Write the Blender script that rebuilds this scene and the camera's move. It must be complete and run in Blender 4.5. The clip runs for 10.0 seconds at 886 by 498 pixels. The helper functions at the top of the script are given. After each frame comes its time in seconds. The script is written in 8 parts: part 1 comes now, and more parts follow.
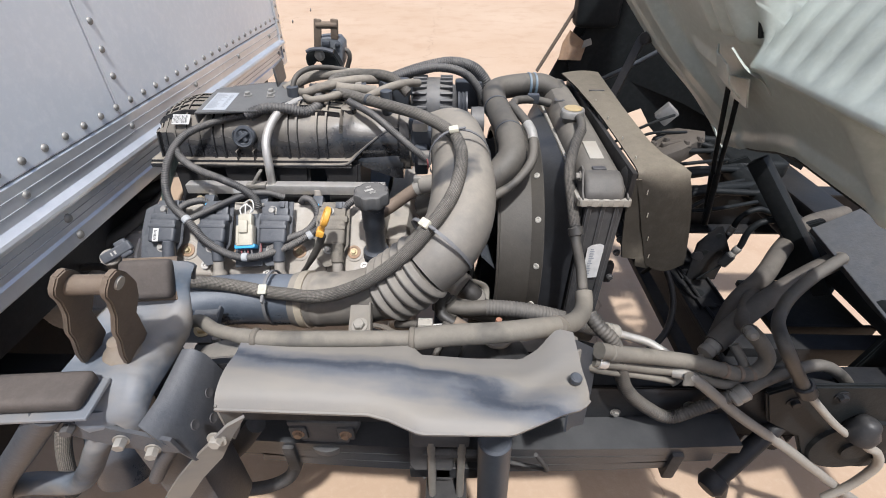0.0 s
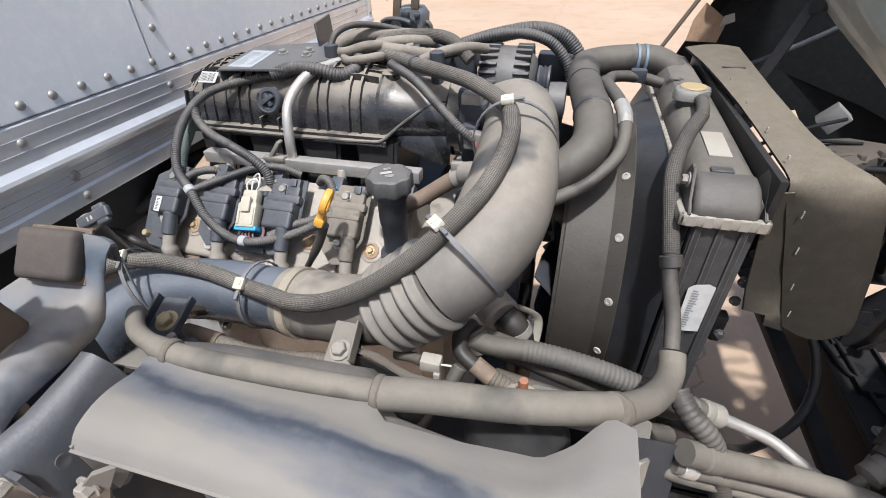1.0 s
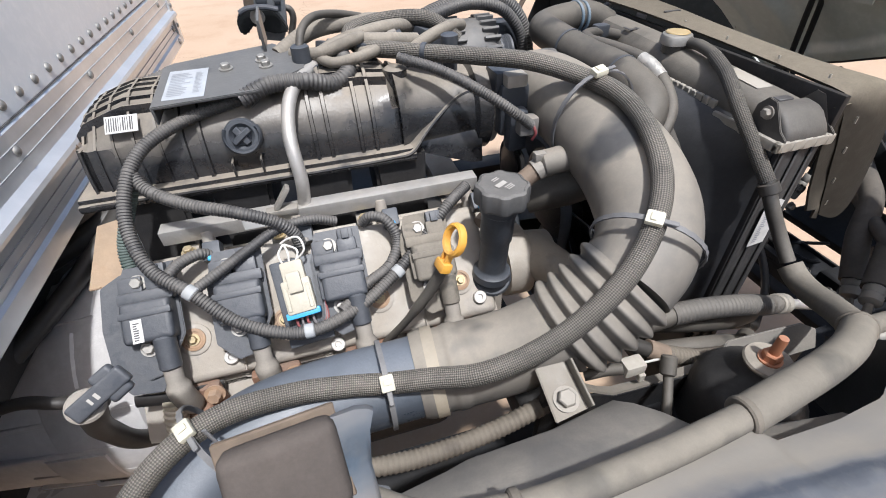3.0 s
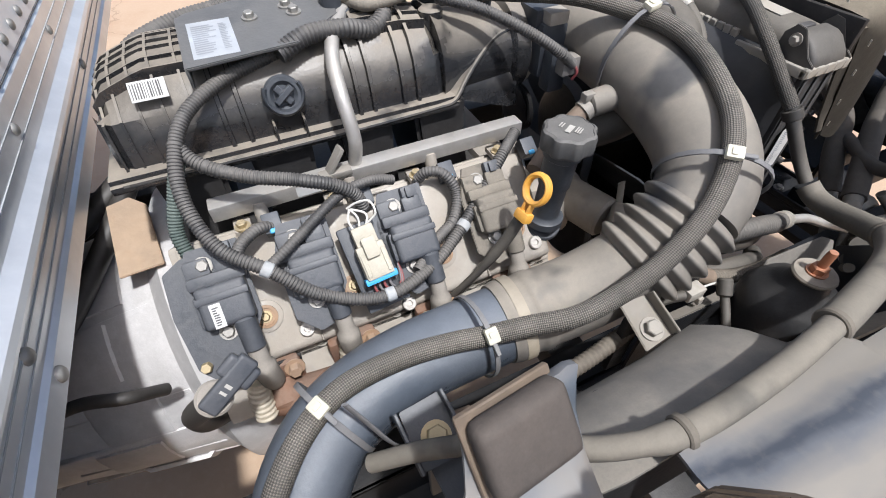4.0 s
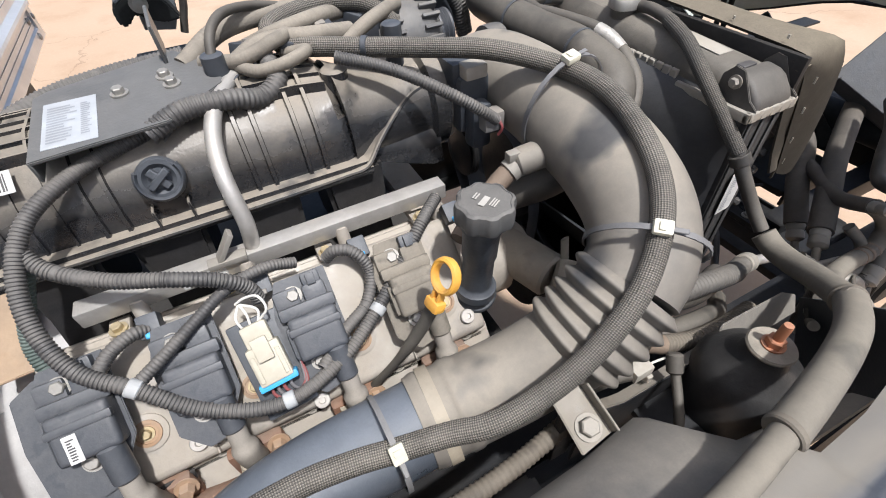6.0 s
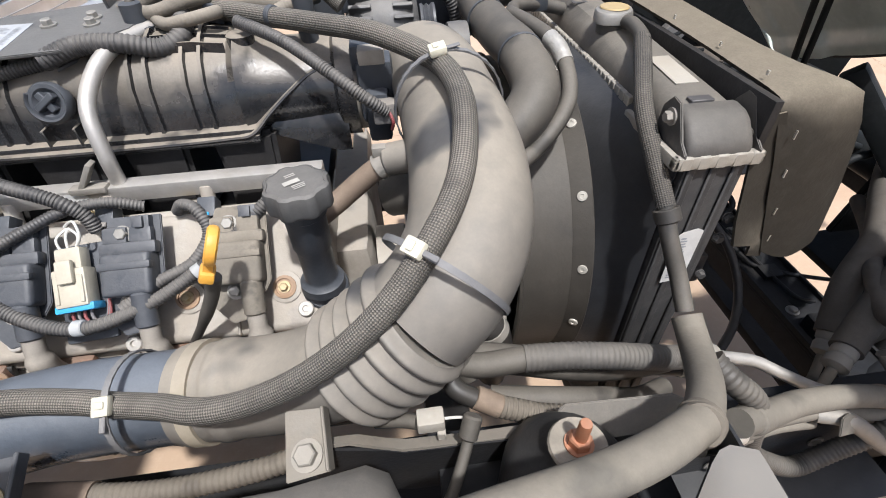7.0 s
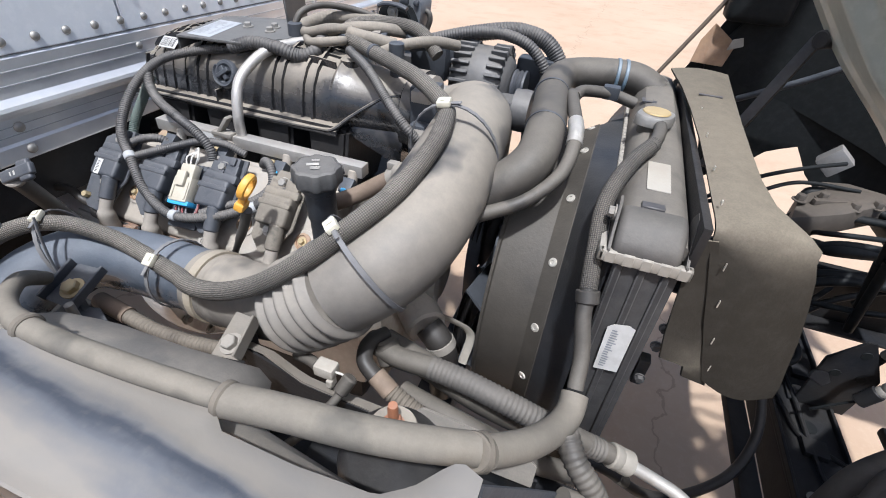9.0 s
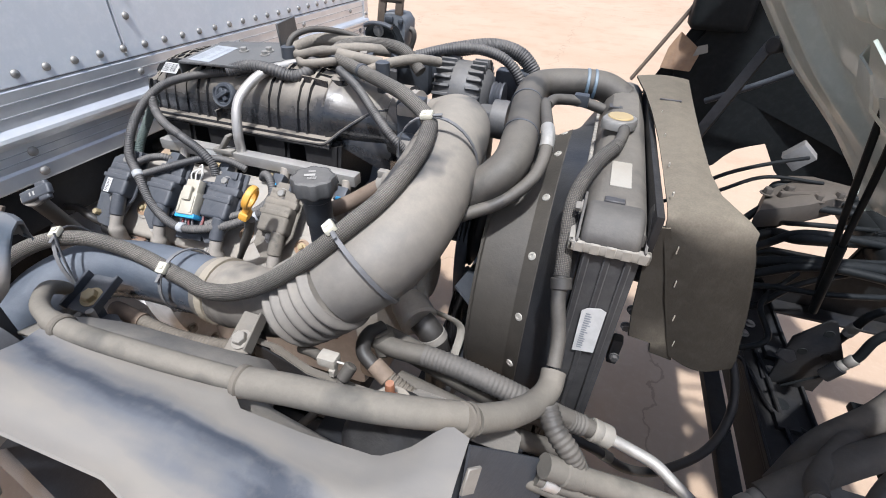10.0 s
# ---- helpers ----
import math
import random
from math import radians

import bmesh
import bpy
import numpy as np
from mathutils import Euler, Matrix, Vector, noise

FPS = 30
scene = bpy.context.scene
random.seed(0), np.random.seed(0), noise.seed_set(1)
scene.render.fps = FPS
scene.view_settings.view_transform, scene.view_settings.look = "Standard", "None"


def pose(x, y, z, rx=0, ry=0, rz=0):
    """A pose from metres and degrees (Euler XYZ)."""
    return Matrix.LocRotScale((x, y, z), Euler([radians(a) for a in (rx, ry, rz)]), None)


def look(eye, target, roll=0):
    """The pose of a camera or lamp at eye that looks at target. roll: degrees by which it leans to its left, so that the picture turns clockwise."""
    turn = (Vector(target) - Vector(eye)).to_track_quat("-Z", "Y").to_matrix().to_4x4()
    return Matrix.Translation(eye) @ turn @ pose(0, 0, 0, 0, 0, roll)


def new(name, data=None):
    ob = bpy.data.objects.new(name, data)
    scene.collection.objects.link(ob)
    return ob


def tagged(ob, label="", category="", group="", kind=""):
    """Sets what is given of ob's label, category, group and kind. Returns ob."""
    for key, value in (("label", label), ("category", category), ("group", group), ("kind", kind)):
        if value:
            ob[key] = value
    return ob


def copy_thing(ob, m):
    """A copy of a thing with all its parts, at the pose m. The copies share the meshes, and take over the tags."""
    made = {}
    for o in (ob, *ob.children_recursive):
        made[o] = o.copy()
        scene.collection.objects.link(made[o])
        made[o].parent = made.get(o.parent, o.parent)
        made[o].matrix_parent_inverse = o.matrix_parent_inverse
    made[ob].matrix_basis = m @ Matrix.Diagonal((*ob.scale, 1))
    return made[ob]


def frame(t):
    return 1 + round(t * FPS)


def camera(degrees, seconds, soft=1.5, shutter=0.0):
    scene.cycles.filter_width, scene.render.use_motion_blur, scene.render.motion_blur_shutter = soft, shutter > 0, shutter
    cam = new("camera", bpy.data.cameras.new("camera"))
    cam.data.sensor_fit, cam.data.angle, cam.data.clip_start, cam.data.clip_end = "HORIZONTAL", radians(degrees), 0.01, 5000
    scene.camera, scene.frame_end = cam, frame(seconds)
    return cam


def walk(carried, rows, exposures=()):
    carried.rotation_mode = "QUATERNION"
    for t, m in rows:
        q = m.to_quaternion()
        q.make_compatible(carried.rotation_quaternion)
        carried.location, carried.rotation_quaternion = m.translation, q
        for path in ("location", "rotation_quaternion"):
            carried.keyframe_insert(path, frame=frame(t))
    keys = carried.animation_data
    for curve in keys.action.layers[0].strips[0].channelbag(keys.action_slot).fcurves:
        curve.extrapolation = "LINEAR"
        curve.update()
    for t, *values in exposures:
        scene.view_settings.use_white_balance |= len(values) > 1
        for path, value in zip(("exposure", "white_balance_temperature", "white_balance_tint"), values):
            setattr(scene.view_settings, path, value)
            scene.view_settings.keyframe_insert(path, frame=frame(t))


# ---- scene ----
cam = camera(89.2, 10.0, soft=1.0)
PATH = [
    (0, (0.018, -0.025, 1.348), (-0.015, 1.581, 0.157), -0.0),
    (0.5, (0.066, 0.091, 1.280), (-0.157, 1.692, 0.102), -0.3),
    (1, (0.098, 0.165, 1.230), (-0.355, 1.716, 0.051), -1.8),
    (1.5, (0.057, 0.229, 1.216), (-0.419, 1.762, 0.023), -2.1),
    (2, (-0.067, 0.257, 1.218), (-0.351, 1.858, 0.053), -1.5),
    (2.2, (-0.116, 0.258, 1.225), (-0.283, 1.883, 0.071), -1.7),
    (3.3, (-0.358, 0.284, 1.229), (0.133, 1.664, -0.132), -1.8),
    (3.5, (-0.384, 0.297, 1.235), (0.118, 1.617, -0.181), -1.5),
    (4, (-0.442, 0.331, 1.239), (0.113, 1.573, -0.227), -1.3),
    (4.5, (-0.472, 0.368, 1.244), (0.168, 1.555, -0.232), -1.6),
    (5, (-0.469, 0.391, 1.247), (0.258, 1.532, -0.225), -2.0),
    (5.2, (-0.459, 0.391, 1.255), (0.298, 1.521, -0.212), -2.0),
    (6.3, (-0.231, 0.355, 1.225), (0.249, 1.703, -0.173), -3.8),
    (6.5, (-0.167, 0.33, 1.203), (0.218, 1.715, -0.188), -3.8),
    (7, (-0.025, 0.307, 1.187), (0.122, 1.784, -0.154), -2.4),
    (7.5, (0.078, 0.303, 1.186), (-0.043, 1.843, -0.085), -0.4),
    (8, (0.144, 0.292, 1.199), (-0.233, 1.839, -0.010), 2.0),
    (8.5, (0.191, 0.266, 1.212), (-0.294, 1.786, 0.006), 4.4),
    (9, (0.201, 0.237, 1.231), (-0.296, 1.748, 0.020), 4.3),
    (9.5, (0.213, 0.213, 1.249), (-0.283, 1.738, 0.053), 3.4),
    (10, (0.228, 0.188, 1.253), (-0.258, 1.731, 0.077), 2.5),
]
walk(cam, [(t, look(eye, target, roll)) for t, eye, target, roll in PATH], [(0.0, 0.52, 6000.0, 10.0), (2.0, 0.65, 6000.0, 10.0), (4.5, 0.57, 6000.0, 10.0), (6.5, 0.66, 6150.0, 10.0), (8.0, 0.68, 5900.0, 10.0), (10.0, 0.7, 5800.0, 10.0)])

# ---------------------------------------------------------------- world and light
SUN_AZ, SUN_EL = 283.0, 65.0     # degrees: azimuth counted from +x towards +y, height above the horizon
world = bpy.data.worlds.new("sky")
scene.world = world
world.use_nodes = True
wn = world.node_tree
sky = wn.nodes.new("ShaderNodeTexSky")
sky.sky_type, sky.sun_disc = "NISHITA", False
sky.sun_elevation, sky.sun_rotation = radians(SUN_EL), radians(90.0 - SUN_AZ)
sky.air_density, sky.dust_density = 1.0, 4.0
wn.links.new(sky.outputs[0], wn.nodes["Background"].inputs[0])
wn.nodes["Background"].inputs[1].default_value = 0.1
sun = new("sun", bpy.data.lights.new("sun", "SUN"))
sun.data.energy, sun.data.angle, sun.data.color = 3.6, radians(2.5), (1.0, 0.955, 0.9)
sun_dir = Vector((math.cos(radians(SUN_EL)) * math.cos(radians(SUN_AZ)), math.cos(radians(SUN_EL)) * math.sin(radians(SUN_AZ)), math.sin(radians(SUN_EL))))
sun.matrix_basis = look(tuple(sun_dir * 20), (0, 0, 0))


# ---------------------------------------------------------------- materials
DUST = (0.34, 0.304, 0.25)


def shader(name):
    m = bpy.data.materials.new(name)
    m.use_nodes = True
    return m, m.node_tree.nodes, m.node_tree.links, m.node_tree.nodes["Principled BSDF"]


def noise_tex(N, L, co, scale, detail=4.0, rough=0.55):
    n = N.new("ShaderNodeTexNoise")
    n.inputs["Scale"].default_value, n.inputs["Detail"].default_value, n.inputs["Roughness"].default_value = scale, detail, rough
    if co:
        L.new(co, n.inputs["Vector"])
    return n.outputs["Fac"]


def maths(N, L, op, a, b=None, clamp=False):
    n = N.new("ShaderNodeMath")
    n.operation, n.use_clamp = op, clamp
    for i, v in enumerate((a, b)):
        if v is None:
            continue
        if isinstance(v, (int, float)):
            n.inputs[i].default_value = v
        else:
            L.new(v, n.inputs[i])
    return n.outputs[0]


def ramp(N, L, fac, lo, hi):
    n = N.new("ShaderNodeMapRange")
    n.inputs[1].default_value, n.inputs[2].default_value = lo, hi
    L.new(fac, n.inputs[0])
    return n.outputs[0]


def blend(N, L, fac, a, b, kind="MIX"):
    n = N.new("ShaderNodeMix")
    n.data_type, n.blend_type = "RGBA", kind
    for i, v in ((0, fac), (6, a), (7, b)):
        if isinstance(v, (int, float)):
            n.inputs[i].default_value = v
        elif isinstance(v, tuple):
            n.inputs[i].default_value = (*v, 1)
        else:
            L.new(v, n.inputs[i])
    return n.outputs[2]


def surface(name, base, rough=0.5, metal=0.0, dust=0.5, second=None, grain=60.0, bump=0.24, bump_scale=220.0, patch=9.0, braid=0.0, dust_color=DUST, flat=0.35, spec=0.5, braid_n=(16, 220), up_from=(-0.15, 0.85), grit_amount=0.45, wipe=0.3):
    """A worn surface: base colour broken at two scales, road dust settled on what faces up, fine relief. braid: a woven sleeve's relief along the tube."""
    m, N, L, P = shader(name)
    tc = N.new("ShaderNodeTexCoord")
    co = tc.outputs["Object"]
    big, small = noise_tex(N, L, co, patch, 5), noise_tex(N, L, co, grain, 4, 0.65)
    second = second or tuple(c * 0.72 for c in base)
    col = blend(N, L, ramp(N, L, big, 0.35, 0.68), base, second)
    col = blend(N, L, maths(N, L, "MULTIPLY", ramp(N, L, small, 0.45, 0.75), 0.25), col, tuple(min(1, c * 1.5 + 0.02) for c in base))
    geo = N.new("ShaderNodeNewGeometry")
    sep = N.new("ShaderNodeSeparateXYZ")
    L.new(geo.outputs["Normal"], sep.inputs[0])
    up = ramp(N, L, maths(N, L, "ADD", sep.outputs[2], maths(N, L, "MULTIPLY", maths(N, L, "SUBTRACT", big, 0.5), 0.5)), *up_from)
    up = maths(N, L, "ADD", maths(N, L, "MULTIPLY", up, 1 - flat), flat)
    spots = ramp(N, L, maths(N, L, "ADD", maths(N, L, "MULTIPLY", big, 0.7), maths(N, L, "MULTIPLY", small, 0.3)), 0.32, 0.62)
    amount = maths(N, L, "MULTIPLY", maths(N, L, "MULTIPLY", up, maths(N, L, "ADD", maths(N, L, "MULTIPLY", spots, 0.42), 0.58)), dust, True)
    grit = noise_tex(N, L, co, 420.0, 3, 0.75)
    amount = maths(N, L, "MULTIPLY", amount, maths(N, L, "ADD", maths(N, L, "MULTIPLY", ramp(N, L, grit, 0.32, 0.68), 0.4 * grit_amount), 1.0 - 0.2 * grit_amount), True)
    if wipe:   # hand-sized places where the dust has been rubbed away
        rub = noise_tex(N, L, co, patch * 1.9, 3, 0.5)
        amount = maths(N, L, "MULTIPLY", amount, maths(N, L, "SUBTRACT", 1.0, maths(N, L, "MULTIPLY", ramp(N, L, rub, 0.57, 0.66), wipe)), True)
    height = maths(N, L, "ADD", maths(N, L, "MULTIPLY", small, 0.6), maths(N, L, "MULTIPLY", grit, 0.5 * grit_amount))
    if braid:
        uv = N.new("ShaderNodeSeparateXYZ")
        L.new(tc.outputs["UV"], uv.inputs[0])
        a = maths(N, L, "MULTIPLY", uv.outputs[0], float(braid_n[0]))
        b = maths(N, L, "MULTIPLY", uv.outputs[1], float(braid_n[1]))
        w1 = maths(N, L, "SINE", maths(N, L, "MULTIPLY", maths(N, L, "ADD", a, b), 6.2832))
        w2 = maths(N, L, "SINE", maths(N, L, "MULTIPLY", maths(N, L, "SUBTRACT", a, b), 6.2832))
        weave = ramp(N, L, maths(N, L, "MULTIPLY", w1, w2), -0.45, 0.45)
        amount = maths(N, L, "MULTIPLY", amount, maths(N, L, "ADD", maths(N, L, "MULTIPLY", weave, 0.75), 0.35), True)
        height = maths(N, L, "ADD", maths(N, L, "MULTIPLY", weave, braid), height)
    col = blend(N, L, amount, col, dust_color)
    L.new(col, P.inputs["Base Color"])
    L.new(maths(N, L, "ADD", maths(N, L, "MULTIPLY", amount, 0.9 - rough), rough, True), P.inputs["Roughness"])
    P.inputs["Specular IOR Level"].default_value = spec
    if metal:
        L.new(maths(N, L, "MULTIPLY", maths(N, L, "SUBTRACT", 1.0, amount, True), metal), P.inputs["Metallic"])
    if bump:
        bn = N.new("ShaderNodeBump")
        bn.inputs["Strength"].default_value, bn.inputs["Distance"].default_value = bump, 0.002
        L.new(maths(N, L, "ADD", height, maths(N, L, "MULTIPLY", noise_tex(N, L, co, bump_scale, 2), 0.6)), bn.inputs["Height"])
        L.new(bn.outputs[0], P.inputs["Normal"])
    return m


M = {
    "black_plastic": surface("slate-black plastic", (0.02, 0.024, 0.031), 0.42, 0, 0.3, flat=0.25, dust_color=(0.21, 0.225, 0.25)),
    "coil_slate": surface("slate coil plastic", (0.03, 0.036, 0.047), 0.38, 0, 0.4, second=(0.02, 0.025, 0.033), patch=30, flat=0.15, dust_color=(0.18, 0.18, 0.185), wipe=0.5),
    "manifold": surface("dusty black plastic", (0.010, 0.012, 0.016), 0.16, 0, 0.85, patch=12, flat=0.05, dust_color=(0.3, 0.262, 0.21), up_from=(0.25, 0.95), spec=0.7, wipe=0.6),
    "plate_gloss": surface("glossy black steel plate", (0.05, 0.053, 0.056), 0.3, 0, 0.45, patch=8, flat=0.2, dust_color=(0.24, 0.235, 0.225)),
    # duct_blue: the bluish dust_color on upward faces paints in a sky sheen
    "duct_blue": surface("blue-black pipe plastic", (0.04, 0.051, 0.068), 0.24, 0, 0.7, second=(0.02, 0.026, 0.036), patch=9, dust_color=(0.165, 0.186, 0.218), flat=0.1, spec=0.8, up_from=(0.1, 1.0)),
    "duct_tan": surface("dusty duct rubber", (0.03, 0.034, 0.042), 0.32, 0, 0.92, patch=4.5, flat=0.42, dust_color=(0.3, 0.268, 0.22), grit_amount=0.2, wipe=0.8, bump=0.06, spec=0.6),
    "sleeve": surface("braided sleeve", (0.014, 0.014, 0.014), 0.6, 0, 0.8, braid=2.2, flat=0.4, bump=0.7, braid_n=(14, 230), dust_color=(0.32, 0.292, 0.25), wipe=0.3),
    "loom": surface("corrugated loom", (0.014, 0.016, 0.021), 0.4, 0, 0.6, flat=0.2, dust_color=(0.22, 0.205, 0.185), wipe=0.5),
    "hose": surface("rubber hose", (0.014, 0.014, 0.015), 0.45, 0, 0.6, flat=0.25, dust_color=(0.2, 0.18, 0.15), wipe=0.5, bump=0.1),
    "foam": surface("insulated hose foam", (0.07, 0.066, 0.058), 0.75, 0, 0.78, flat=0.35, dust_color=(0.235, 0.21, 0.17), patch=7, wipe=0.6, grit_amount=0.3),
    "alu": surface("cast aluminium", (0.52, 0.51, 0.49), 0.42, 0.75, 0.5, second=(0.4, 0.39, 0.37), patch=16),
    "alu_bright": surface("dull bright aluminium", (0.5, 0.49, 0.475), 0.42, 0.75, 0.35, second=(0.4, 0.385, 0.365), patch=20, dust_color=(0.40, 0.36, 0.30)),
    "steel": surface("zinc steel", (0.36, 0.355, 0.34), 0.45, 0.8, 0.35),
    # black_steel, frame, cab_dark, frame_dusty: thin dust puts the cab's shade into the colour
    "black_steel": surface("black painted steel", (0.010, 0.011, 0.014), 0.42, 0, 0.1, flat=0.15, spec=0.2),
    "frame": surface("black chassis paint", (0.010, 0.012, 0.016), 0.5, 0, 0.07, second=(0.018, 0.017, 0.016), flat=0.2, dust_color=(0.14, 0.13, 0.12), spec=0.2),
    "rust": surface("rusty steel", (0.19, 0.085, 0.045), 0.8, 0.2, 0.35, second=(0.1, 0.05, 0.035), patch=30, bump=0.4),
    "bracket_blue": surface("faded blue-black steel", (0.16, 0.21, 0.29), 0.45, 0, 0.6, second=(0.05, 0.07, 0.1), patch=6, dust_color=(0.42, 0.41, 0.39), flat=0.1),
    "bracket_brown": surface("dusty brown-black steel", (0.075, 0.06, 0.048), 0.6, 0, 0.45, patch=16, dust_color=(0.3, 0.22, 0.15), flat=0.4),
    "rubber_pad": surface("rubber pad", (0.04, 0.038, 0.038), 0.7, 0, 0.35, flat=0.3, dust_color=(0.22, 0.18, 0.15), spec=0.2),
    "guard": surface("faded splash guard plastic", (0.13, 0.145, 0.17), 0.55, 0, 0.72, second=(0.055, 0.065, 0.09), patch=5.5, dust_color=(0.43, 0.41, 0.37), flat=0.35),
    "rad_tank": surface("dusty radiator tank", (0.028, 0.028, 0.029), 0.5, 0, 0.62, flat=0.4, dust_color=(0.27, 0.243, 0.2)),
    # rubber_flap: dust on top; dark base and up_from also paint the near side's shade
    "rubber_flap": surface("dusty rubber sheet", (0.018, 0.016, 0.013), 0.7, 0, 0.9, dust_color=(0.2, 0.174, 0.134), flat=0.08, patch=3, spec=0.2, up_from=(0.2, 0.95), wipe=0.15, grit_amount=0.6),
    "yellow": surface("yellow plastic", (0.72, 0.36, 0.03), 0.42, 0, 0.22, second=(0.6, 0.28, 0.03), patch=40),
    "brass_cap": surface("worn yellow radiator cap", (0.5, 0.36, 0.14), 0.5, 0.3, 0.5),
    "white_plastic": surface("off-white plastic", (0.47, 0.44, 0.36), 0.45, 0, 0.35, second=(0.38, 0.355, 0.28), patch=40),
    "blue_plastic": surface("light blue plastic", (0.03, 0.35, 0.7), 0.45, 0, 0.1),
    "label": surface("label paper", (0.62, 0.63, 0.63), 0.5, 0, 0.4, bump=0.02, flat=0.5),
    "heat_sleeve": surface("pale heat sleeve", (0.5, 0.46, 0.37), 0.6, 0.2, 0.4, second=(0.36, 0.31, 0.23), patch=50),
    "coil_dusty": surface("dust-caked coil plastic", (0.05, 0.047, 0.042), 0.6, 0, 0.85, patch=25, flat=0.6, dust_color=(0.24, 0.213, 0.172), wipe=0.5),
    "label_dusty": surface("dusty label paper", (0.4, 0.39, 0.36), 0.6, 0, 0.85, bump=0.02, flat=0.6, dust_color=(0.3, 0.265, 0.21)),
    "label_blue": surface("printed foil label", (0.4, 0.45, 0.52), 0.4, 0, 0.4, bump=0.02, flat=0.4),
    "ink": surface("printing ink", (0.05, 0.05, 0.055), 0.5, 0, 0.1, bump=0.02),
    "ink_light": surface("raised lettering", (0.45, 0.44, 0.41), 0.6, 0, 0.2, bump=0.02),
    "copper": surface("copper-coloured bolt", (0.5, 0.2, 0.1), 0.55, 0.6, 0.35),
    "box_panel": surface("white painted aluminium panel", (0.76, 0.79, 0.81), 0.22, 0, 0.06, second=(0.71, 0.74, 0.77), patch=2.5, bump=0.03),
    "box_rail": surface("extruded aluminium rail", (0.72, 0.735, 0.75), 0.30, 0.6, 0.12, second=(0.6, 0.615, 0.635), patch=7, bump=0.05, flat=0.5, grain=25, dust_color=(0.5, 0.48, 0.45)),
    "cab_paint": surface("pale green-grey primer paint", (0.44, 0.485, 0.45), 0.28, 0, 0.12, second=(0.36, 0.4, 0.365), patch=4, bump=0.04, dust_color=(0.3, 0.28, 0.23)),
    "cast_brown": surface("dusty brown casting", (0.05, 0.044, 0.038), 0.6, 0, 0.5, flat=0.4, dust_color=(0.14, 0.115, 0.09), patch=16),
    "hose_black": surface("black rubber", (0.010, 0.010, 0.011), 0.45, 0, 0.25, flat=0.25, dust_color=(0.14, 0.125, 0.105), bump=0.1),
    "tan_dark": surface("dirty tan conduit", (0.06, 0.05, 0.04), 0.65, 0, 0.7, flat=0.3, dust_color=(0.2, 0.175, 0.14), patch=14, wipe=0.5),
    "far_casting": surface("worn grey-blue casting", (0.07, 0.082, 0.1), 0.5, 0, 0.4, second=(0.12, 0.135, 0.15), patch=10, flat=0.4, dust_color=(0.2, 0.19, 0.18)),
    "cast_grey": surface("dusty grey casting", (0.06, 0.062, 0.066), 0.55, 0, 0.5, flat=0.5, dust_color=(0.2, 0.19, 0.175), patch=14),
    "rust_dull": surface("dusty rust stain", (0.2, 0.15, 0.105), 0.75, 0, 0.6, second=(0.13, 0.115, 0.1), patch=30, flat=0.5, dust_color=(0.26, 0.225, 0.18)),
    "plug_grey": surface("dusty off-white plastic", (0.4, 0.385, 0.35), 0.5, 0, 0.5, second=(0.28, 0.265, 0.235), patch=40, flat=0.4),
    "bracket_tan": surface("dusty folded steel", (0.2, 0.19, 0.17), 0.5, 0.4, 0.6, second=(0.12, 0.11, 0.095), patch=30, flat=0.4, dust_color=(0.24, 0.21, 0.17), wipe=0.5),
    "leaf_black": surface("glossy black spring steel", (0.012, 0.015, 0.021), 0.3, 0, 0.2, second=(0.03, 0.034, 0.04), flat=0.3, dust_color=(0.2, 0.185, 0.16), patch=5, spec=0.5),
    "cab_dark": surface("black underseal", (0.007, 0.009, 0.010), 0.55, 0, 0.07, flat=0.3, dust_color=(0.10, 0.095, 0.09), spec=0.2),
    "mud_flap": surface("dark mud guard plastic", (0.03, 0.037, 0.049), 0.5, 0, 0.12, flat=0.3, patch=20),
    "alu_dusty": surface("dusty cast aluminium", (0.36, 0.345, 0.32), 0.45, 0.5, 0.8, second=(0.22, 0.2, 0.18), patch=18, flat=0.5, dust_color=(0.37, 0.33, 0.275), wipe=0.6),
    "alu_cast": surface("bare cast aluminium", (0.56, 0.555, 0.56), 0.5, 0.3, 0.22, second=(0.45, 0.445, 0.45), patch=9, flat=0.4, dust_color=(0.5, 0.46, 0.4)),
    "alu_dark": surface("dull dark cast aluminium", (0.10, 0.105, 0.115), 0.5, 0.4, 0.4, second=(0.065, 0.07, 0.078), patch=20, flat=0.25, dust_color=(0.26, 0.235, 0.195)),
    "alu_grey": surface("grey cast aluminium", (0.24, 0.245, 0.255), 0.5, 0.5, 0.45, second=(0.18, 0.185, 0.195), patch=20, flat=0.3),
    "steel_dusty": surface("dusty zinc steel", (0.27, 0.26, 0.24), 0.5, 0.5, 0.6, flat=0.5, dust_color=(0.31, 0.28, 0.235)),
    "black_steel_dusty": surface("dusty black steel", (0.016, 0.018, 0.021), 0.5, 0, 0.3, flat=0.3, dust_color=(0.3, 0.28, 0.26), spec=0.2),
    "rust_light": surface("light rust stain", (0.33, 0.2, 0.11), 0.75, 0.1, 0.45, second=(0.24, 0.13, 0.07), patch=40, flat=0.5),
    "brass_bolt": surface("yellow zinc bolt", (0.5, 0.4, 0.22), 0.42, 0.7, 0.4),
    "grey_plastic": surface("grey plastic", (0.12, 0.12, 0.125), 0.55, 0, 0.6, flat=0.4),
    "boot_rubber": surface("dusty grey rubber", (0.13, 0.12, 0.11), 0.7, 0, 0.72, flat=0.5, dust_color=(0.38, 0.345, 0.295)),
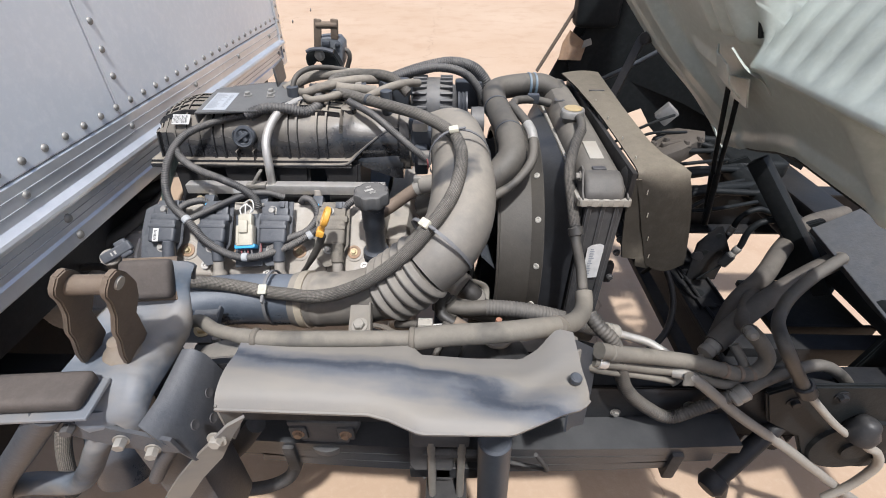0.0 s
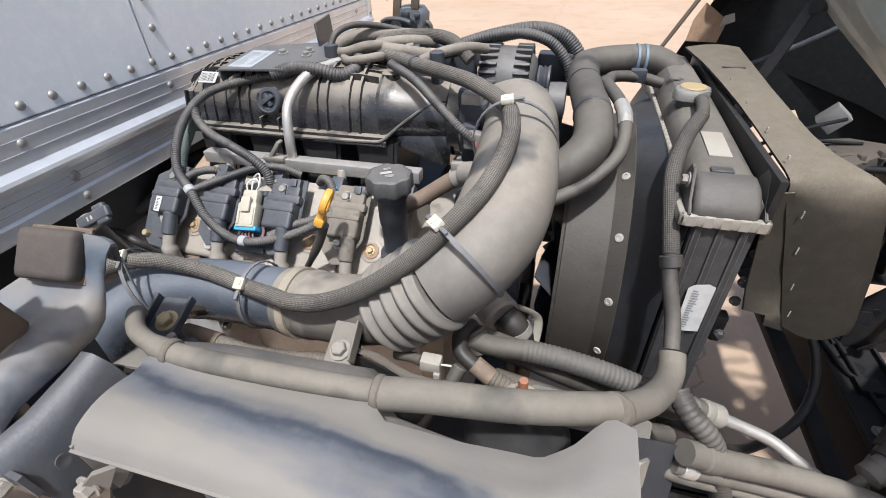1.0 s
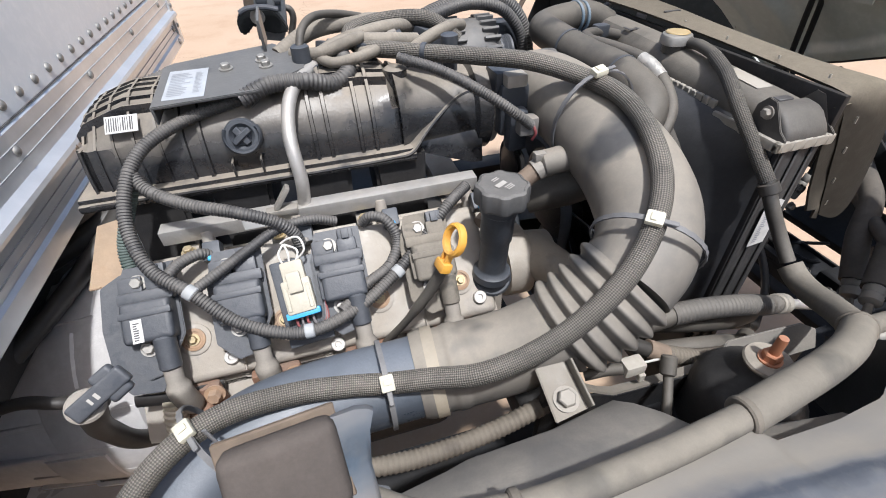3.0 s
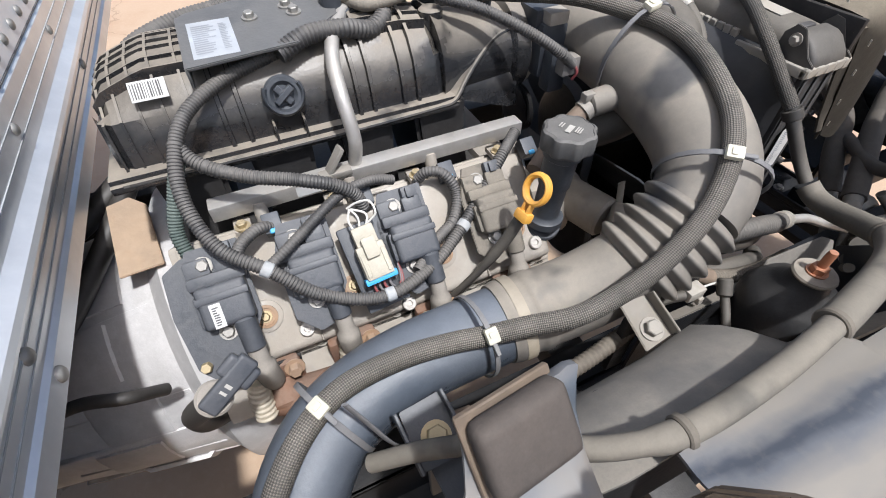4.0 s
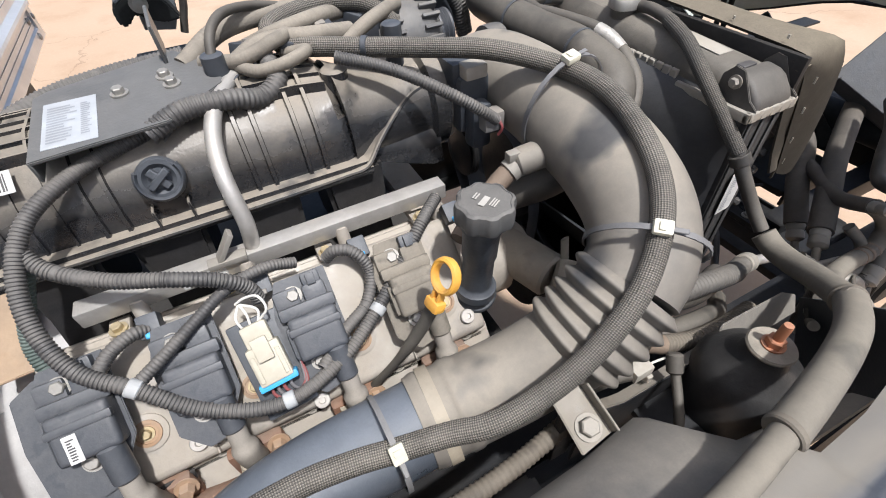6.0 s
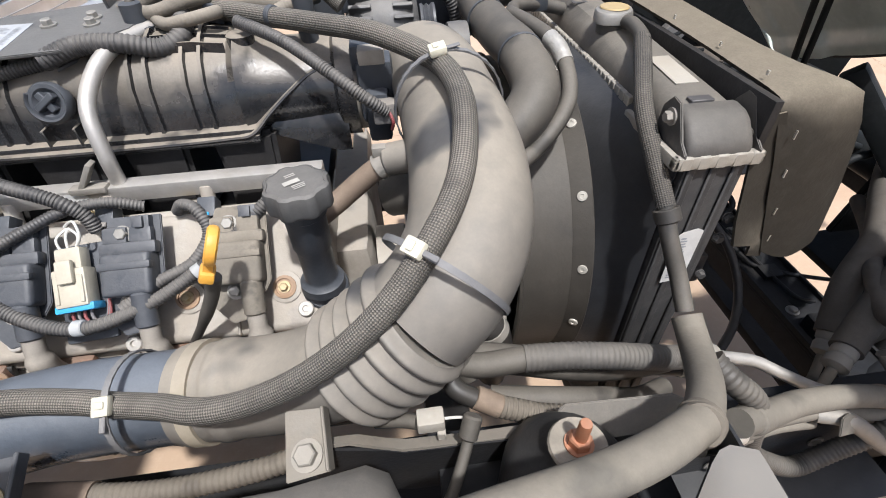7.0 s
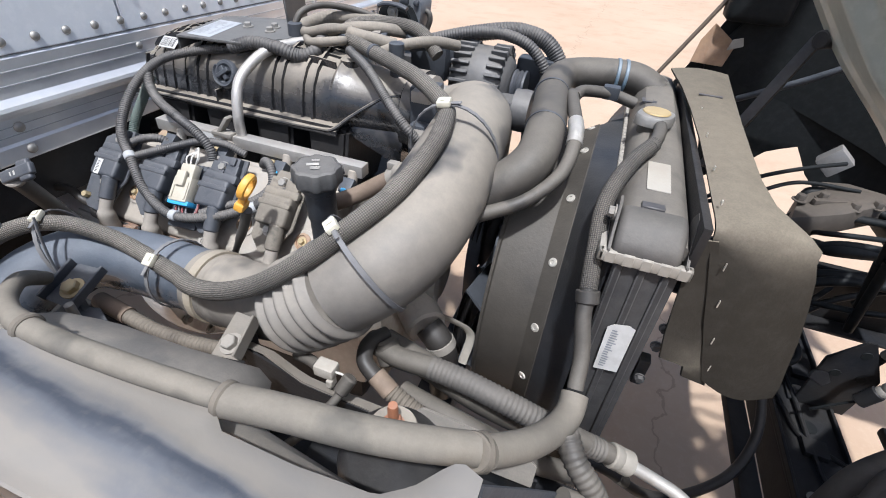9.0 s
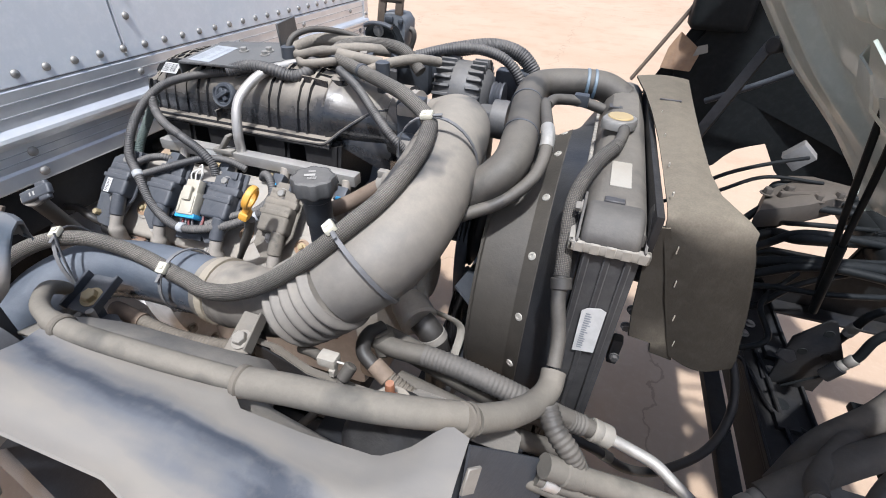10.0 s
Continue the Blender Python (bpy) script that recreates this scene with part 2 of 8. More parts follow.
    "cap_plastic": surface("dusty dark cap plastic", (0.03, 0.034, 0.04), 0.55, 0, 0.42, flat=0.3, dust_color=(0.3, 0.28, 0.25)),
    "loom_green": surface("greenish faded loom", (0.03, 0.05, 0.045), 0.5, 0, 0.45, flat=0.3, dust_color=(0.26, 0.3, 0.27)),
    "tape": surface("pale tape", (0.40, 0.43, 0.46), 0.6, 0, 0.4, flat=0.4),
    "tape_dusty": surface("dusty wound tape", (0.05, 0.045, 0.04), 0.75, 0, 0.75, flat=0.5, bump=0.5, bump_scale=120),
    "tie_grey": surface("grey tie plastic", (0.07, 0.075, 0.085), 0.55, 0, 0.5, flat=0.5, dust_color=(0.32, 0.31, 0.3)),
    "tie_head": surface("yellowed white plastic", (0.66, 0.64, 0.52), 0.5, 0, 0.3),
    "clamp_tan": surface("pale tan clamp", (0.36, 0.315, 0.24), 0.5, 0.2, 0.5, flat=0.5),
    "clamp_blue": surface("worn blue clamp", (0.12, 0.2, 0.28), 0.45, 0.3, 0.35),
    "hose_brown": surface("dusty brown rubber", (0.09, 0.065, 0.05), 0.65, 0, 0.65, flat=0.4, dust_color=(0.3, 0.23, 0.17)),
    "wire_red": surface("dark red wire", (0.25, 0.04, 0.05), 0.5, 0, 0.25),
    "wire_grey": surface("grey wire", (0.15, 0.15, 0.17), 0.5, 0, 0.3),
    "wire_white": surface("white wire", (0.68, 0.67, 0.63), 0.5, 0, 0.25),
    "fibre": surface("tan fibreboard", (0.36, 0.25, 0.16), 0.85, 0, 0.3, second=(0.28, 0.19, 0.12), patch=25),
    "ink_grey": surface("grey printing", (0.28, 0.3, 0.33), 0.5, 0, 0.1, bump=0.02),
    "crimp": surface("pale oxidised aluminium", (0.34, 0.325, 0.29), 0.5, 0.4, 0.6, flat=0.45, dust_color=(0.3, 0.27, 0.225)),
    "rad_tank_dark": surface("dark dusty tank plastic", (0.022, 0.023, 0.026), 0.5, 0, 0.5, flat=0.3, dust_color=(0.22, 0.2, 0.17)),
    "shroud": surface("dust-caked shroud", (0.02, 0.019, 0.018), 0.5, 0, 0.5, flat=0.3, dust_color=(0.13, 0.113, 0.088), patch=6, wipe=0.4),
    "shroud_dark": surface("black shroud sheet", (0.009, 0.011, 0.015), 0.36, 0, 0.3, flat=0.25, dust_color=(0.13, 0.125, 0.118), patch=5, wipe=0.4),
    "rivet_pale": surface("pale rivet", (0.5, 0.48, 0.43), 0.5, 0.3, 0.3),
    "staple": surface("pale staple wire", (0.55, 0.52, 0.46), 0.5, 0.5, 0.2),
    "foil": surface("crumpled foil", (0.6, 0.59, 0.56), 0.3, 0.8, 0.4, bump=1.0, bump_scale=90),
    "sleeve_black": surface("black braided sleeve", (0.02, 0.02, 0.021), 0.65, 0, 0.42, braid=2.2, flat=0.4, bump=0.6, braid_n=(12, 230)),
    "foam_dark": surface("dark dusty band", (0.06, 0.054, 0.046), 0.8, 0, 0.7, flat=0.5, dust_color=(0.2, 0.175, 0.14)),
    "foam_grey": surface("grey foam cover", (0.045, 0.04, 0.036), 0.85, 0, 0.5, flat=0.4, dust_color=(0.19, 0.165, 0.135)),
    "conduit_pale": surface("dusty grey conduit", (0.05, 0.05, 0.052), 0.5, 0, 0.6, flat=0.2, dust_color=(0.19, 0.172, 0.145)),
    "frame_dusty": surface("dusty chassis black", (0.010, 0.012, 0.016), 0.4, 0, 0.16, flat=0.2, dust_color=(0.26, 0.235, 0.2), spec=0.3),
    "rubber_dusty": surface("dusty rubber washer", (0.1, 0.09, 0.075), 0.8, 0, 0.75, flat=0.6),
    "guard_inner": surface("dusty grey guard metal", (0.07, 0.072, 0.076), 0.55, 0, 0.78, second=(0.05, 0.054, 0.06), patch=6, flat=0.3, dust_color=(0.31, 0.28, 0.235), wipe=0.4),
    "bracket_side": surface("dark blue-black steel", (0.03, 0.036, 0.047), 0.42, 0, 0.22, second=(0.022, 0.027, 0.036), patch=8, flat=0.3, dust_color=(0.28, 0.27, 0.26)),
}


def streaked(name, pale, blue, dark, dust, band=None):
    """Sun-faded plastic: long wavy bands where the dust is wiped away."""
    m, N, L, P = shader(name)
    tc = N.new("ShaderNodeTexCoord")
    mp = N.new("ShaderNodeMapping")
    mp.inputs["Scale"].default_value = (3.2, 13.0, 13.0)
    L.new(tc.outputs["Object"], mp.inputs["Vector"])
    long = noise_tex(N, L, mp.outputs[0], 1.0, 4, 0.55)
    big, small = noise_tex(N, L, tc.outputs["Object"], 9.0, 5), noise_tex(N, L, tc.outputs["Object"], 90.0, 4, 0.7)
    col = blend(N, L, maths(N, L, "MULTIPLY", ramp(N, L, long, 0.42, 0.56), 0.25 if band else 1.0), pale, blue)
    col = blend(N, L, ramp(N, L, maths(N, L, "ADD", maths(N, L, "MULTIPLY", long, 0.7), maths(N, L, "MULTIPLY", big, 0.3)), 0.75 if band else 0.52, 0.85 if band else 0.62), col, dark)
    col = blend(N, L, maths(N, L, "MULTIPLY", ramp(N, L, big, 0.45, 0.7), 0.6), col, dust)
    if band:
        y0, slope, wide = band
        sep = N.new("ShaderNodeSeparateXYZ")
        L.new(tc.outputs["Object"], sep.inputs[0])
        off = maths(N, L, "ADD", sep.outputs[1], maths(N, L, "MULTIPLY", sep.outputs[0], slope))
        off = maths(N, L, "ADD", off, maths(N, L, "MULTIPLY", maths(N, L, "SUBTRACT", long, 0.5), 0.10))
        off = maths(N, L, "ADD", off, maths(N, L, "MULTIPLY", maths(N, L, "SUBTRACT", big, 0.5), 0.05))
        near = ramp(N, L, maths(N, L, "ABSOLUTE", maths(N, L, "SUBTRACT", off, y0)), wide, wide * 0.25)
        col = blend(N, L, maths(N, L, "MULTIPLY", near, 0.85), col, blue)
        core = ramp(N, L, maths(N, L, "ABSOLUTE", maths(N, L, "SUBTRACT", off, y0 + 0.004)), wide * 0.4, wide * 0.1)
        col = blend(N, L, maths(N, L, "MULTIPLY", core, 0.75), col, dark)
    col = blend(N, L, maths(N, L, "MULTIPLY", ramp(N, L, small, 0.5, 0.8), 0.22), col, pale)
    L.new(col, P.inputs["Base Color"])
    P.inputs["Roughness"].default_value = 0.6
    bn = N.new("ShaderNodeBump")
    bn.inputs["Strength"].default_value, bn.inputs["Distance"].default_value = 0.12, 0.002
    L.new(small, bn.inputs["Height"])
    L.new(bn.outputs[0], P.inputs["Normal"])
    return m


M["guard"] = streaked("faded splash guard plastic", (0.205, 0.188, 0.162), (0.085, 0.096, 0.118), (0.03, 0.037, 0.052), (0.22, 0.2, 0.168), (0.312, 0.16, 0.032))
M["bracket_blue"] = streaked("faded blue-black steel", (0.15, 0.162, 0.18), (0.06, 0.084, 0.115), (0.02, 0.028, 0.04), (0.25, 0.21, 0.16))

# ---------------------------------------------------------------- mesh helpers
def smooth(bm, angle=40.0):
    for f in bm.faces:
        f.smooth = True
    lim = radians(angle)
    for e in bm.edges:
        e.smooth = not (len(e.link_faces) == 2 and e.calc_face_angle(0) > lim)


def thing(name, at, label, category, group="", kind=""):
    ob = new(name)
    ob.empty_display_size = 0.05
    ob.location = at
    return tagged(ob, label, category, group, kind)


def part(name, bm, material, parent=None, label="", angle=40.0):
    if angle:
        smooth(bm, angle)
    me = bpy.data.meshes.new(name)
    bm.to_mesh(me)
    bm.free()
    for m in (material if isinstance(material, (list, tuple)) else [material]):
        me.materials.append(M[m])
    ob = new(name, me)
    if parent:
        ob.parent = parent
        if parent.type == "EMPTY":
            ob.matrix_parent_inverse = parent.matrix_basis.inverted()
    if label:
        ob["label"] = label
    return ob


def single(name, bm, material, label, category, group="", kind="", angle=40.0):
    return tagged(part(name, bm, material, None, "", angle), label, category, group, kind)


def merge(bm, other, m=None):
    me = bpy.data.meshes.new("tmp")
    other.to_mesh(me)
    other.free()
    if m is not None:
        me.transform(m)
    bm.from_mesh(me)
    bpy.data.meshes.remove(me)
    return bm


def box(lo, hi, bevel=0.003, seg=2, m=None):
    bm = bmesh.new()
    bmesh.ops.create_cube(bm, size=1.0)
    lo, hi = Vector(lo), Vector(hi)
    for v in bm.verts:
        v.co = Vector(((lo[i] + hi[i]) / 2 + v.co[i] * (hi[i] - lo[i]) for i in range(3)))
    if bevel:
        bmesh.ops.bevel(bm, geom=bm.edges[:], offset=bevel, segments=seg, affect="EDGES", profile=0.6)
    if m is not None:
        bm.transform(m)
    return bm


def lathe(profile, m=None, seg=24, closed=True):
    """A turned body round z: profile of (radius, height)."""
    bm = bmesh.new()
    rings = []
    for r, h in profile:
        if r < 1e-5:
            rings.append([bm.verts.new((0, 0, h))])
        else:
            rings.append([bm.verts.new((r * math.cos(2 * math.pi * i / seg), r * math.sin(2 * math.pi * i / seg), h)) for i in range(seg)])
    for a, b in zip(rings, rings[1:]):
        for i in range(seg):
            j = (i + 1) % seg
            q = [a[i % len(a)], a[j % len(a)], b[j % len(b)], b[i % len(b)]]
            q = list(dict.fromkeys(q))
            if len(q) > 2:
                bm.faces.new(q)
    if closed:
        for r in (rings[0], rings[-1]):
            if len(r) > 2:
                bm.faces.new(r)
    bmesh.ops.recalc_face_normals(bm, faces=bm.faces)
    if m is not None:
        bm.transform(m)
    return bm


def along(a, b, up=(0, 0, 1)):
    """The pose whose z axis runs from a to b."""
    z = (Vector(b) - Vector(a)).normalized()
    x = Vector(up).cross(z)
    if x.length < 1e-4:
        x = Vector((1, 0, 0)).cross(z)
    x.normalize()
    y = z.cross(x)
    r = Matrix((x, y, z)).transposed().to_4x4()
    return Matrix.Translation(a) @ r


def rod(a, b, r, seg=14, chamfer=0.0):
    h = (Vector(b) - Vector(a)).length
    c = chamfer
    prof = [(r, 0), (r, h)] if not c else [(r - c, 0), (r, c), (r, h - c), (r - c, h)]
    return lathe(prof, along(a, b), seg)


def curve_points(pts, step=0.008):
    """A smooth line through the points, at even steps."""
    p = [Vector(q) for q in pts]
    p = [p[0] * 2 - p[1]] + p + [p[-1] * 2 - p[-2]]
    out = []
    for i in range(1, len(p) - 2):
        a, b, c, d = p[i - 1:i + 3]
        t0 = 0.0
        t1 = t0 + max((b - a).length, 1e-4) ** 0.5
        t2 = t1 + max((c - b).length, 1e-4) ** 0.5
        t3 = t2 + max((d - c).length, 1e-4) ** 0.5
        n = max(2, int((c - b).length / step) + 1)
        for k in range(n):
            t = t1 + (t2 - t1) * k / n
            A1, A2, A3 = a.lerp(b, (t - t0) / (t1 - t0)), b.lerp(c, (t - t1) / (t2 - t1)), c.lerp(d, (t - t2) / (t3 - t2))
            B1, B2 = A1.lerp(A2, (t - t0) / (t2 - t0)), A2.lerp(A3, (t - t1) / (t3 - t1))
            out.append(B1.lerp(B2, (t - t1) / (t2 - t1)))
    return out + [p[-2]]


def tube(pts, r, seg=14, step=0.008, ridge=0.0, pitch=0.0045, caps=True, radii=None, squash=None, raw=False):
    """A pipe along the points. ridge, pitch: rings of a corrugated loom. radii: (place along it from 0 to 1, factor) rows."""
    line = [Vector(q) for q in pts] if raw else curve_points(pts, step if not ridge else pitch / 4)
    if ridge:
        total, keep, acc, prev = 0.0, [], 0.0, line[0]
        for q in line:
            total += (q - prev).length
            prev = q
            if total >= acc:
                keep.append(q)
                acc += pitch / 4
        line = keep
    bm = bmesh.new()
    uvl = bm.loops.layers.uv.new("UVMap")
    n = len(line)
    tang = [(line[min(i + 1, n - 1)] - line[max(i - 1, 0)]).normalized() for i in range(n)]
    ref = Vector((0, 0, 1)) if abs(tang[0].z) < 0.9 else Vector((0, 1, 0))
    nrm = (ref - tang[0] * ref.dot(tang[0])).normalized()
    rings, dist, d = [], [], 0.0
    length = sum((line[i + 1] - line[i]).length for i in range(n - 1))
    for i in range(n):
        if i:
            d += (line[i] - line[i - 1]).length
            nrm = (nrm - tang[i] * nrm.dot(tang[i])).normalized()
        bi = tang[i].cross(nrm)
        rr = r
        if radii:
            u = d / length
            for (u0, f0), (u1, f1) in zip(radii, radii[1:]):
                if u0 <= u <= u1:
                    w = (u - u0) / max(u1 - u0, 1e-6)
                    rr = r * (f0 + (f1 - f0) * (3 * w * w - 2 * w ** 3))
                    break
        if ridge:
            rr *= 1 + ridge * (1 if i % 4 < 2 else -1)
        sx, sy = squash or (1, 1)
        rings.append([bm.verts.new(line[i] + nrm * (rr * sx * math.cos(2 * math.pi * k / seg)) + bi * (rr * sy * math.sin(2 * math.pi * k / seg))) for k in range(seg)])
        dist.append(d)
    for i in range(n - 1):
        for k in range(seg):
            j = (k + 1) % seg
            f = bm.faces.new((rings[i][k], rings[i][j], rings[i + 1][j], rings[i + 1][k]))
            for lo, (u, v) in zip(f.loops, ((k, i), (k + 1, i), (k + 1, i + 1), (k, i + 1))):
                lo[uvl].uv = (u / seg, dist[v])
    if caps:
        bm.faces.new(rings[0][::-1])
        bm.faces.new(rings[-1])
    bmesh.ops.recalc_face_normals(bm, faces=bm.faces)
    return bm


def sheet(rows, thick=0.003, m=None):
    """A bent sheet: rows of points, given thickness."""
    bm = bmesh.new()
    g = [[bm.verts.new(p) for p in row] for row in rows]
    for a, b in zip(g, g[1:]):
        for i in range(len(a) - 1):
            bm.faces.new((a[i], a[i + 1], b[i + 1], b[i]))
    bmesh.ops.recalc_face_normals(bm, faces=bm.faces)
    bmesh.ops.solidify(bm, geom=bm.faces[:], thickness=thick)
    if m is not None:
        bm.transform(m)
    return bm


def slab(outline, thick, m=None, bevel=0.0):
    """A plate with the given outline (x, y), from z = 0 to thick."""
    bm = bmesh.new()
    f = bm.faces.new([bm.verts.new((x, y, 0)) for x, y in outline])
    r = bmesh.ops.extrude_face_region(bm, geom=[f])
    bmesh.ops.translate(bm, verts=[v for v in r["geom"] if isinstance(v, bmesh.types.BMVert)], vec=(0, 0, thick))
    bmesh.ops.recalc_face_normals(bm, faces=bm.faces)
    if bevel:
        bmesh.ops.bevel(bm, geom=bm.edges[:], offset=bevel, segments=2, affect="EDGES")
    if m is not None:
        bm.transform(m)
    return bm


def frame_of(origin, xdir, ydir):
    """A pose with its x along xdir and its y near ydir."""
    x = Vector(xdir).normalized()
    z = x.cross(Vector(ydir)).normalized()
    return Matrix.Translation(origin) @ Matrix((x, z.cross(x), z)).transposed().to_4x4()


def hex_bolt(r, h, m, washer=1.5, flange=0.002):
    bm = lathe([(r * washer, 0), (r * washer, flange)], None, 20)
    merge(bm, lathe([(r, flange), (r, flange + h * 0.85), (r * 0.85, flange + h)], None, 6))
    bm.transform(m)
    return bm


def tie_loop(center, axis_a, axis_b, ra, rb, width=0.005, thick=0.0016, teeth=True, start=0.0, end=360.0):
    """A ribbed cable tie round a pipe, in the plane of two axes."""
    A, B = Vector(axis_a).normalized(), Vector(axis_b).normalized()
    C = A.cross(B).normalized()
    bm = bmesh.new()
    n = 64
    closed = end - start >= 359
    rings = []
    for i in range(n + (0 if closed else 1)):
        t = radians(start + (end - start) * i / n)
        d = A * math.cos(t) * ra + B * math.sin(t) * rb
        o = d.normalized()
        h = thick * (1.25 if teeth and i % 2 else 0.8)
        c = Vector(center) + d
        rings.append([bm.verts.new(c + o * h * s + C * width / 2 * q) for s, q in ((0, -1), (1, -1), (1, 1), (0, 1))])
    for i in range(n):
        a, b = rings[i], rings[(i + 1) % len(rings)]
        for k in range(4):
            bm.faces.new((a[k], a[(k + 1) % 4], b[(k + 1) % 4], b[k]))
    bmesh.ops.recalc_face_normals(bm, faces=bm.faces)
    return bm


def table(x, rows):
    """Straight interpolation in rows of (x, values...)."""
    if x <= rows[0][0]:
        return rows[0][1:]
    for p, q in zip(rows, rows[1:]):
        if x <= q[0]:
            w = (x - p[0]) / (q[0] - p[0])
            return tuple(m + (n - m) * w for m, n in zip(p[1:], q[1:]))
    return rows[-1][1:]



def step(v, lo, hi):
    v = max(0.0, min(1.0, (v - lo) / (hi - lo)))
    return v * v * (3 - 2 * v)



# ---------------------------------------------------------------- ground
def ground_material():
    m, N, L, P = shader("dusty orange concrete")
    co = N.new("ShaderNodeTexCoord").outputs["Object"]
    big, mid, small = noise_tex(N, L, co, 0.35, 5), noise_tex(N, L, co, 3.0, 5, 0.6), noise_tex(N, L, co, 45, 5, 0.7)
    col = blend(N, L, ramp(N, L, big, 0.35, 0.65), (0.42, 0.297, 0.2), (0.475, 0.355, 0.255))
    col = blend(N, L, maths(N, L, "MULTIPLY", ramp(N, L, mid, 0.5, 0.75), 0.5), col, (0.35, 0.225, 0.14))
    col = blend(N, L, maths(N, L, "MULTIPLY", ramp(N, L, small, 0.5, 0.8), 0.35), col, (0.54, 0.42, 0.312))
    v = N.new("ShaderNodeTexVoronoi")
    v.feature, v.inputs["Scale"].default_value = "DISTANCE_TO_EDGE", 0.3
    warp = N.new("ShaderNodeVectorMath")
    warp.operation = "ADD"
    nz = N.new("ShaderNodeTexNoise")
    nz.inputs["Scale"].default_value, nz.inputs["Detail"].default_value = 4.0, 6.0
    L.new(co, nz.inputs["Vector"])
    L.new(co, warp.inputs[0])
    sc = N.new("ShaderNodeVectorMath")
    sc.operation, sc.inputs[3].default_value = "SCALE", 0.35
    L.new(nz.outputs["Color"], sc.inputs[0])
    L.new(sc.outputs[0], warp.inputs[1])
    L.new(warp.outputs[0], v.inputs["Vector"])
    crack = maths(N, L, "LESS_THAN", v.outputs["Distance"], 0.0011)
    col = blend(N, L, maths(N, L, "MULTIPLY", crack, 0.35), col, (0.12, 0.07, 0.045))
    L.new(col, P.inputs["Base Color"])
    P.inputs["Roughness"].default_value = 0.92
    bn = N.new("ShaderNodeBump")
    bn.inputs["Strength"].default_value, bn.inputs["Distance"].default_value = 0.3, 0.004
    L.new(maths(N, L, "SUBTRACT", small, crack), bn.inputs["Height"])
    L.new(bn.outputs[0], P.inputs["Normal"])
    return m


M["ground"] = ground_material()
bm = bmesh.new()
bmesh.ops.create_grid(bm, x_segments=40, y_segments=40, size=400)
single("ground", bm, "ground", "dusty orange concrete yard with cracks and stains", "ground", kind="structure", angle=0)

# ---------------------------------------------------------------- cargo box of the truck
BX = -0.69
box_body = thing("truck_box", (-2.5, 0.95, 0.86), "white aluminium truck box with a riveted front wall", "truck box")
part("front_panel", box((BX - 0.03, 0.905, 1.006), (BX, 1.93, 3.2), 0.001, 1), "box_panel", box_body)
part("front_panel", box((BX - 0.03, -0.06, 1.006), (BX - 0.001, 0.9, 3.2), 0.001, 1), "box_panel", box_body)
part("side_panel", box((-5.0, 1.93, 0.9), (BX - 0.03, 1.96, 3.2), 0.002, 1), "box_panel", box_body)
part("side_panel", box((-5.0, -0.09, 0.9), (BX - 0.03, -0.06, 3.2), 0.002, 1), "box_panel", box_body)
part("roof", box((-5.0, -0.09, 3.2), (BX, 1.96, 3.24), 0.002, 1), "box_panel", box_body)
part("floor", box((-5.0, -0.06, 0.9), (BX - 0.03, 1.93, 0.98), 0.002, 1), "frame", box_body)
bm = bmesh.new()   # extruded bottom rail: a profile in x and z, run along y
prof = [(-0.004, 1.016), (-0.003, 1.003), (0.0, 1.0), (0.0, 0.945), (0.004, 0.941), (0.012, 0.936), (0.014, 0.93), (0.012, 0.924), (0.004, 0.919), (0.0, 0.915),
        (0.0, 0.878), (0.005, 0.874), (0.006, 0.852), (0.003, 0.848), (-0.03, 0.848), (-0.03, 0.856), (-0.006, 0.858), (-0.006, 1.016)]
ends = [[bm.verts.new((BX + x + 0.002, y, z)) for x, z in prof] for y in (-0.09, 1.955)]
for i in range(len(prof)):
    j = (i + 1) % len(prof)
    bm.faces.new((ends[0][i], ends[0][j], ends[1][j], ends[1][i]))
bm.faces.new(ends[0])
bm.faces.new(ends[1])
bmesh.ops.recalc_face_normals(bm, faces=bm.faces)
part("bottom_rail", bm, "box_rail", box_body, "ribbed extruded aluminium rail", 25)
part("seam_seal", box((BX - 0.003, -0.09, 1.0042), (BX + 0.0005, 1.955, 1.0058), 0), "tie_grey", box_body, "dark seam line")
for z in (0.982, 0.962, 0.903, 0.889):
    part("score_line", box((BX + 0.001, -0.085, z), (BX + 0.003, 1.953, z + 0.0014), 0), "tape", box_body, "thin pale score line")
part("corner_post", box((BX - 0.02, 1.932, 0.85), (BX + 0.008, 1.965, 3.2), 0.003), "box_rail", box_body, "aluminium corner post")
rivet_bm = lathe([(0.0075, 0), (0.0068, 0.002), (0.0045, 0.004), (0, 0.0047)], Matrix.Rotation(radians(90), 4, "Y"), 12, False)
smooth(rivet_bm, 60)
rivet_me = bpy.data.meshes.new("rivet")
rivet_bm.to_mesh(rivet_me)
rivet_bm.free()
rivet_me.materials.append(M["steel"])


def rivet(y, z, x=BX, s=1.0):
    ob = new("rivet", rivet_me)
    ob.parent, ob.matrix_parent_inverse = box_body, box_body.matrix_basis.inverted()
    ob.matrix_basis = Matrix.Translation((x, y, z)) @ Matrix.Diagonal((s, s, s, 1))


# ---------------------------------------------------------------- chassis
chassis = thing("chassis_frame", (0.0, 0.95, 0.3), "black ladder chassis with rails and crossmembers", "chassis")


def channel(y, x0, x1, z0, z1, side, w=0.06, t=0.007):
    bm = box((x0, min(y, y + side * t), z0), (x1, max(y, y + side * t), z1), 0.002)
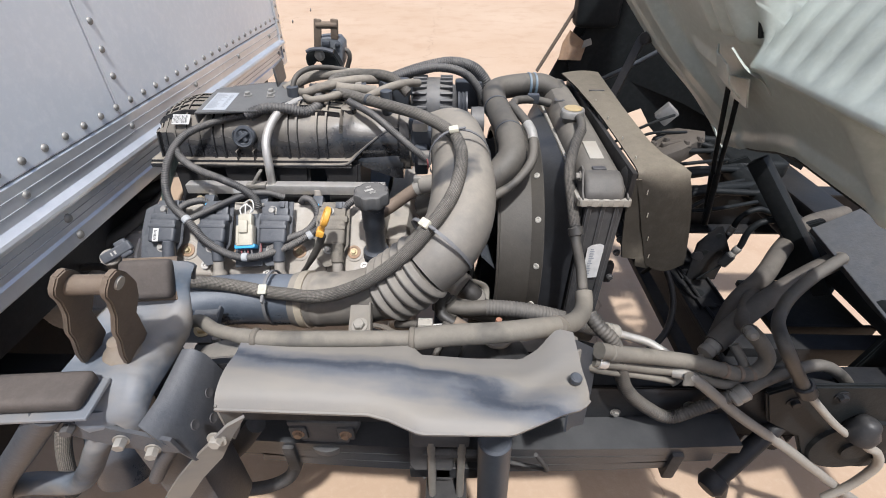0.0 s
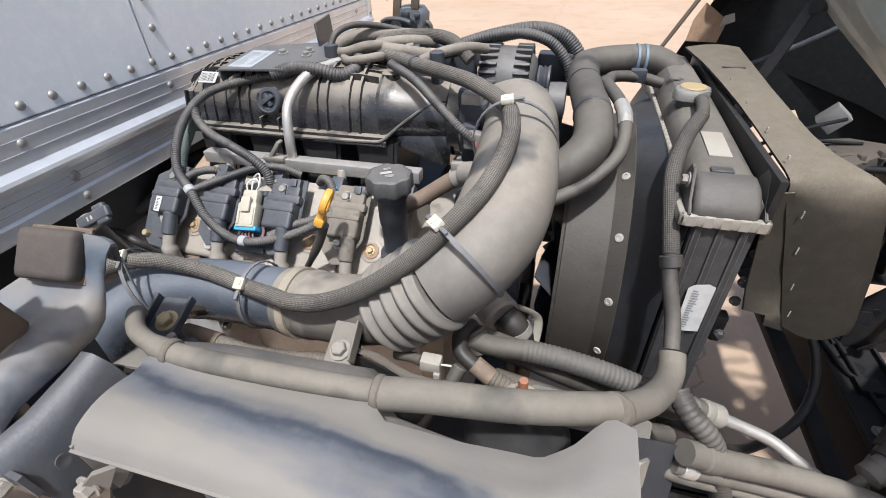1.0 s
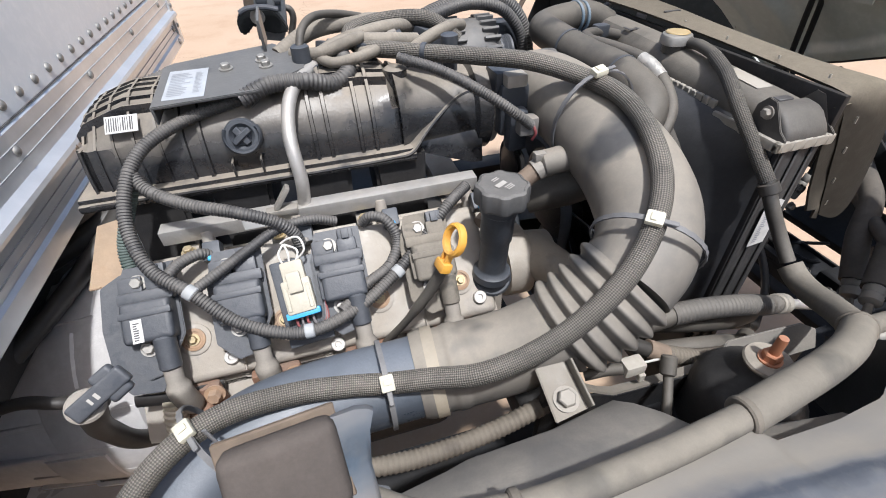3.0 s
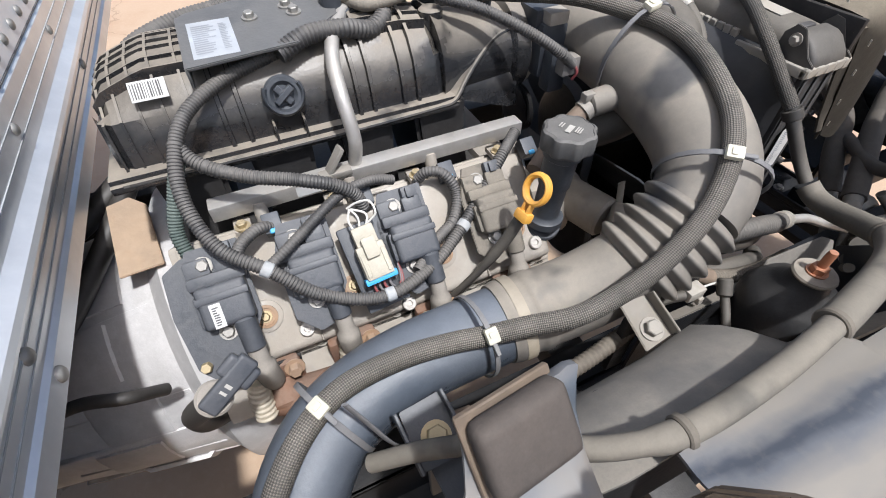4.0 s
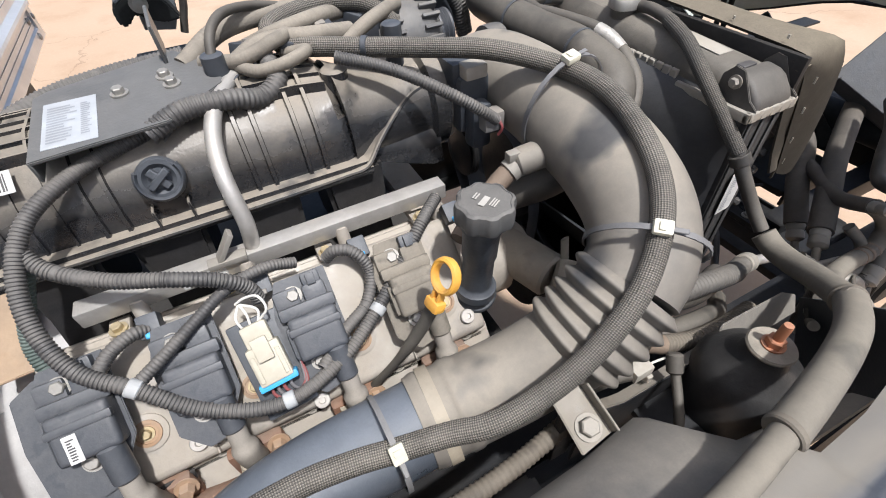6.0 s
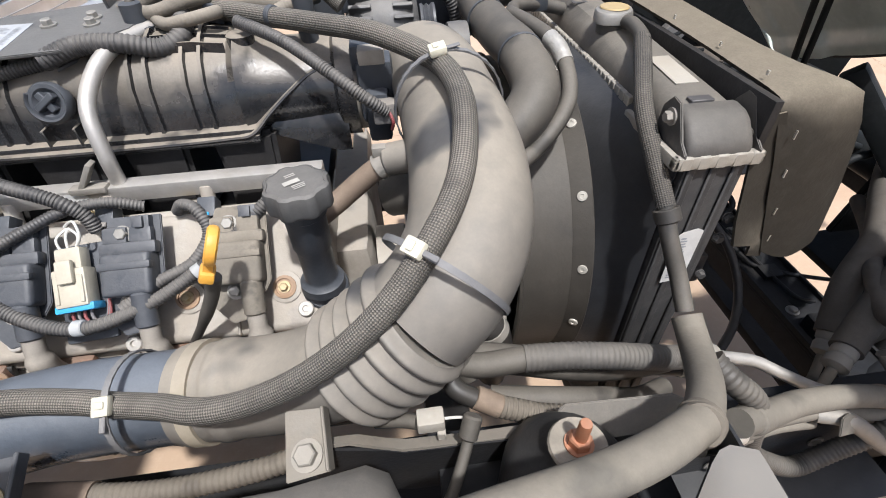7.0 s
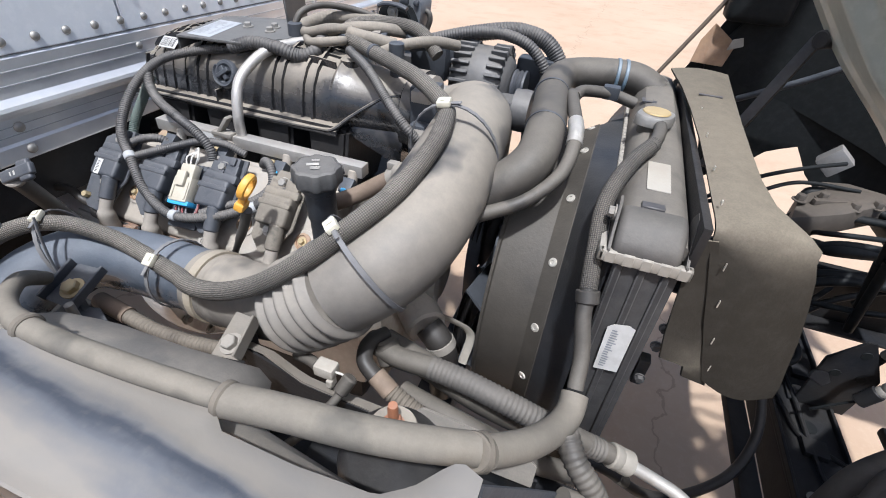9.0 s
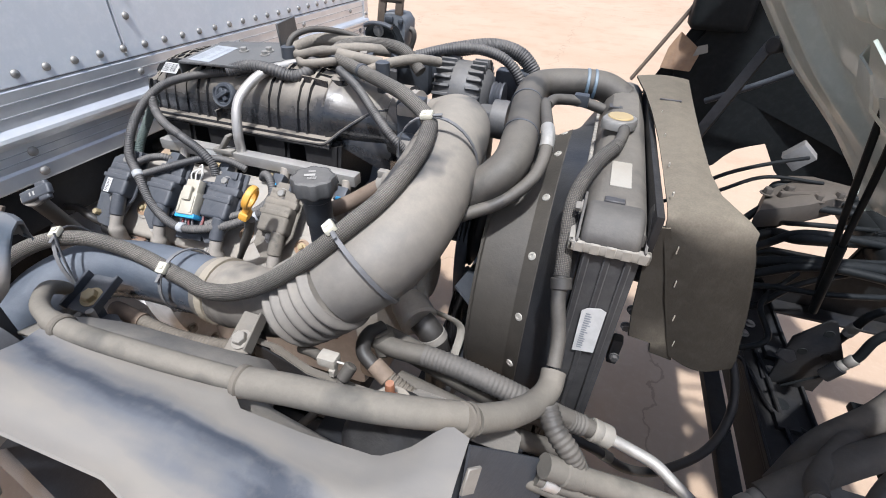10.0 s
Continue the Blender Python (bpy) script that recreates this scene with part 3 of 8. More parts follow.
    merge(bm, box((x0, min(y, y + side * w), z1 - t), (x1, max(y, y + side * w), z1), 0.002))
    merge(bm, box((x0, min(y, y + side * w), z0), (x1, max(y, y + side * w), z0 + t), 0.002))
    return bm


part("frame_rail", channel(0.525, -4.5, 1.7, 0.45, 0.61, 1), "frame", chassis)
part("frame_rail", channel(1.355, -4.5, 1.7, 0.45, 0.61, -1), "frame", chassis)

for x in (-0.80, -1.25, -1.7):
    part("body_crossmember", box((x - 0.03, -0.06, 0.72), (x + 0.03, 1.93, 0.85), 0.004), "frame", chassis)
# added black sheet, stands in for the dark of the cavity under the box
part("rear_shield", box((-1.06, 0.0, 0.28), (-1.04, 1.9, 0.86), 0.004), "frame", chassis)

# ---------------------------------------------------------------- engine
CY = 0.94                     # the truck's middle line
engine = thing("engine", (-0.35, CY, 0.24), "dusty aluminium V8 engine with its gearbox", "engine")
BANK = Matrix.Rotation(radians(45), 4, "X")


def on_cover(x, s=0.0, n=0.0):
    """A place on the near valve cover: x along the engine, s up its slope, n off its face."""
    return Matrix.Translation((x, 0.69, 0.807)) @ BANK @ Matrix.Translation((0, s, n))


def cp(x, s, n):
    return tuple(on_cover(x, s, n).translation)


def loft(sections, cap=True):
    bm = bmesh.new()
    g = [[bm.verts.new(p) for p in s] for s in sections]
    n = len(g[0])
    for a, b in zip(g, g[1:]):
        for i in range(n):
            bm.faces.new((a[i], a[(i + 1) % n], b[(i + 1) % n], b[i]))
    if cap:
        bm.faces.new(g[0])
        bm.faces.new(g[-1])
    bmesh.ops.recalc_face_normals(bm, faces=bm.faces)
    return bm


def bars(m, rows, w, h, x0=0.0, y0=0.0, gap=0.45, upright=False, seed=3):
    """Printed bars on a label: raised ink strips in the label's own plane."""
    rnd = random.Random(seed)
    bm = bmesh.new()
    for i in range(rows):
        if upright:
            a, b = x0 + w * i / rows, x0 + w * (i + rnd.uniform(0.3, 0.7)) / rows
            c, d = y0, y0 + h
        else:
            a, b = x0, x0 + w * rnd.uniform(0.55, 1.0)
            c = y0 + h * i / rows
            d = c + h / rows * (1 - gap)
        bm.faces.new([bm.verts.new(p) for p in ((a, c, 0), (b, c, 0), (b, d, 0), (a, d, 0))])
    bm.transform(m)
    return bm


# ---- near cylinder head and cover
part("cylinder_head", box((-0.245, -0.115, -0.115), (0.225, 0.11, -0.03), 0.008, 2, on_cover(-0.345)), "alu_dusty", engine)
part("cylinder_head", box((-0.60, 1.12, 0.62), (-0.13, 1.3, 0.84), 0.02), "alu", engine)
bm = box((-0.228, -0.052, -0.03), (0.215, 0.098, 0.0), 0.010, 3)
merge(bm, box((-0.235, -0.06, -0.034), (0.222, 0.105, -0.024), 0.003))
for gx in (-0.508, -0.402, -0.283, -0.174):
    merge(bm, lathe([(0.02, -0.01), (0.019, 0.002), (0.016, 0.003), (0, 0.003)], Matrix.Translation((gx + 0.345, 0, 0)), 20))
for gx in (-0.455, -0.34, -0.228):
    merge(bm, box((gx + 0.342, -0.05, -0.005), (gx + 0.345, 0.09, 0.003), 0.001, 1))
bm.transform(on_cover(-0.345))
cover = part("valve_cover", bm, "alu_dusty", engine, "dusty cast aluminium valve cover")
for gx in (-0.508, -0.402, -0.283, -0.174):
    part("grommet", lathe([(0.0135, 0.0), (0.0135, 0.005), (0.010, 0.006), (0.010, 0.004), (0, 0.004)], on_cover(gx), 20), "rust_light", cover, "rust-stained grommet")
    part("cover_bolt", hex_bolt(0.0048, 0.005, on_cover(gx, 0, 0.0035)), "brass_bolt", cover)
for gx, s in ((-0.47, -0.03), (-0.345, -0.045), (-0.152, -0.028)):
    part("plug", lathe([(0.009, 0), (0.009, 0.006), (0.008, 0.007), (0.004, 0.007), (0.0035, 0.004), (0, 0.004)], on_cover(gx, s, -0.001), 18), "alu_bright", cover)
man = tube([(-0.555, 0.66, 0.70), (-0.5, 0.632, 0.71), (-0.35, 0.622, 0.715), (-0.2, 0.628, 0.71), (-0.10, 0.66, 0.68)], 0.024, 14, 0.01)
part("cover_seam", box((-0.228, -0.066, -0.038), (0.215, -0.058, -0.030), 0.002, 1, on_cover(-0.345)), "ink", cover, "dark gasket line")
for gx in (-0.56, -0.46, -0.36, -0.25, -0.155):
    part("rim_bolt", hex_bolt(0.006, 0.005, on_cover(gx, -0.052, -0.024)), "steel_dusty", cover)
manp = part("exhaust_manifold", man, "rust", engine, "rusty cast exhaust manifold")
for x in (-0.52, -0.425, -0.31, -0.195):
    part("port", rod((x, 0.625, 0.71), (x, 0.69, 0.745), 0.02, 14, 0.003), "rust", manp)
    part("port_flange", box((x - 0.03, 0.645, 0.715), (x + 0.03, 0.66, 0.765), 0.006), "rust", manp)
    part("bolt", hex_bolt(0.008, 0.01, along((x + 0.022, 0.645, 0.755), (x + 0.022, 0.5, 0.80))), "rust_light", manp)
for x in (-0.54, -0.43, -0.318, -0.20):
    part("heat_sleeve", tube([(x, 0.642, 0.762), (x - 0.004, 0.633, 0.742), (x - 0.006, 0.622, 0.715)], 0.0125, 14, ridge=0.07, pitch=0.007), "heat_sleeve", engine, "pale ribbed heat sleeve")
bell = lathe([(0.20, -0.05), (0.256, -0.05), (0.262, -0.04), (0.262, 0.0), (0.258, 0.02), (0.226, 0.045), (0.205, 0.16), (0.178, 0.28), (0.155, 0.42), (0.145, 0.9)], along((-0.60, CY, 0.545), (-1.6, CY, 0.50)), 48)
bellp = part("bell_housing", bell, "alu_cast", engine, "bare cast aluminium gearbox housing with ribs")
for k in range(9):
    u = Vector((0, math.cos(radians(84 + 17 * k)), math.sin(radians(84 + 17 * k))))
    c0, c1 = Vector((-0.648, CY, 0.543)) + u * 0.2205, Vector((-0.86 - 0.02 * (k % 3), CY, 0.53)) + u * 0.178
    part("rib", box((-0.005, -0.006, 0), (0.005, 0.006, (c1 - c0).length), 0.002, 1, along(c0, c1, tuple(u))), "alu_cast", bellp)
for k in range(5):
    a0 = 92 + 27 * k
    x0 = -0.69 - 0.03 * (k % 2)
    n0 = [Vector((0, math.cos(radians(a0 + q)), math.sin(radians(a0 + q)))) for q in (0, 6, 12, 18, 22)]
    rr_ = [[tuple(Vector((x, CY, 0.543)) + u * (0.222 - 0.21 * (-0.645 - x) * 0.9 + w)) for u in n0] for x, w in ((x0, 0.0), (x0 - 0.006, 0.007), (x0 - 0.09, 0.009), (x0 - 0.10, 0.0))]
    part("pad", sheet(rr_, 0.006), "alu_cast", bellp)
for k in range(7):
    a = radians(100 + 20 * k)
    u = Vector((0, math.cos(a), math.sin(a)))
    part("bolt", hex_bolt(0.009, 0.008, along(Vector((-0.545, CY, 0.545)) + u * 0.245, Vector((-0.4, CY, 0.545)) + u * 0.245)), "steel", bellp)
part("block", box((-0.60, CY - 0.17, 0.36), (-0.13, CY + 0.2, 0.70), 0.02), "alu_cast", engine)
part("oil_pan", box((-0.58, CY - 0.14, 0.24), (-0.16, CY + 0.14, 0.38), 0.03), "black_steel", engine)
part("front_cover", box((-0.135, CY - 0.19, 0.42), (-0.075, CY + 0.17, 0.80), 0.02), "alu_dusty", engine)
wp = lathe([(0.06, 0), (0.06, 0.04), (0.045, 0.05), (0.04, 0.09)], along((-0.07, 0.80, 0.72), (0.05, 0.80, 0.72)), 24)
merge(wp, rod((-0.02, 0.80, 0.74), (0.01, 0.70, 0.74), 0.034, 20, 0.004))
merge(wp, rod((0.01, 0.70, 0.74), (0.045, 0.665, 0.735), 0.031, 20, 0.004))
part("water_pump", wp, "alu_dusty", engine, "dusty cast water pump")
for (x, y, z, r) in ((0.05, 0.90, 0.78, 0.075), (0.05, 0.86, 0.60, 0.09), (0.05, 1.06, 0.74, 0.05)):
    pul = lathe([(r * 0.4, 0), (r * 0.9, 0.003), (r, 0.006), (r * 0.93, 0.01), (r, 0.014), (r * 0.93, 0.018), (r, 0.022), (r * 0.9, 0.026), (r * 0.3, 0.02), (0, 0.02)], along((x, y, z), (x + 0.1, y, z)), 36)
    part("pulley", pul, "black_steel", engine)
belt = tube([(0.062, 0.83, 0.60), (0.062, 0.825, 0.78), (0.062, 0.88, 0.855), (0.062, 0.95, 0.86), (0.062, 1.1, 0.77), (0.062, 1.0, 0.6), (0.062, 0.9, 0.51), (0.062, 0.83, 0.56)], 0.011, 8, 0.02, squash=(0.25, 1.0))
part("belt", belt, "black_plastic", engine)

# ---- ignition coils
coil = thing("ignition_coil", (0, 0, 0), "black ignition coil pack bolted on the valve cover", "ignition coil", "coils on the valve cover")
part("bracket", slab([(-0.036, -0.012), (-0.014, -0.034), (0.006, -0.03), (0.03, 0.01), (0.03, 0.095), (-0.024, 0.095), (-0.036, 0.06)], 0.004, Matrix.Translation((0, 0, 0.026)), 0.001), "coil_slate", coil)
part("body", box((-0.025, 0.008, 0.028), (0.026, 0.054, 0.052), 0.006, 3), "coil_slate", coil)
for nm, lo, hi, bv in (("ridge", (-0.0262, 0.036, 0.046), (0.0272, 0.044, 0.0535), 0.002), ("collar", (-0.030, 0.052, 0.030), (0.029, 0.066, 0.043), 0.004), ("socket", (0.0, 0.060, 0.030), (0.024, 0.082, 0.040), 0.004), ("ear", (-0.030, 0.060, 0.028), (-0.004, 0.084, 0.036), 0.004), ("side_rib", (-0.029, 0.012, 0.030), (-0.022, 0.046, 0.044), 0.003)):
    part(nm, box(lo, hi, bv, 2), "coil_slate", coil)
cn = box((0.003, 0.078, 0.026), (0.022, 0.094, 0.039), 0.002)
merge(cn, box((0.008, 0.080, 0.038), (0.017, 0.092, 0.043), 0.001))
part("connector", cn, "coil_slate", coil)
part("tower", rod((0.012, 0.012, 0.043), (0.012, -0.026, 0.036), 0.0115, 16, 0.002), "coil_slate", coil)
boot = tube([(0.012, -0.020, 0.036), (0.012, -0.045, 0.029), (0.012, -0.062, 0.014), (0.012, -0.075, -0.01), (0.012, -0.088, -0.05)], 0.0104, 14, 0.004, radii=[(0, 0.95), (0.2, 0.95), (0.24, 1.3), (0.62, 1.25), (0.68, 0.95), (1, 0.95)])
part("boot", boot, "boot_rubber", coil, "grey dusty rubber boot")
for bx, by in ((-0.010, 0.0757), (-0.008, 0.0015)):
    part("bolt", hex_bolt(0.0065, 0.006, Matrix.Translation((bx, by, 0.0302)), 1.5), "steel", coil)
part("stud", rod((-0.02, -0.012, 0.0), (-0.02, -0.012, 0.027), 0.007), "steel", coil)
COILS = (-0.536, -0.44, -0.322, -0.21)
coil.matrix_basis = on_cover(COILS[0])
for cx in COILS[1:]:
    one = copy_thing(coil, on_cover(cx))
for o in one.children:      # the front coil is caked with dust
    if o.name.split(".")[0] in ("bracket", "body", "ridge", "collar", "ear", "side_rib", "tower", "socket"):
        o.data = o.data.copy()
        o.data.materials[0] = M["coil_dusty"]
tagged(one, "dust-caked tan ignition coil pack on the valve cover")
lab = part("label", box((-0.017, 0.020, 0.0), (-0.004, 0.05, 0.0006), 0), "label", coil, "small barcode label")
lab.matrix_basis = Matrix.Translation((0.0, -0.008, 0.0523)) @ Matrix.Diagonal((0.85, 0.85, 1, 1))
lab.matrix_parent_inverse = Matrix.Identity(4)
for o in coil.children:
    o.matrix_parent_inverse = Matrix.Identity(4)
ink = part("print", bars(Matrix.Identity(4), 8, 0.008, 0.024, -0.0145, 0.023, upright=False), "ink", lab, "", 0)
ink.matrix_basis = Matrix.Translation((0, 0, 0.0009))
ep = part("end_plate", slab([(-0.052, 0.078), (-0.056, 0.03), (-0.05, -0.03), (-0.036, -0.046), (-0.004, -0.05), (0.012, -0.036), (0.02, 0.0), (0.0, 0.085), (-0.03, 0.09)], 0.004, None, 0.001), "coil_slate", coil)
ep.matrix_parent_inverse, ep.matrix_basis = Matrix.Identity(4), Matrix.Translation((0, 0, 0.021))
part("stud", hex_bolt(0.006, 0.012, on_cover(-0.577, -0.028, 0.02)), "brass_bolt", engine)

# ---- white wiring plug on the coils
plug = thing("wiring_plug", cp(-0.373, 0.02, 0.03), "off-white wiring plug with a blue lock between the coils", "wiring plug")
wm = on_cover(-0.374, 0.015, 0.034) @ Matrix.Rotation(radians(4), 4, "Z")
w = box((-0.0165, -0.012, 0), (0.0165, 0.028, 0.02), 0.003, 2)
merge(w, box((-0.013, 0.024, 0.001), (0.013, 0.05, 0.017), 0.003))
merge(w, box((-0.008, 0.012, 0.02), (0.008, 0.036, 0.026), 0.002))
merge(w, box((-0.0145, -0.008, 0.02), (-0.010, 0.02, 0.0215), 0.0005, 1))
merge(w, box((0.010, -0.008, 0.02), (0.0145, 0.02, 0.0215), 0.0005, 1))
w.transform(wm)
part("housing", w, "white_plastic", plug)
bl = box((-0.0195, -0.017, -0.002), (0.0195, -0.009, 0.017), 0.002)
bl.transform(wm)
part("lock", bl, "blue_plastic", plug, "light blue lock strip")
bk = box((-0.027, -0.05, -0.01), (0.026, 0.055, -0.004), 0.003)
bk.transform(wm)
part("carrier", bk, "black_plastic", plug)
for k, (c, dx) in enumerate((("wire_red", -0.01), ("wire_grey", -0.004), ("wire_red", 0.002), ("wire_grey", 0.009))):
    q = [wm @ Vector((dx, -0.014, 0.006)), wm @ Vector((dx, -0.026, 0.004)), wm @ Vector((dx + 0.008, -0.034, 0.001)), wm @ Vector((0.022, -0.03 + 0.002 * k, 0.001)), wm @ Vector((0.026, 0.0, 0.002))]
    part("wire", tube(q, 0.0016, 8, 0.004), c, plug)
for k, (dx, h) in enumerate(((-0.008, 0.004), (-0.002, 0.007), (0.004, 0.003), (0.009, 0.02))):
    q = [wm @ Vector((dx, 0.045, 0.01)), wm @ Vector((dx * 1.3 + 0.003 * k, 0.06, 0.012 + h * 0.5)), wm @ Vector((-0.004 + 0.001 * k, 0.072, 0.006))]
    if k == 3:
        q = [wm @ Vector((0.008, 0.05, 0.012)), wm @ Vector((0.02, 0.058, 0.024)), wm @ Vector((0.018, 0.072, 0.026)), wm @ Vector((0.004, 0.076, 0.014)), wm @ Vector((-0.006, 0.074, 0.006))]
    part("wire", tube(q, 0.0013, 8, 0.004), "wire_white", plug)

# ---- intake manifold
mani = thing("intake_manifold", (-0.4, CY, 0.86), "dusty black plastic intake manifold with ribs", "intake manifold")


def mani_section(x, top=1.03, near=0.845, z0=0.937, grow=0.0):
    """Half-round plenum section in y and z."""
    pts = [(near, z0), (near + 0.003, z0 + 0.022), (near + 0.011, z0 + 0.05), (near + 0.026, top - 0.022), (near + 0.05, top - 0.006), (CY - 0.025, top), (CY + 0.025, top)]
    pts += [(2 * CY - y, z) for y, z in pts[4::-1]]
    return [(x, y + (y - CY) * grow, z + (z - z0) * grow * 1.3) for y, z in pts]


pl = loft([mani_section(-0.605, 0.975, 0.875), mani_section(-0.60, 1.0, 0.855), mani_section(-0.585, 1.015), mani_section(-0.54), mani_section(-0.25), mani_section(-0.215, 1.026), mani_section(-0.20, 1.01, 0.85), mani_section(-0.19, 0.985, 0.87)])
plenum = part("plenum", pl, "manifold", mani, angle=32)
for x, w in ((-0.478, 0.006), (-0.457, 0.006), (-0.322, 0.006), (-0.303, 0.006), (-0.262, 0.006), (-0.242, 0.006)):
    part("rib", loft([mani_section(x - w / 2, grow=0.02), mani_section(x - w / 2 + 0.001, grow=0.05), mani_section(x + w / 2 - 0.001, grow=0.05), mani_section(x + w / 2, grow=0.02)]), "manifold", plenum)
TOPZ = [(-0.605, 0.975), (-0.60, 1.0), (-0.585, 1.015), (-0.54, 1.03), (-0.25, 1.03), (-0.215, 1.026), (-0.20, 1.01)]


def top_rib(x0, x1, y, proud=0.0035):
    """A low rib running along the plenum's top, following its crown."""
    drop = 0.006 * step(abs(y - CY), 0.02, 0.05) + 0.012 * step(abs(y - CY), 0.05, 0.08)
    rows_ = []
    for k in range(11):
        x = x0 + (x1 - x0) * k / 10
        z = table(x, TOPZ)[0] - drop
        rows_.append([(x, y, z - 0.008), (x, y, z + proud)])
    return sheet(rows_, 0.0028)


for y in (0.885, 0.905, 0.925, 0.945, 0.965, 0.985):
    part("rib", top_rib(-0.598, -0.475, y), "manifold", plenum)
    part("rib", top_rib(-0.30, -0.215, y), "manifold", plenum)
for x in (-0.592, -0.575, -0.555, -0.532, -0.505):
    part("rib", loft([mani_section(x - 0.0014, table(x, TOPZ)[0], grow=0.03), mani_section(x + 0.0014, table(x, TOPZ)[0], grow=0.03)]), "manifold", plenum)
fl = box((-0.614, 0.832, 0.926), (-0.19, 2 * CY - 0.832, 0.938), 0.004)
merge(fl, box((-0.614, 0.826, 0.922), (-0.19, 0.836, 0.932), 0.003))
for gx in (-0.43, -0.395):
    merge(fl, box((gx, 0.832, 0.931), (gx + 0.003, 0.85, 0.957), 0.001, 1))
part("flange", fl, "manifold", mani)
for i in range(4):
    x = -0.535 + 0.108 * i
    rn = loft([[(x - 0.042, 0.838, 0.93), (x + 0.036, 0.838, 0.93), (x + 0.036, 1.05, 0.93), (x - 0.042, 1.05, 0.93)], [(x - 0.038, 0.832, 0.87), (x + 0.032, 0.832, 0.87), (x + 0.032, 1.0, 0.87), (x - 0.038, 1.0, 0.87)], [(x - 0.036, 0.81, 0.82), (x + 0.03, 0.81, 0.82), (x + 0.03, 0.95, 0.80), (x - 0.036, 0.95, 0.80)]])
    bmesh.ops.bevel(rn, geom=rn.edges[:], offset=0.006, segments=2, affect="EDGES")
    # blacker than the plenum's plastic: the shade below the flange put into colour
    part("runner", rn, "black_steel", mani)
# dark chassis colour stands in for the shade between the heads
part("valley", box((-0.59, 0.80, 0.76), (-0.14, 1.08, 0.80), 0.01), "frame_dusty", mani)
lobe = loft([[(x, CY - 0.085 + dy + 0.17 * c, z0 + (z1 - z0) * s) for c, s in ((0.0, 0.0), (0.04, 0.45), (0.16, 0.82), (0.35, 1.0), (0.65, 1.0), (0.84, 0.82), (0.96, 0.45), (1.0, 0.0))] for x, dy, z0, z1 in ((-0.20, 0.0, 0.93, 0.985), (-0.17, -0.002, 0.915, 0.978), (-0.13, -0.004, 0.90, 0.982), (-0.10, -0.006, 0.89, 0.99), (-0.085, -0.006, 0.89, 0.985))])
part("throat_lobe", lobe, "manifold", mani, "", 50)
part("turned_flange", sheet([[(-0.225, 0.829, 0.931), (-0.225, 0.845, 0.934)], [(-0.198, 0.829, 0.934), (-0.198, 0.862, 0.938)], [(-0.175, 0.842, 0.952), (-0.175, 0.885, 0.957)], [(-0.15, 0.855, 0.970), (-0.15, 0.90, 0.976)], [(-0.12, 0.867, 0.988), (-0.12, 0.91, 0.994)], [(-0.085, 0.873, 0.997), (-0.085, 0.915, 1.003)]], 0.004), "manifold", mani)
part("lip_edge", tube([(-0.60, 0.829, 0.930), (-0.4, 0.826, 0.929), (-0.225, 0.828, 0.930), (-0.198, 0.828, 0.933), (-0.175, 0.841, 0.951), (-0.15, 0.854, 0.969), (-0.12, 0.866, 0.987), (-0.085, 0.872, 0.996)], 0.0032, 8, 0.008), "manifold", mani)
part("boss", lathe([(0.016, -0.03), (0.016, 0.0), (0.012, 0.003), (0.006, 0.003), (0, 0.002)], Matrix.Translation((-0.198, 0.90, 1.026)), 20), "manifold", mani)
part("throat", lathe([(0.075, 0), (0.07, 0.01), (0.062, 0.03), (0.060, 0.11), (0.068, 0.115), (0.068, 0.135)], along((-0.205, CY - 0.025, 0.955), (-0.06, CY - 0.025, 0.955)), 32), "manifold", mani, "dusty plastic throat")
kn = lathe([(0.022, 0), (0.022, 0.006), (0.020, 0.009), (0.0155, 0.009), (0.011, 0.005), (0.006, 0.005), (0.006, 0.012), (0, 0.013)], None, 28)
merge(kn, box((-0.013, -0.0035, 0.004), (0.013, 0.0035, 0.015), 0.001, 1, Matrix.Rotation(radians(35), 4, "Z")))
merge(kn, box((-0.004, -0.012, 0.004), (0.004, 0.012, 0.012), 0.001, 1, Matrix.Rotation(radians(35), 4, "Z")))
kn.transform(frame_of((-0.408, 0.849, 0.983), (1, 0, 0), (0, 0.35, 0.94)))
shoe = tube([(0.021 * math.cos(radians(a)), 0.021 * math.sin(radians(a)), 0.004) for a in range(150, 395, 15)], 0.0055, 8, 0.004, squash=(1.4, 0.6))
shoe.transform(frame_of((-0.408, 0.849, 0.983), (1, 0, 0), (0, 0.35, 0.94)))
part("cap_guard", shoe, "black_plastic", mani)
part("cap", kn, "black_plastic", mani)
lm = frame_of((-0.560, 0.868, 1.006), (1, 0, 0), (0, 0.80, 0.6))
lb = part("label", box((0.004, -0.0115, 0.008), (0.040, 0.0115, 0.0088), 0.0003, 1, lm), "label", mani, "white barcode label")
part("print", bars(lm @ Matrix.Translation((0, 0, 0.0091)), 12, 0.03, 0.018, 0.006, -0.009, upright=True), "ink", lb, "", 0)

# ---- throttle body
thr = thing("throttle_body", (-0.04, 0.87, 0.9), "dusty black throttle body with its motor cover and plug", "throttle body")
tb = lathe([(0.062, 0), (0.062, 0.012), (0.05, 0.014), (0.05, 0.05), (0.056, 0.055)], along((-0.07, CY - 0.025, 0.955), (0.0, CY - 0.025, 0.955)), 32)
part("housing", tb, "alu_dusty", thr)
mt = box((-0.065, 0.835, 0.93), (-0.022, 0.88, 1.005), 0.008)
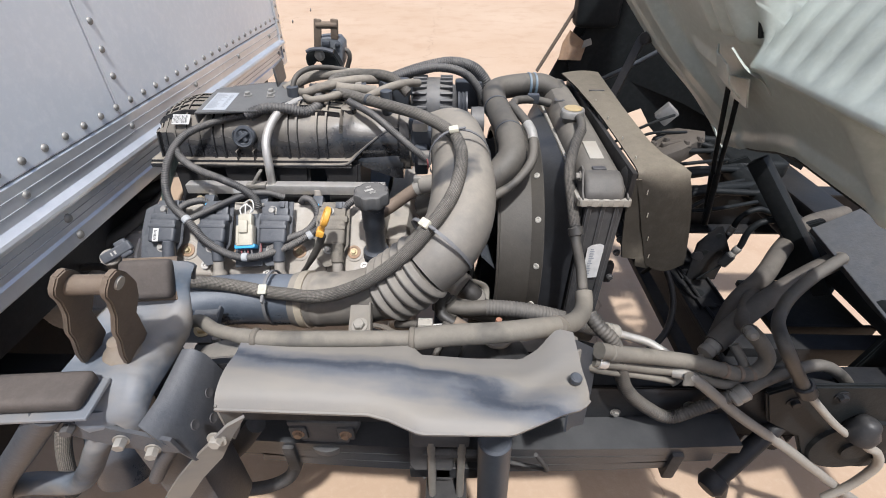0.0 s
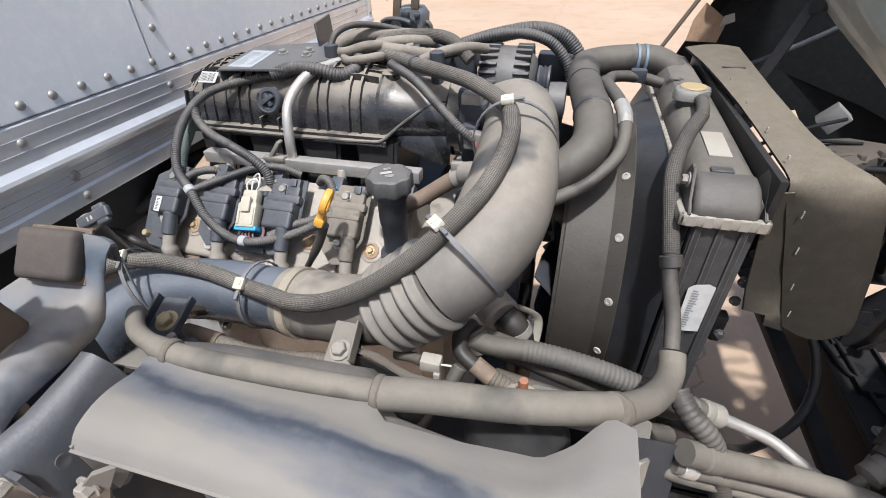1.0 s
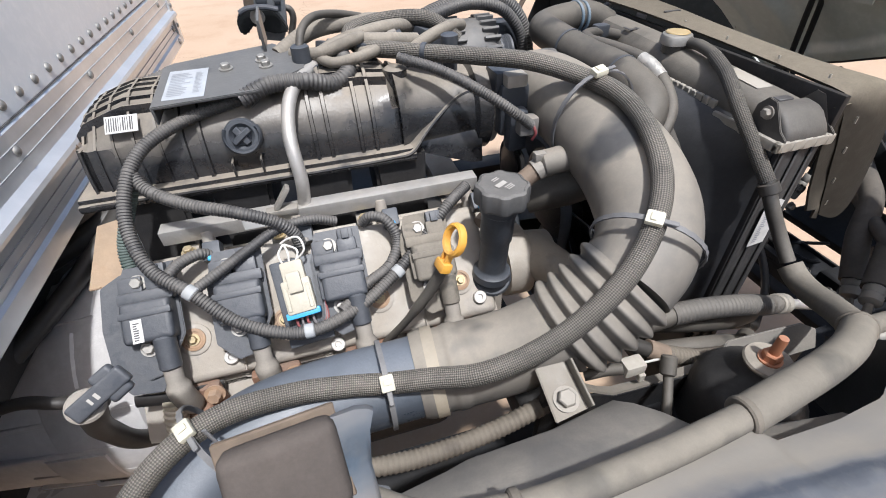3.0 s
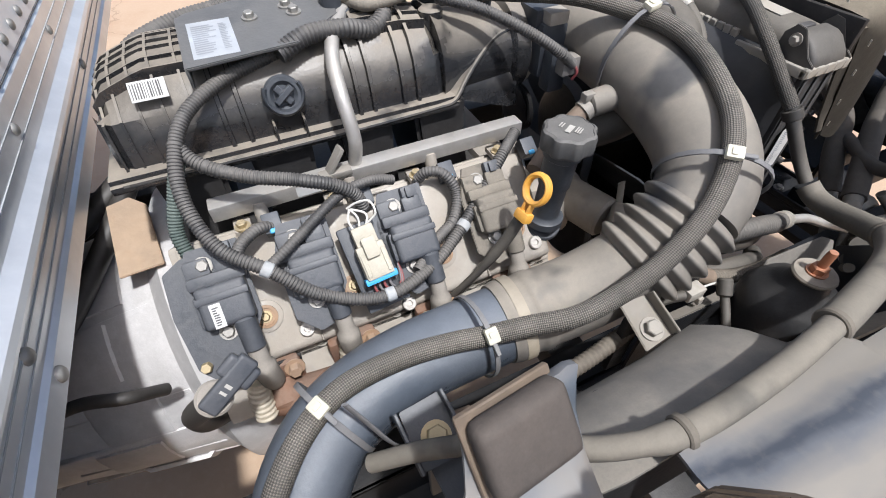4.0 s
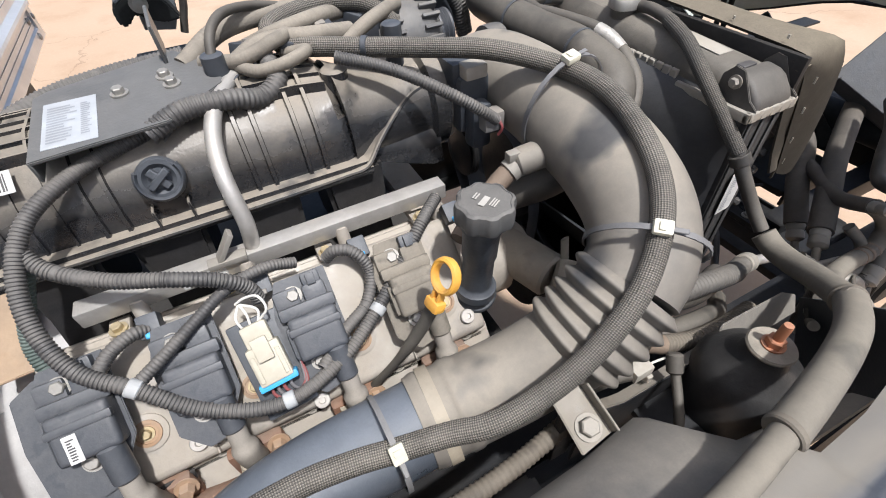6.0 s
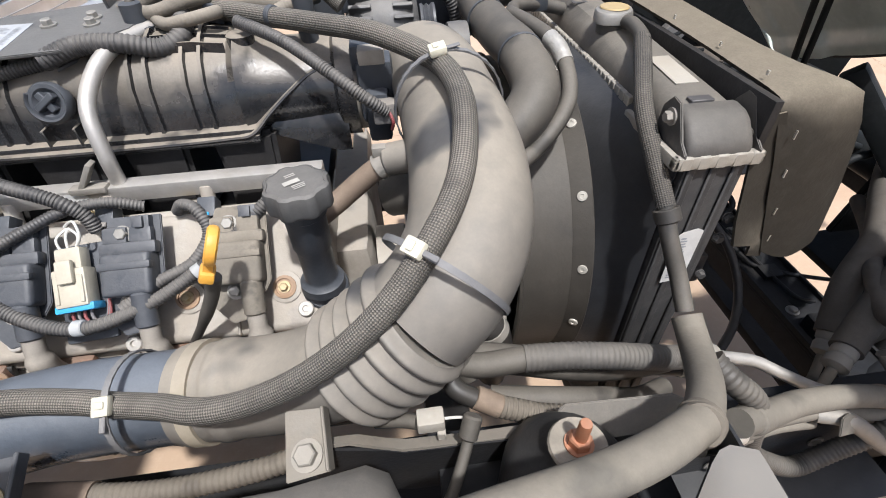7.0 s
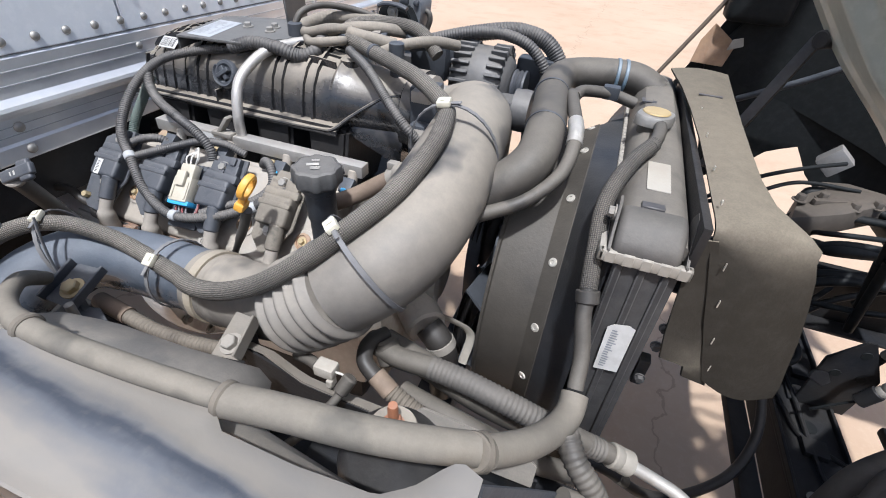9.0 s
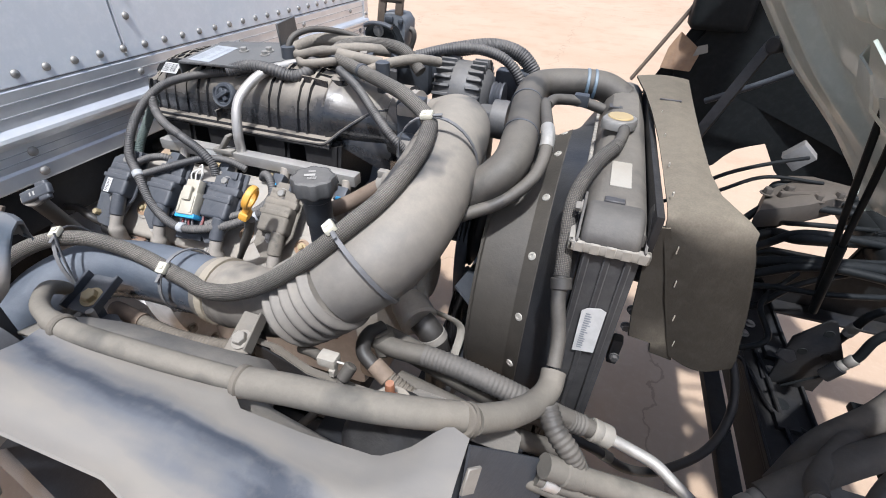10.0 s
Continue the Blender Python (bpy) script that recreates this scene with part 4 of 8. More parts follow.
merge(mt, box((-0.07, 0.845, 0.99), (-0.03, 0.89, 1.02), 0.006))
merge(mt, box((-0.058, 0.815, 0.915), (-0.03, 0.84, 0.975), 0.006))
part("motor_cover", mt, "black_plastic", thr)
tp = box((-0.06, 0.828, 1.003), (-0.03, 0.852, 1.02), 0.003)
part("tag", tp, "alu_dusty", thr)
pg = box((-0.05, 0.798, 0.945), (-0.022, 0.82, 0.97), 0.004)
part("plug", pg, "grey_plastic", thr)
part("wire", tube([(-0.032, 0.80, 0.962), (-0.028, 0.795, 0.95), (-0.03, 0.80, 0.938)], 0.002, 8, 0.003), "wire_red", thr)
sn = thing("pressure_sensor", (-0.11, 0.91, 1.01), "black pressure sensor standing on the manifold throat", "sensor")
part("stem", lathe([(0.011, 0), (0.011, 0.02), (0.008, 0.022), (0.008, 0.03), (0.012, 0.032), (0.012, 0.052), (0.009, 0.054)], Matrix.Translation((-0.118, 0.905, 1.008)), 20), "black_plastic", sn)
mp = thing("map_sensor", (-0.31, 0.93, 1.03), "black sensor plug on the manifold top", "sensor")
part("base", lathe([(0.02, 0), (0.021, 0.006), (0.013, 0.01), (0.012, 0.03), (0.009, 0.032)], Matrix.Translation((-0.318, 0.928, 1.03)), 24), "black_plastic", mp)
part("hose", tube([(-0.318, 0.928, 1.058), (-0.312, 0.94, 1.075), (-0.295, 0.97, 1.084), (-0.26, 1.01, 1.078), (-0.20, 1.04, 1.06)], 0.0055, 12, 0.006), "hose", mp)

# ---- fuel rail, injectors
fuel = thing("fuel_rail", (-0.32, 0.79, 0.89), "bare aluminium fuel rail with a bent feed pipe", "fuel rail")
bar = box((-0.527, 0.780, 0.886), (-0.118, 0.802, 0.906), 0.002)
part("bar", bar, "alu_bright", fuel)
part("feed_pipe", tube([(-0.352, 0.793, 0.905), (-0.348, 0.790, 0.938), (-0.350, 0.808, 0.987), (-0.346, 0.840, 1.011), (-0.335, 0.872, 1.026), (-0.314, 0.912, 1.032), (-0.290, 0.95, 1.034)], 0.0084, 16, 0.005), "alu_bright", fuel, "bent aluminium fuel pipe")
clip = box((-0.40, 0.776, 0.902), (-0.36, 0.79, 0.91), 0.002)
merge(clip, box((0, -0.008, 0), (0.035, 0.008, 0.006), 0.002, 2, frame_of((-0.385, 0.785, 0.906), (0.6, 0.1, 0.8), (0, 1, 0))))
part("clamp", clip, "steel_dusty", fuel)
part("label", box((-0.43, 0.7795, 0.889), (-0.385, 0.7797, 0.903), 0), "label", fuel)
for i, x in enumerate((-0.475, -0.366, -0.256, -0.135)):
    inj = thing("fuel_injector", (x, 0.762, 0.85), "fuel injector with a plug under the fuel rail", "fuel injector", "injectors along the fuel rail")
    part("body", rod((x, 0.785, 0.895), (x, 0.758, 0.835), 0.008, 14, 0.001), "alu_dusty", inj)
    cb = box((-0.010, -0.012, -0.009), (0.010, 0.012, 0.009), 0.002, 2, Matrix.Translation((x + 0.008, 0.752, 0.884)) @ Matrix.Rotation(radians(35), 4, "X"))
    part("plug", cb, "black_plastic", inj)
    part("clip", box((-0.0045, -0.013, 0.008), (0.004, -0.007, 0.0115), 0.001, 1, Matrix.Translation((x + 0.008, 0.752, 0.884)) @ Matrix.Rotation(radians(35), 4, "X")), "blue_plastic" if i != 1 else "grey_plastic", inj)
    part("bracket", box((x - 0.035, 0.765, 0.868), (x - 0.015, 0.79, 0.876), 0.002), "alu_dusty", inj)
    part("bolt", hex_bolt(0.006, 0.006, Matrix.Translation((x - 0.025, 0.772, 0.876))), "brass_bolt", inj)

# ---- oil filler, dipstick
filler = thing("oil_filler", (-0.126, 0.682, 0.81), "black oil filler neck with a ribbed screw cap", "oil filler")
part("neck", lathe([(0.026, -0.004), (0.025, 0.006), (0.0195, 0.010), (0.0185, 0.014), (0.0185, 0.058), (0.0205, 0.063), (0.0208, 0.105), (0.024, 0.108), (0.024, 0.118)], along((-0.129, 0.687, 0.812), (-0.125, 0.678, 0.96)), 28), "black_plastic", filler)
bm = bmesh.new()
cap_prof = []
for k in range(96):
    t = 2 * math.pi * k / 96
    cap_prof.append((math.cos(t), math.sin(t), 0.0315 + 0.0014 * max(-1, min(1, 1.6 * math.cos(8 * t)))))
levels = [(0.9, 0.0), (0.98, 0.002), (1.0, 0.005), (1.0, 0.020), (0.96, 0.0245), (0.86, 0.0265), (0.84, 0.0255), (0.3, 0.0262)]
rings = [[bm.verts.new((c * r * f, s * r * f, h)) for c, s, r in cap_prof] for f, h in levels]
for a, b in zip(rings, rings[1:]):
    for i in range(96):
        bm.faces.new((a[i], a[(i + 1) % 96], b[(i + 1) % 96], b[i]))
bm.faces.new(rings[-1])
bm.faces.new(rings[0])
bmesh.ops.recalc_face_normals(bm, faces=bm.faces)
cm = frame_of((-0.125, 0.678, 0.930), (0.86, 0.5, 0), (-0.5, 0.86, 0.02))
bm.transform(cm)
capp = part("cap", bm, "cap_plastic", filler, "ribbed black oil cap with pale lettering")
part("print", bars(cm @ Matrix.Translation((0, 0, 0.0274)), 1, 0.024, 0.007, -0.012, -0.004, gap=0.05), "ink_light", capp, "", 0)
part("print", bars(cm @ Matrix.Translation((0, 0, 0.0274)), 3, 0.014, 0.008, -0.007, -0.014, seed=5), "ink_light", capp, "", 0)
part("print", bars(cm @ Matrix.Translation((0, 0, 0.0274)), 2, 0.011, 0.006, -0.006, 0.008, seed=6), "ink_light", capp, "", 0)
part("boss", rod(cp(-0.128, -0.005, -0.012), cp(-0.128, -0.005, 0.004), 0.027, 28, 0.003), "black_plastic", filler)

dip = thing("dipstick", (-0.285, 0.655, 0.75), "engine oil dipstick with a yellow ring handle", "dipstick")
part("tube", tube([(-0.305, 0.665, 0.73), (-0.285, 0.652, 0.765), (-0.252, 0.64, 0.815), (-0.225, 0.634, 0.86), (-0.212, 0.632, 0.888)], 0.0062, 12, 0.006, radii=[(0, 0.75), (0.5, 0.8), (0.7, 1.1), (1, 1.15)]), "hose", dip)
rm = frame_of((-0.195, 0.628, 0.937), (-0.146, 0.892, 0.0), (0.38, 0.062, 0.818))
ring = bmesh.new()
nr = 36
vs = [[ring.verts.new(Vector((math.cos(2 * math.pi * i / nr) * (0.0185 + 0.0042 * math.cos(2 * math.pi * k / 8)), math.sin(2 * math.pi * i / nr) * (0.0195 + 0.0042 * math.cos(2 * math.pi * k / 8)), 0.0062 * math.sin(2 * math.pi * k / 8)))) for k in range(8)] for i in range(nr)]
for i in range(nr):
    for k in range(8):
        ring.faces.new((vs[i][k], vs[i][(k + 1) % 8], vs[(i + 1) % nr][(k + 1) % 8], vs[(i + 1) % nr][k]))
bmesh.ops.recalc_face_normals(ring, faces=ring.faces)
merge(ring, box((-0.007, -0.036, -0.005), (-0.003, -0.018, 0.005), 0.001))
merge(ring, box((0.003, -0.036, -0.005), (0.007, -0.018, 0.005), 0.001))
merge(ring, box((-0.012, -0.048, -0.008), (0.012, -0.033, 0.008), 0.004))
ring.transform(rm @ Matrix.Translation((0, -0.008, 0)) @ Matrix.Diagonal((0.8, 0.82, 0.85, 1)))
part("handle", ring, "yellow", dip, "yellow plastic ring")

# ---- crankcase vent pipe with its flat cap
vent = thing("vent_pipe", (-0.6, 0.6, 0.82), "black vent pipe with a flat grey cap beside the gearbox", "vent pipe")
part("pipe", tube([(-0.550, 0.559, 0.887), (-0.557, 0.568, 0.870), (-0.609, 0.627, 0.762), (-0.620, 0.683, 0.648), (-0.540, 0.763, 0.568)], 0.0122, 18, 0.006), "hose", vent)
part("rim", lathe([(0.0118, 0.0), (0.0145, 0.001), (0.015, 0.006), (0.013, 0.008), (0, 0.0085)], along((-0.550, 0.559, 0.887), (-0.162, 0.114, 1.694)), 24), "boot_rubber", vent, "pale dusty pipe rim")
vm = frame_of((-0.547, 0.555, 0.893), (0.845, 0.376, 0.381), (0.0, 0.55, 0.83))
vc = box((-0.010, -0.0085, 0.0), (0.042, 0.0085, 0.009), 0.003, 3, vm)
merge(vc, box((0.018, -0.015, -0.001), (0.038, 0.015, 0.008), 0.004, 3, vm))
part("cap", vc, "coil_slate", vent, "slate-grey paddle cap with pale marks")
part("print", bars(vm @ Matrix.Translation((0, 0, 0.0094)), 2, 0.012, 0.006, 0.008, -0.003, upright=True), "ink_light", vent, "", 0)
part("bracket", tube([(-0.579, 0.647, 0.772), (-0.539, 0.647, 0.762), (-0.489, 0.657, 0.752)], 0.010, 12, 0.006, squash=(1.0, 0.4)), "black_steel", vent)

# ---- fibre plate and cables behind the engine
part("plate", slab([(0, 0), (0.055, 0.0), (0.05, 0.10), (0.03, 0.12), (0, 0.115)], 0.004, frame_of((-0.672, 0.845, 0.79), (1, 0.0, 0.05), (0.1, 0.93, 0.32)), 0.001), "fibre", thing("fibre_plate", (-0.65, 0.88, 0.79), "tan fibreboard plate behind the intake manifold", "plate"))
for i, q in enumerate(([(-0.62, 1.0, 0.86), (-0.68, 0.95, 0.80), (-0.74, 0.85, 0.76), (-0.82, 0.75, 0.72)], [(-0.60, 1.1, 0.84), (-0.70, 1.0, 0.80), (-0.80, 0.95, 0.77), (-0.95, 0.9, 0.76)], [(-0.66, 0.72, 0.70), (-0.69, 0.70, 0.74), (-0.74, 0.71, 0.745), (-0.85, 0.70, 0.72)])):
    part("cable", tube(q, (0.014, 0.018, 0.008)[i], 12, 0.01), "hose_black", thing("rear_cable", q[1], "black dusty cable behind the engine", "cable", "cables behind the engine"))

# ---- wiring looms
def loom(pts, r, label, mat="loom", ridge=0.07, clips=(), name="wiring_loom"):
    t = thing(name, pts[len(pts) // 2], label, "wiring loom", "wiring looms on the engine")
    part("conduit", tube(pts, r * 0.9, 12, ridge=ridge * 0.8, pitch=0.0052 if r > 0.0105 else 0.0036), mat, t)
    for c, d in clips:
        a = Vector(c) - Vector(d).normalized() * 0.0055
        part("clip", rod(a, a + Vector(d).normalized() * 0.011, r * 1.06, 14, 0.001), "tape", t, "pale tape band")
    return t


loom([(-0.355, 0.90, 1.018), (-0.415, 0.876, 1.016), (-0.470, 0.852, 1.010), (-0.512, 0.817, 0.998), (-0.531, 0.785, 0.976), (-0.537, 0.748, 0.942), (-0.521, 0.710, 0.907), (-0.485, 0.685, 0.884), (-0.441, 0.658, 0.848), (-0.376, 0.641, 0.828), (-0.312, 0.655, 0.834), (-0.262, 0.682, 0.848), (-0.218, 0.710, 0.870), (-0.173, 0.738, 0.899), (-0.140, 0.765, 0.905)], 0.0081, "grey dusty corrugated wiring loom looped over the coils", clips=(((-0.485, 0.685, 0.884), (0.05, -0.03, -0.036)), ((-0.37, 0.641, 0.829), (1, 0, 0)), ((-0.255, 0.686, 0.850), (0.055, 0.03, 0.022))))
loom([(-0.530, 0.800, 0.985), (-0.516, 0.783, 0.966), (-0.475, 0.759, 0.951), (-0.426, 0.743, 0.940), (-0.385, 0.738, 0.920), (-0.368, 0.737, 0.900), (-0.364, 0.734, 0.882)], 0.0082, "corrugated loom branch running to the white plug")
loom([(-0.485, 0.690, 0.880), (-0.455, 0.703, 0.890), (-0.42, 0.722, 0.900), (-0.385, 0.740, 0.908), (-0.345, 0.752, 0.905), (-0.318, 0.758, 0.892)], 0.0068, "thin loom branch between two coils")
loom([(-0.515, 0.708, 0.888), (-0.50, 0.728, 0.893), (-0.48, 0.742, 0.892), (-0.467, 0.748, 0.883)], 0.0075, "short loom branch to a fuel injector")
loom([(-0.528, 0.80, 0.972), (-0.548, 0.787, 0.935), (-0.563, 0.767, 0.895), (-0.556, 0.742, 0.86), (-0.545, 0.725, 0.835), (-0.53, 0.70, 0.80)], 0.0085, "greenish faded loom running down to the gearbox", mat="loom_green")
loom([(-0.330, 0.655, 0.835), (-0.295, 0.680, 0.846), (-0.262, 0.699, 0.853), (-0.246, 0.725, 0.872), (-0.258, 0.742, 0.893), (-0.275, 0.752, 0.893), (-0.285, 0.757, 0.882)], 0.0074, "thin loom branch curling back to the injectors")
loom([(-0.40, 0.86, 1.024), (-0.363, 0.87, 1.034), (-0.32, 0.875, 1.032), (-0.284, 0.885, 1.022), (-0.262, 0.90, 1.03), (-0.265, 0.93, 1.045)], 0.0118, "thick corrugated loom lying on the manifold")
loom([(-0.194, 0.892, 1.042), (-0.143, 0.857, 1.029), (-0.089, 0.815, 1.002), (-0.055, 0.799, 0.978), (-0.034, 0.80, 0.960)], 0.0078, "corrugated loom running to the throttle plug")
loom([(-0.585, 0.97, 0.90), (-0.592, 1.0, 0.95), (-0.572, 1.04, 0.985), (-0.52, 1.07, 1.0), (-0.45, 1.09, 1.005), (-0.35, 1.09, 1.01)], 0.016, "thick black conduit round the back of the manifold", ridge=0.05)
loom([(-0.15, 1.08, 1.025), (-0.08, 1.10, 1.045), (-0.01, 1.115, 1.052), (0.05, 1.12, 1.035), (0.085, 1.12, 0.995), (0.10, 1.12, 0.94)], 0.0115, "corrugated loom arched over the alternator", ridge=0.06)
loom([(-0.14, 1.12, 1.02), (-0.06, 1.15, 1.04), (0.02, 1.165, 1.05), (0.075, 1.165, 1.035), (0.11, 1.16, 0.99), (0.12, 1.15, 0.93)], 0.017, "thick black conduit arched over the alternator", ridge=0.05)
loom([(-0.24, 0.94, 1.04), (-0.22, 0.915, 1.048), (-0.25, 0.90, 1.045), (-0.28, 0.91, 1.04), (-0.30, 0.935, 1.045)], 0.008, "small taped loom loop on the manifold", mat="tape_dusty", ridge=0.02)
for i, q in enumerate(([(-0.30, 0.94, 1.04), (-0.26, 0.96, 1.05), (-0.20, 0.95, 1.05), (-0.15, 0.97, 1.04)], [(-0.28, 1.0, 1.035), (-0.24, 0.97, 1.055), (-0.19, 0.98, 1.06), (-0.14, 1.02, 1.05)], [(-0.35, 0.97, 1.04), (-0.30, 1.0, 1.06), (-0.22, 1.03, 1.06), (-0.14, 1.05, 1.05)], [(-0.33, 0.955, 1.045), (-0.29, 0.925, 1.05), (-0.25, 0.93, 1.06), (-0.23, 0.96, 1.055)], [(-0.17, 0.95, 1.03), (-0.13, 0.965, 1.045), (-0.09, 0.99, 1.05), (-0.06, 1.03, 1.04)])):
    loom(q, (0.012, 0.011, 0.013, 0.009, 0.010)[i], "dusty taped wiring bundle over the manifold", mat="tape_dusty", ridge=0.012)
for i, (x, y, z) in enumerate(((-0.19, 0.985, 1.035), (-0.13, 1.01, 1.03), (-0.235, 0.955, 1.03), (-0.28, 0.965, 1.03))):
    t = thing("wiring_connector", (x, y, z), "small dusty black wiring connector on the manifold", "connector", "connectors on the manifold")
    m = Matrix.Translation((x, y, z)) @ Matrix.Rotation(radians(40 * i + 10), 4, "Z") @ Matrix.Rotation(radians(15), 4, "X")
    part("housing", box((-0.018, -0.012, 0.0), (0.018, 0.012, 0.022), 0.003, 2, m), "black_plastic", t)
    part("lock", box((-0.006, -0.014, 0.012), (0.008, 0.0, 0.026), 0.002, 2, m), "grey_plastic", t)

# ---- bracket plate with a label
plate = thing("bracket_plate", (-0.42, 0.9, 1.02), "black steel bracket plate with a printed blue-white label", "bracket")
pm = frame_of((-0.495, 0.842, 1.030), (1, 0.0, 0.0), (0, 1, 0.10))
pb = slab([(0, 0), (0.118, 0.012), (0.178, 0.062), (0.182, 0.105), (0.14, 0.16), (0.012, 0.125), (0, 0.115)], 0.004, None, 0.001)
merge(pb, box((0.0, 0.0, -0.018), (0.003, 0.12, 0.003), 0.001, 1))
merge(pb, box((0.128, 0.13, 0.0), (0.132, 0.19, 0.045), 0.001, 1))
merge(pb, slab([(0.105, 0.015), (0.105, 0.05), (0.15, 0.1)], 0.003, Matrix.Translation((0, 0, -0.02)), 0))
pb.transform(pm)
part("plate", pb, "plate_gloss", plate)
lb = part("label", box((0.011, 0.014, 0.004), (0.058, 0.096, 0.0046), 0.0002, 1, pm), "label_blue", plate, "printed blue-white label")
part("print", bars(pm @ Matrix.Translation((0, 0, 0.0049)), 14, 0.026, 0.066, 0.015, 0.022), "ink_grey", lb, "", 0)
part("print", bars(pm @ Matrix.Translation((0, 0, 0.0049)), 16, 0.010, 0.06, 0.044, 0.026, seed=9), "ink_grey", lb, "", 0)
for x, y in ((0.08, 0.085), (0.125, 0.10), (0.13, 0.08)):
    part("bolt", hex_bolt(0.006, 0.006, pm @ Matrix.Translation((x, y, 0.004))), "steel", plate)
part("leg", box((-0.40, 0.93, 0.98), (-0.37, 0.96, 1.04), 0.003), "black_steel", plate)

# ---- air duct with its sleeved hose and cable ties
duct = thing("air_intake_duct", (-0.2, 0.54, 0.74), "dusty rubber air intake elbow with bellows on a blue-black pipe", "air duct")
part("pipe", tube([(-0.562, 0.38, 0.54), (-0.558, 0.40, 0.62), (-0.548, 0.445, 0.70), (-0.526, 0.497, 0.750), (-0.488, 0.537, 0.773), (-0.44, 0.560, 0.782), (-0.38, 0.573, 0.783), (-0.255, 0.578, 0.782)], 0.0465, 36, 0.012), "duct_blue", duct, "faded blue-black plastic pipe")
cuff = tube([(-0.262, 0.578, 0.782), (-0.22, 0.576, 0.785), (-0.15, 0.568, 0.798), (-0.086, 0.560, 0.826)], 0.049, 36, 0.003, radii=[(0, 1.0), (0.06, 1.05), (0.12, 1.0), (0.2, 1.0), (0.23, 1.04), (0.28, 1.04), (0.31, 1.0), (0.93, 1.0), (0.97, 1.06), (1, 1.06)])
part("cuff", cuff, "duct_tan", duct)
part("clamp", tube([(-0.247, 0.578, 0.7825), (-0.234, 0.577, 0.7838)], 0.0525, 36, 0.006), "clamp_tan", duct, "pale clamp band")
ctr = curve_points([(-0.090, 0.559, 0.824), (-0.058, 0.558, 0.85), (-0.020, 0.561, 0.883)], 0.0008)
nb = len(ctr)
prof = [(i / (nb - 1), 0.97 + 0.16 * (0.5 - 0.5 * math.cos(2 * math.pi * 5.0 * i / (nb - 1))) ** 0.75) for i in range(nb)]
part("bellows", tube(ctr, 0.0545, 40, raw=True, radii=prof), "duct_tan", duct, "ribbed rubber bellows")
part("elbow", tube([(-0.026, 0.561, 0.877), (0.002, 0.575, 0.898), (0.028, 0.612, 0.920), (0.040, 0.68, 0.945), (0.037, 0.77, 0.963), (0.03, 0.85, 0.972), (0.018, 0.90, 0.970), (-0.012, 0.918, 0.956)], 0.0565, 40, 0.006, radii=[(0, 0.97), (0.35, 1.04), (0.7, 1.0), (1, 0.97)]), "duct_tan", duct)
part("nipple", rod((-0.005, 0.735, 0.94), (-0.04, 0.745, 0.93), 0.018, 18, 0.003), "duct_tan", duct)

vac = thing("sleeved_hose", (-0.2, 0.55, 0.8), "braided sleeve hose tied along the air duct", "hose")
HOSE = [(-0.600, 0.318, 0.58), (-0.592, 0.358, 0.685), (-0.569, 0.422, 0.768), (-0.538, 0.474, 0.825), (-0.498, 0.514, 0.849), (-0.455, 0.541, 0.850), (-0.39, 0.554, 0.839), (-0.335, 0.552, 0.831), (-0.298, 0.545, 0.829), (-0.250, 0.533, 0.834), (-0.212, 0.518, 0.844), (-0.168, 0.514, 0.855), (-0.110, 0.515, 0.884), (-0.052, 0.529, 0.926), (-0.006, 0.564, 0.966), (0.022, 0.610, 0.990), (0.035, 0.675, 1.015), (0.031, 0.722, 1.026), (0.017, 0.765, 1.029), (-0.036, 0.810, 1.042), (-0.10, 0.862, 1.042), (-0.185, 0.922, 1.042), (-0.238, 0.958, 1.045), (-0.245, 0.99, 1.055), (-0.20, 1.012, 1.062), (-0.12, 1.0, 1.06), (-0.08, 0.985, 1.03)]
part("sleeve", tube(HOSE, 0.0113, 20, 0.005), "sleeve", vac)
part("band", rod((-0.158, 0.903, 1.0425), (-0.152, 0.899, 1.0425), 0.0124, 18, 0.001), "black_plastic", vac)
for c, d, h, rp_ in (((-0.475, 0.545, 0.776), (0.86, 0.42, 0.2), (-0.474, 0.530, 0.850), 0.0465),
                    ((-0.296, 0.577, 0.7825), (1, 0.02, 0.0), (-0.298, 0.545, 0.829), 0.0465),
                    ((0.004, 0.577, 0.899), (0.6, 0.60, 0.52), (-0.016, 0.556, 0.957), 0.0575),
                    ((0.037, 0.752, 0.960), (-0.1, 1, 0.2), (0.024, 0.749, 1.0275), 0.0565)):
    d, c, h = Vector(d).normalized(), Vector(c), Vector(h)
    u = h - c
    u = (u - d * u.dot(d))
    reach = u.length
    u.normalize()
    v = d.cross(u)
    ra = (reach + 0.0118 + rp_) / 2 + 0.001
    mid = h - u * (ra - 0.0128)
    t = thing("cable_tie", mid, "black ribbed cable tie with a pale head round the duct", "cable tie", "ties on the air duct")
    part("strap", tie_loop(mid, u, v, ra, rp_ + 0.001, 0.0055, 0.0018), "tie_grey", t)
    hb = box((-0.0085, -0.007, -0.001), (0.0085, 0.007, 0.007), 0.002)
    merge(hb, box((-0.004, -0.004, 0.007), (0.002, 0.004, 0.0085), 0.001))
    hb.transform(frame_of(mid + u * ra, v, d))
    part("head", hb, "tie_head", t, "pale plastic head")
    part("tail", box((0.006, -0.0025, 0.001), (0.022, 0.0025, 0.003), 0.0008, 1, frame_of(mid + u * ra, v, d)), "tie_grey", t)

# small breather hose from the elbow to the oil filler
br = thing("breather_hose", (-0.08, 0.74, 0.89), "brown rubber breather hose with a spring clip", "hose")
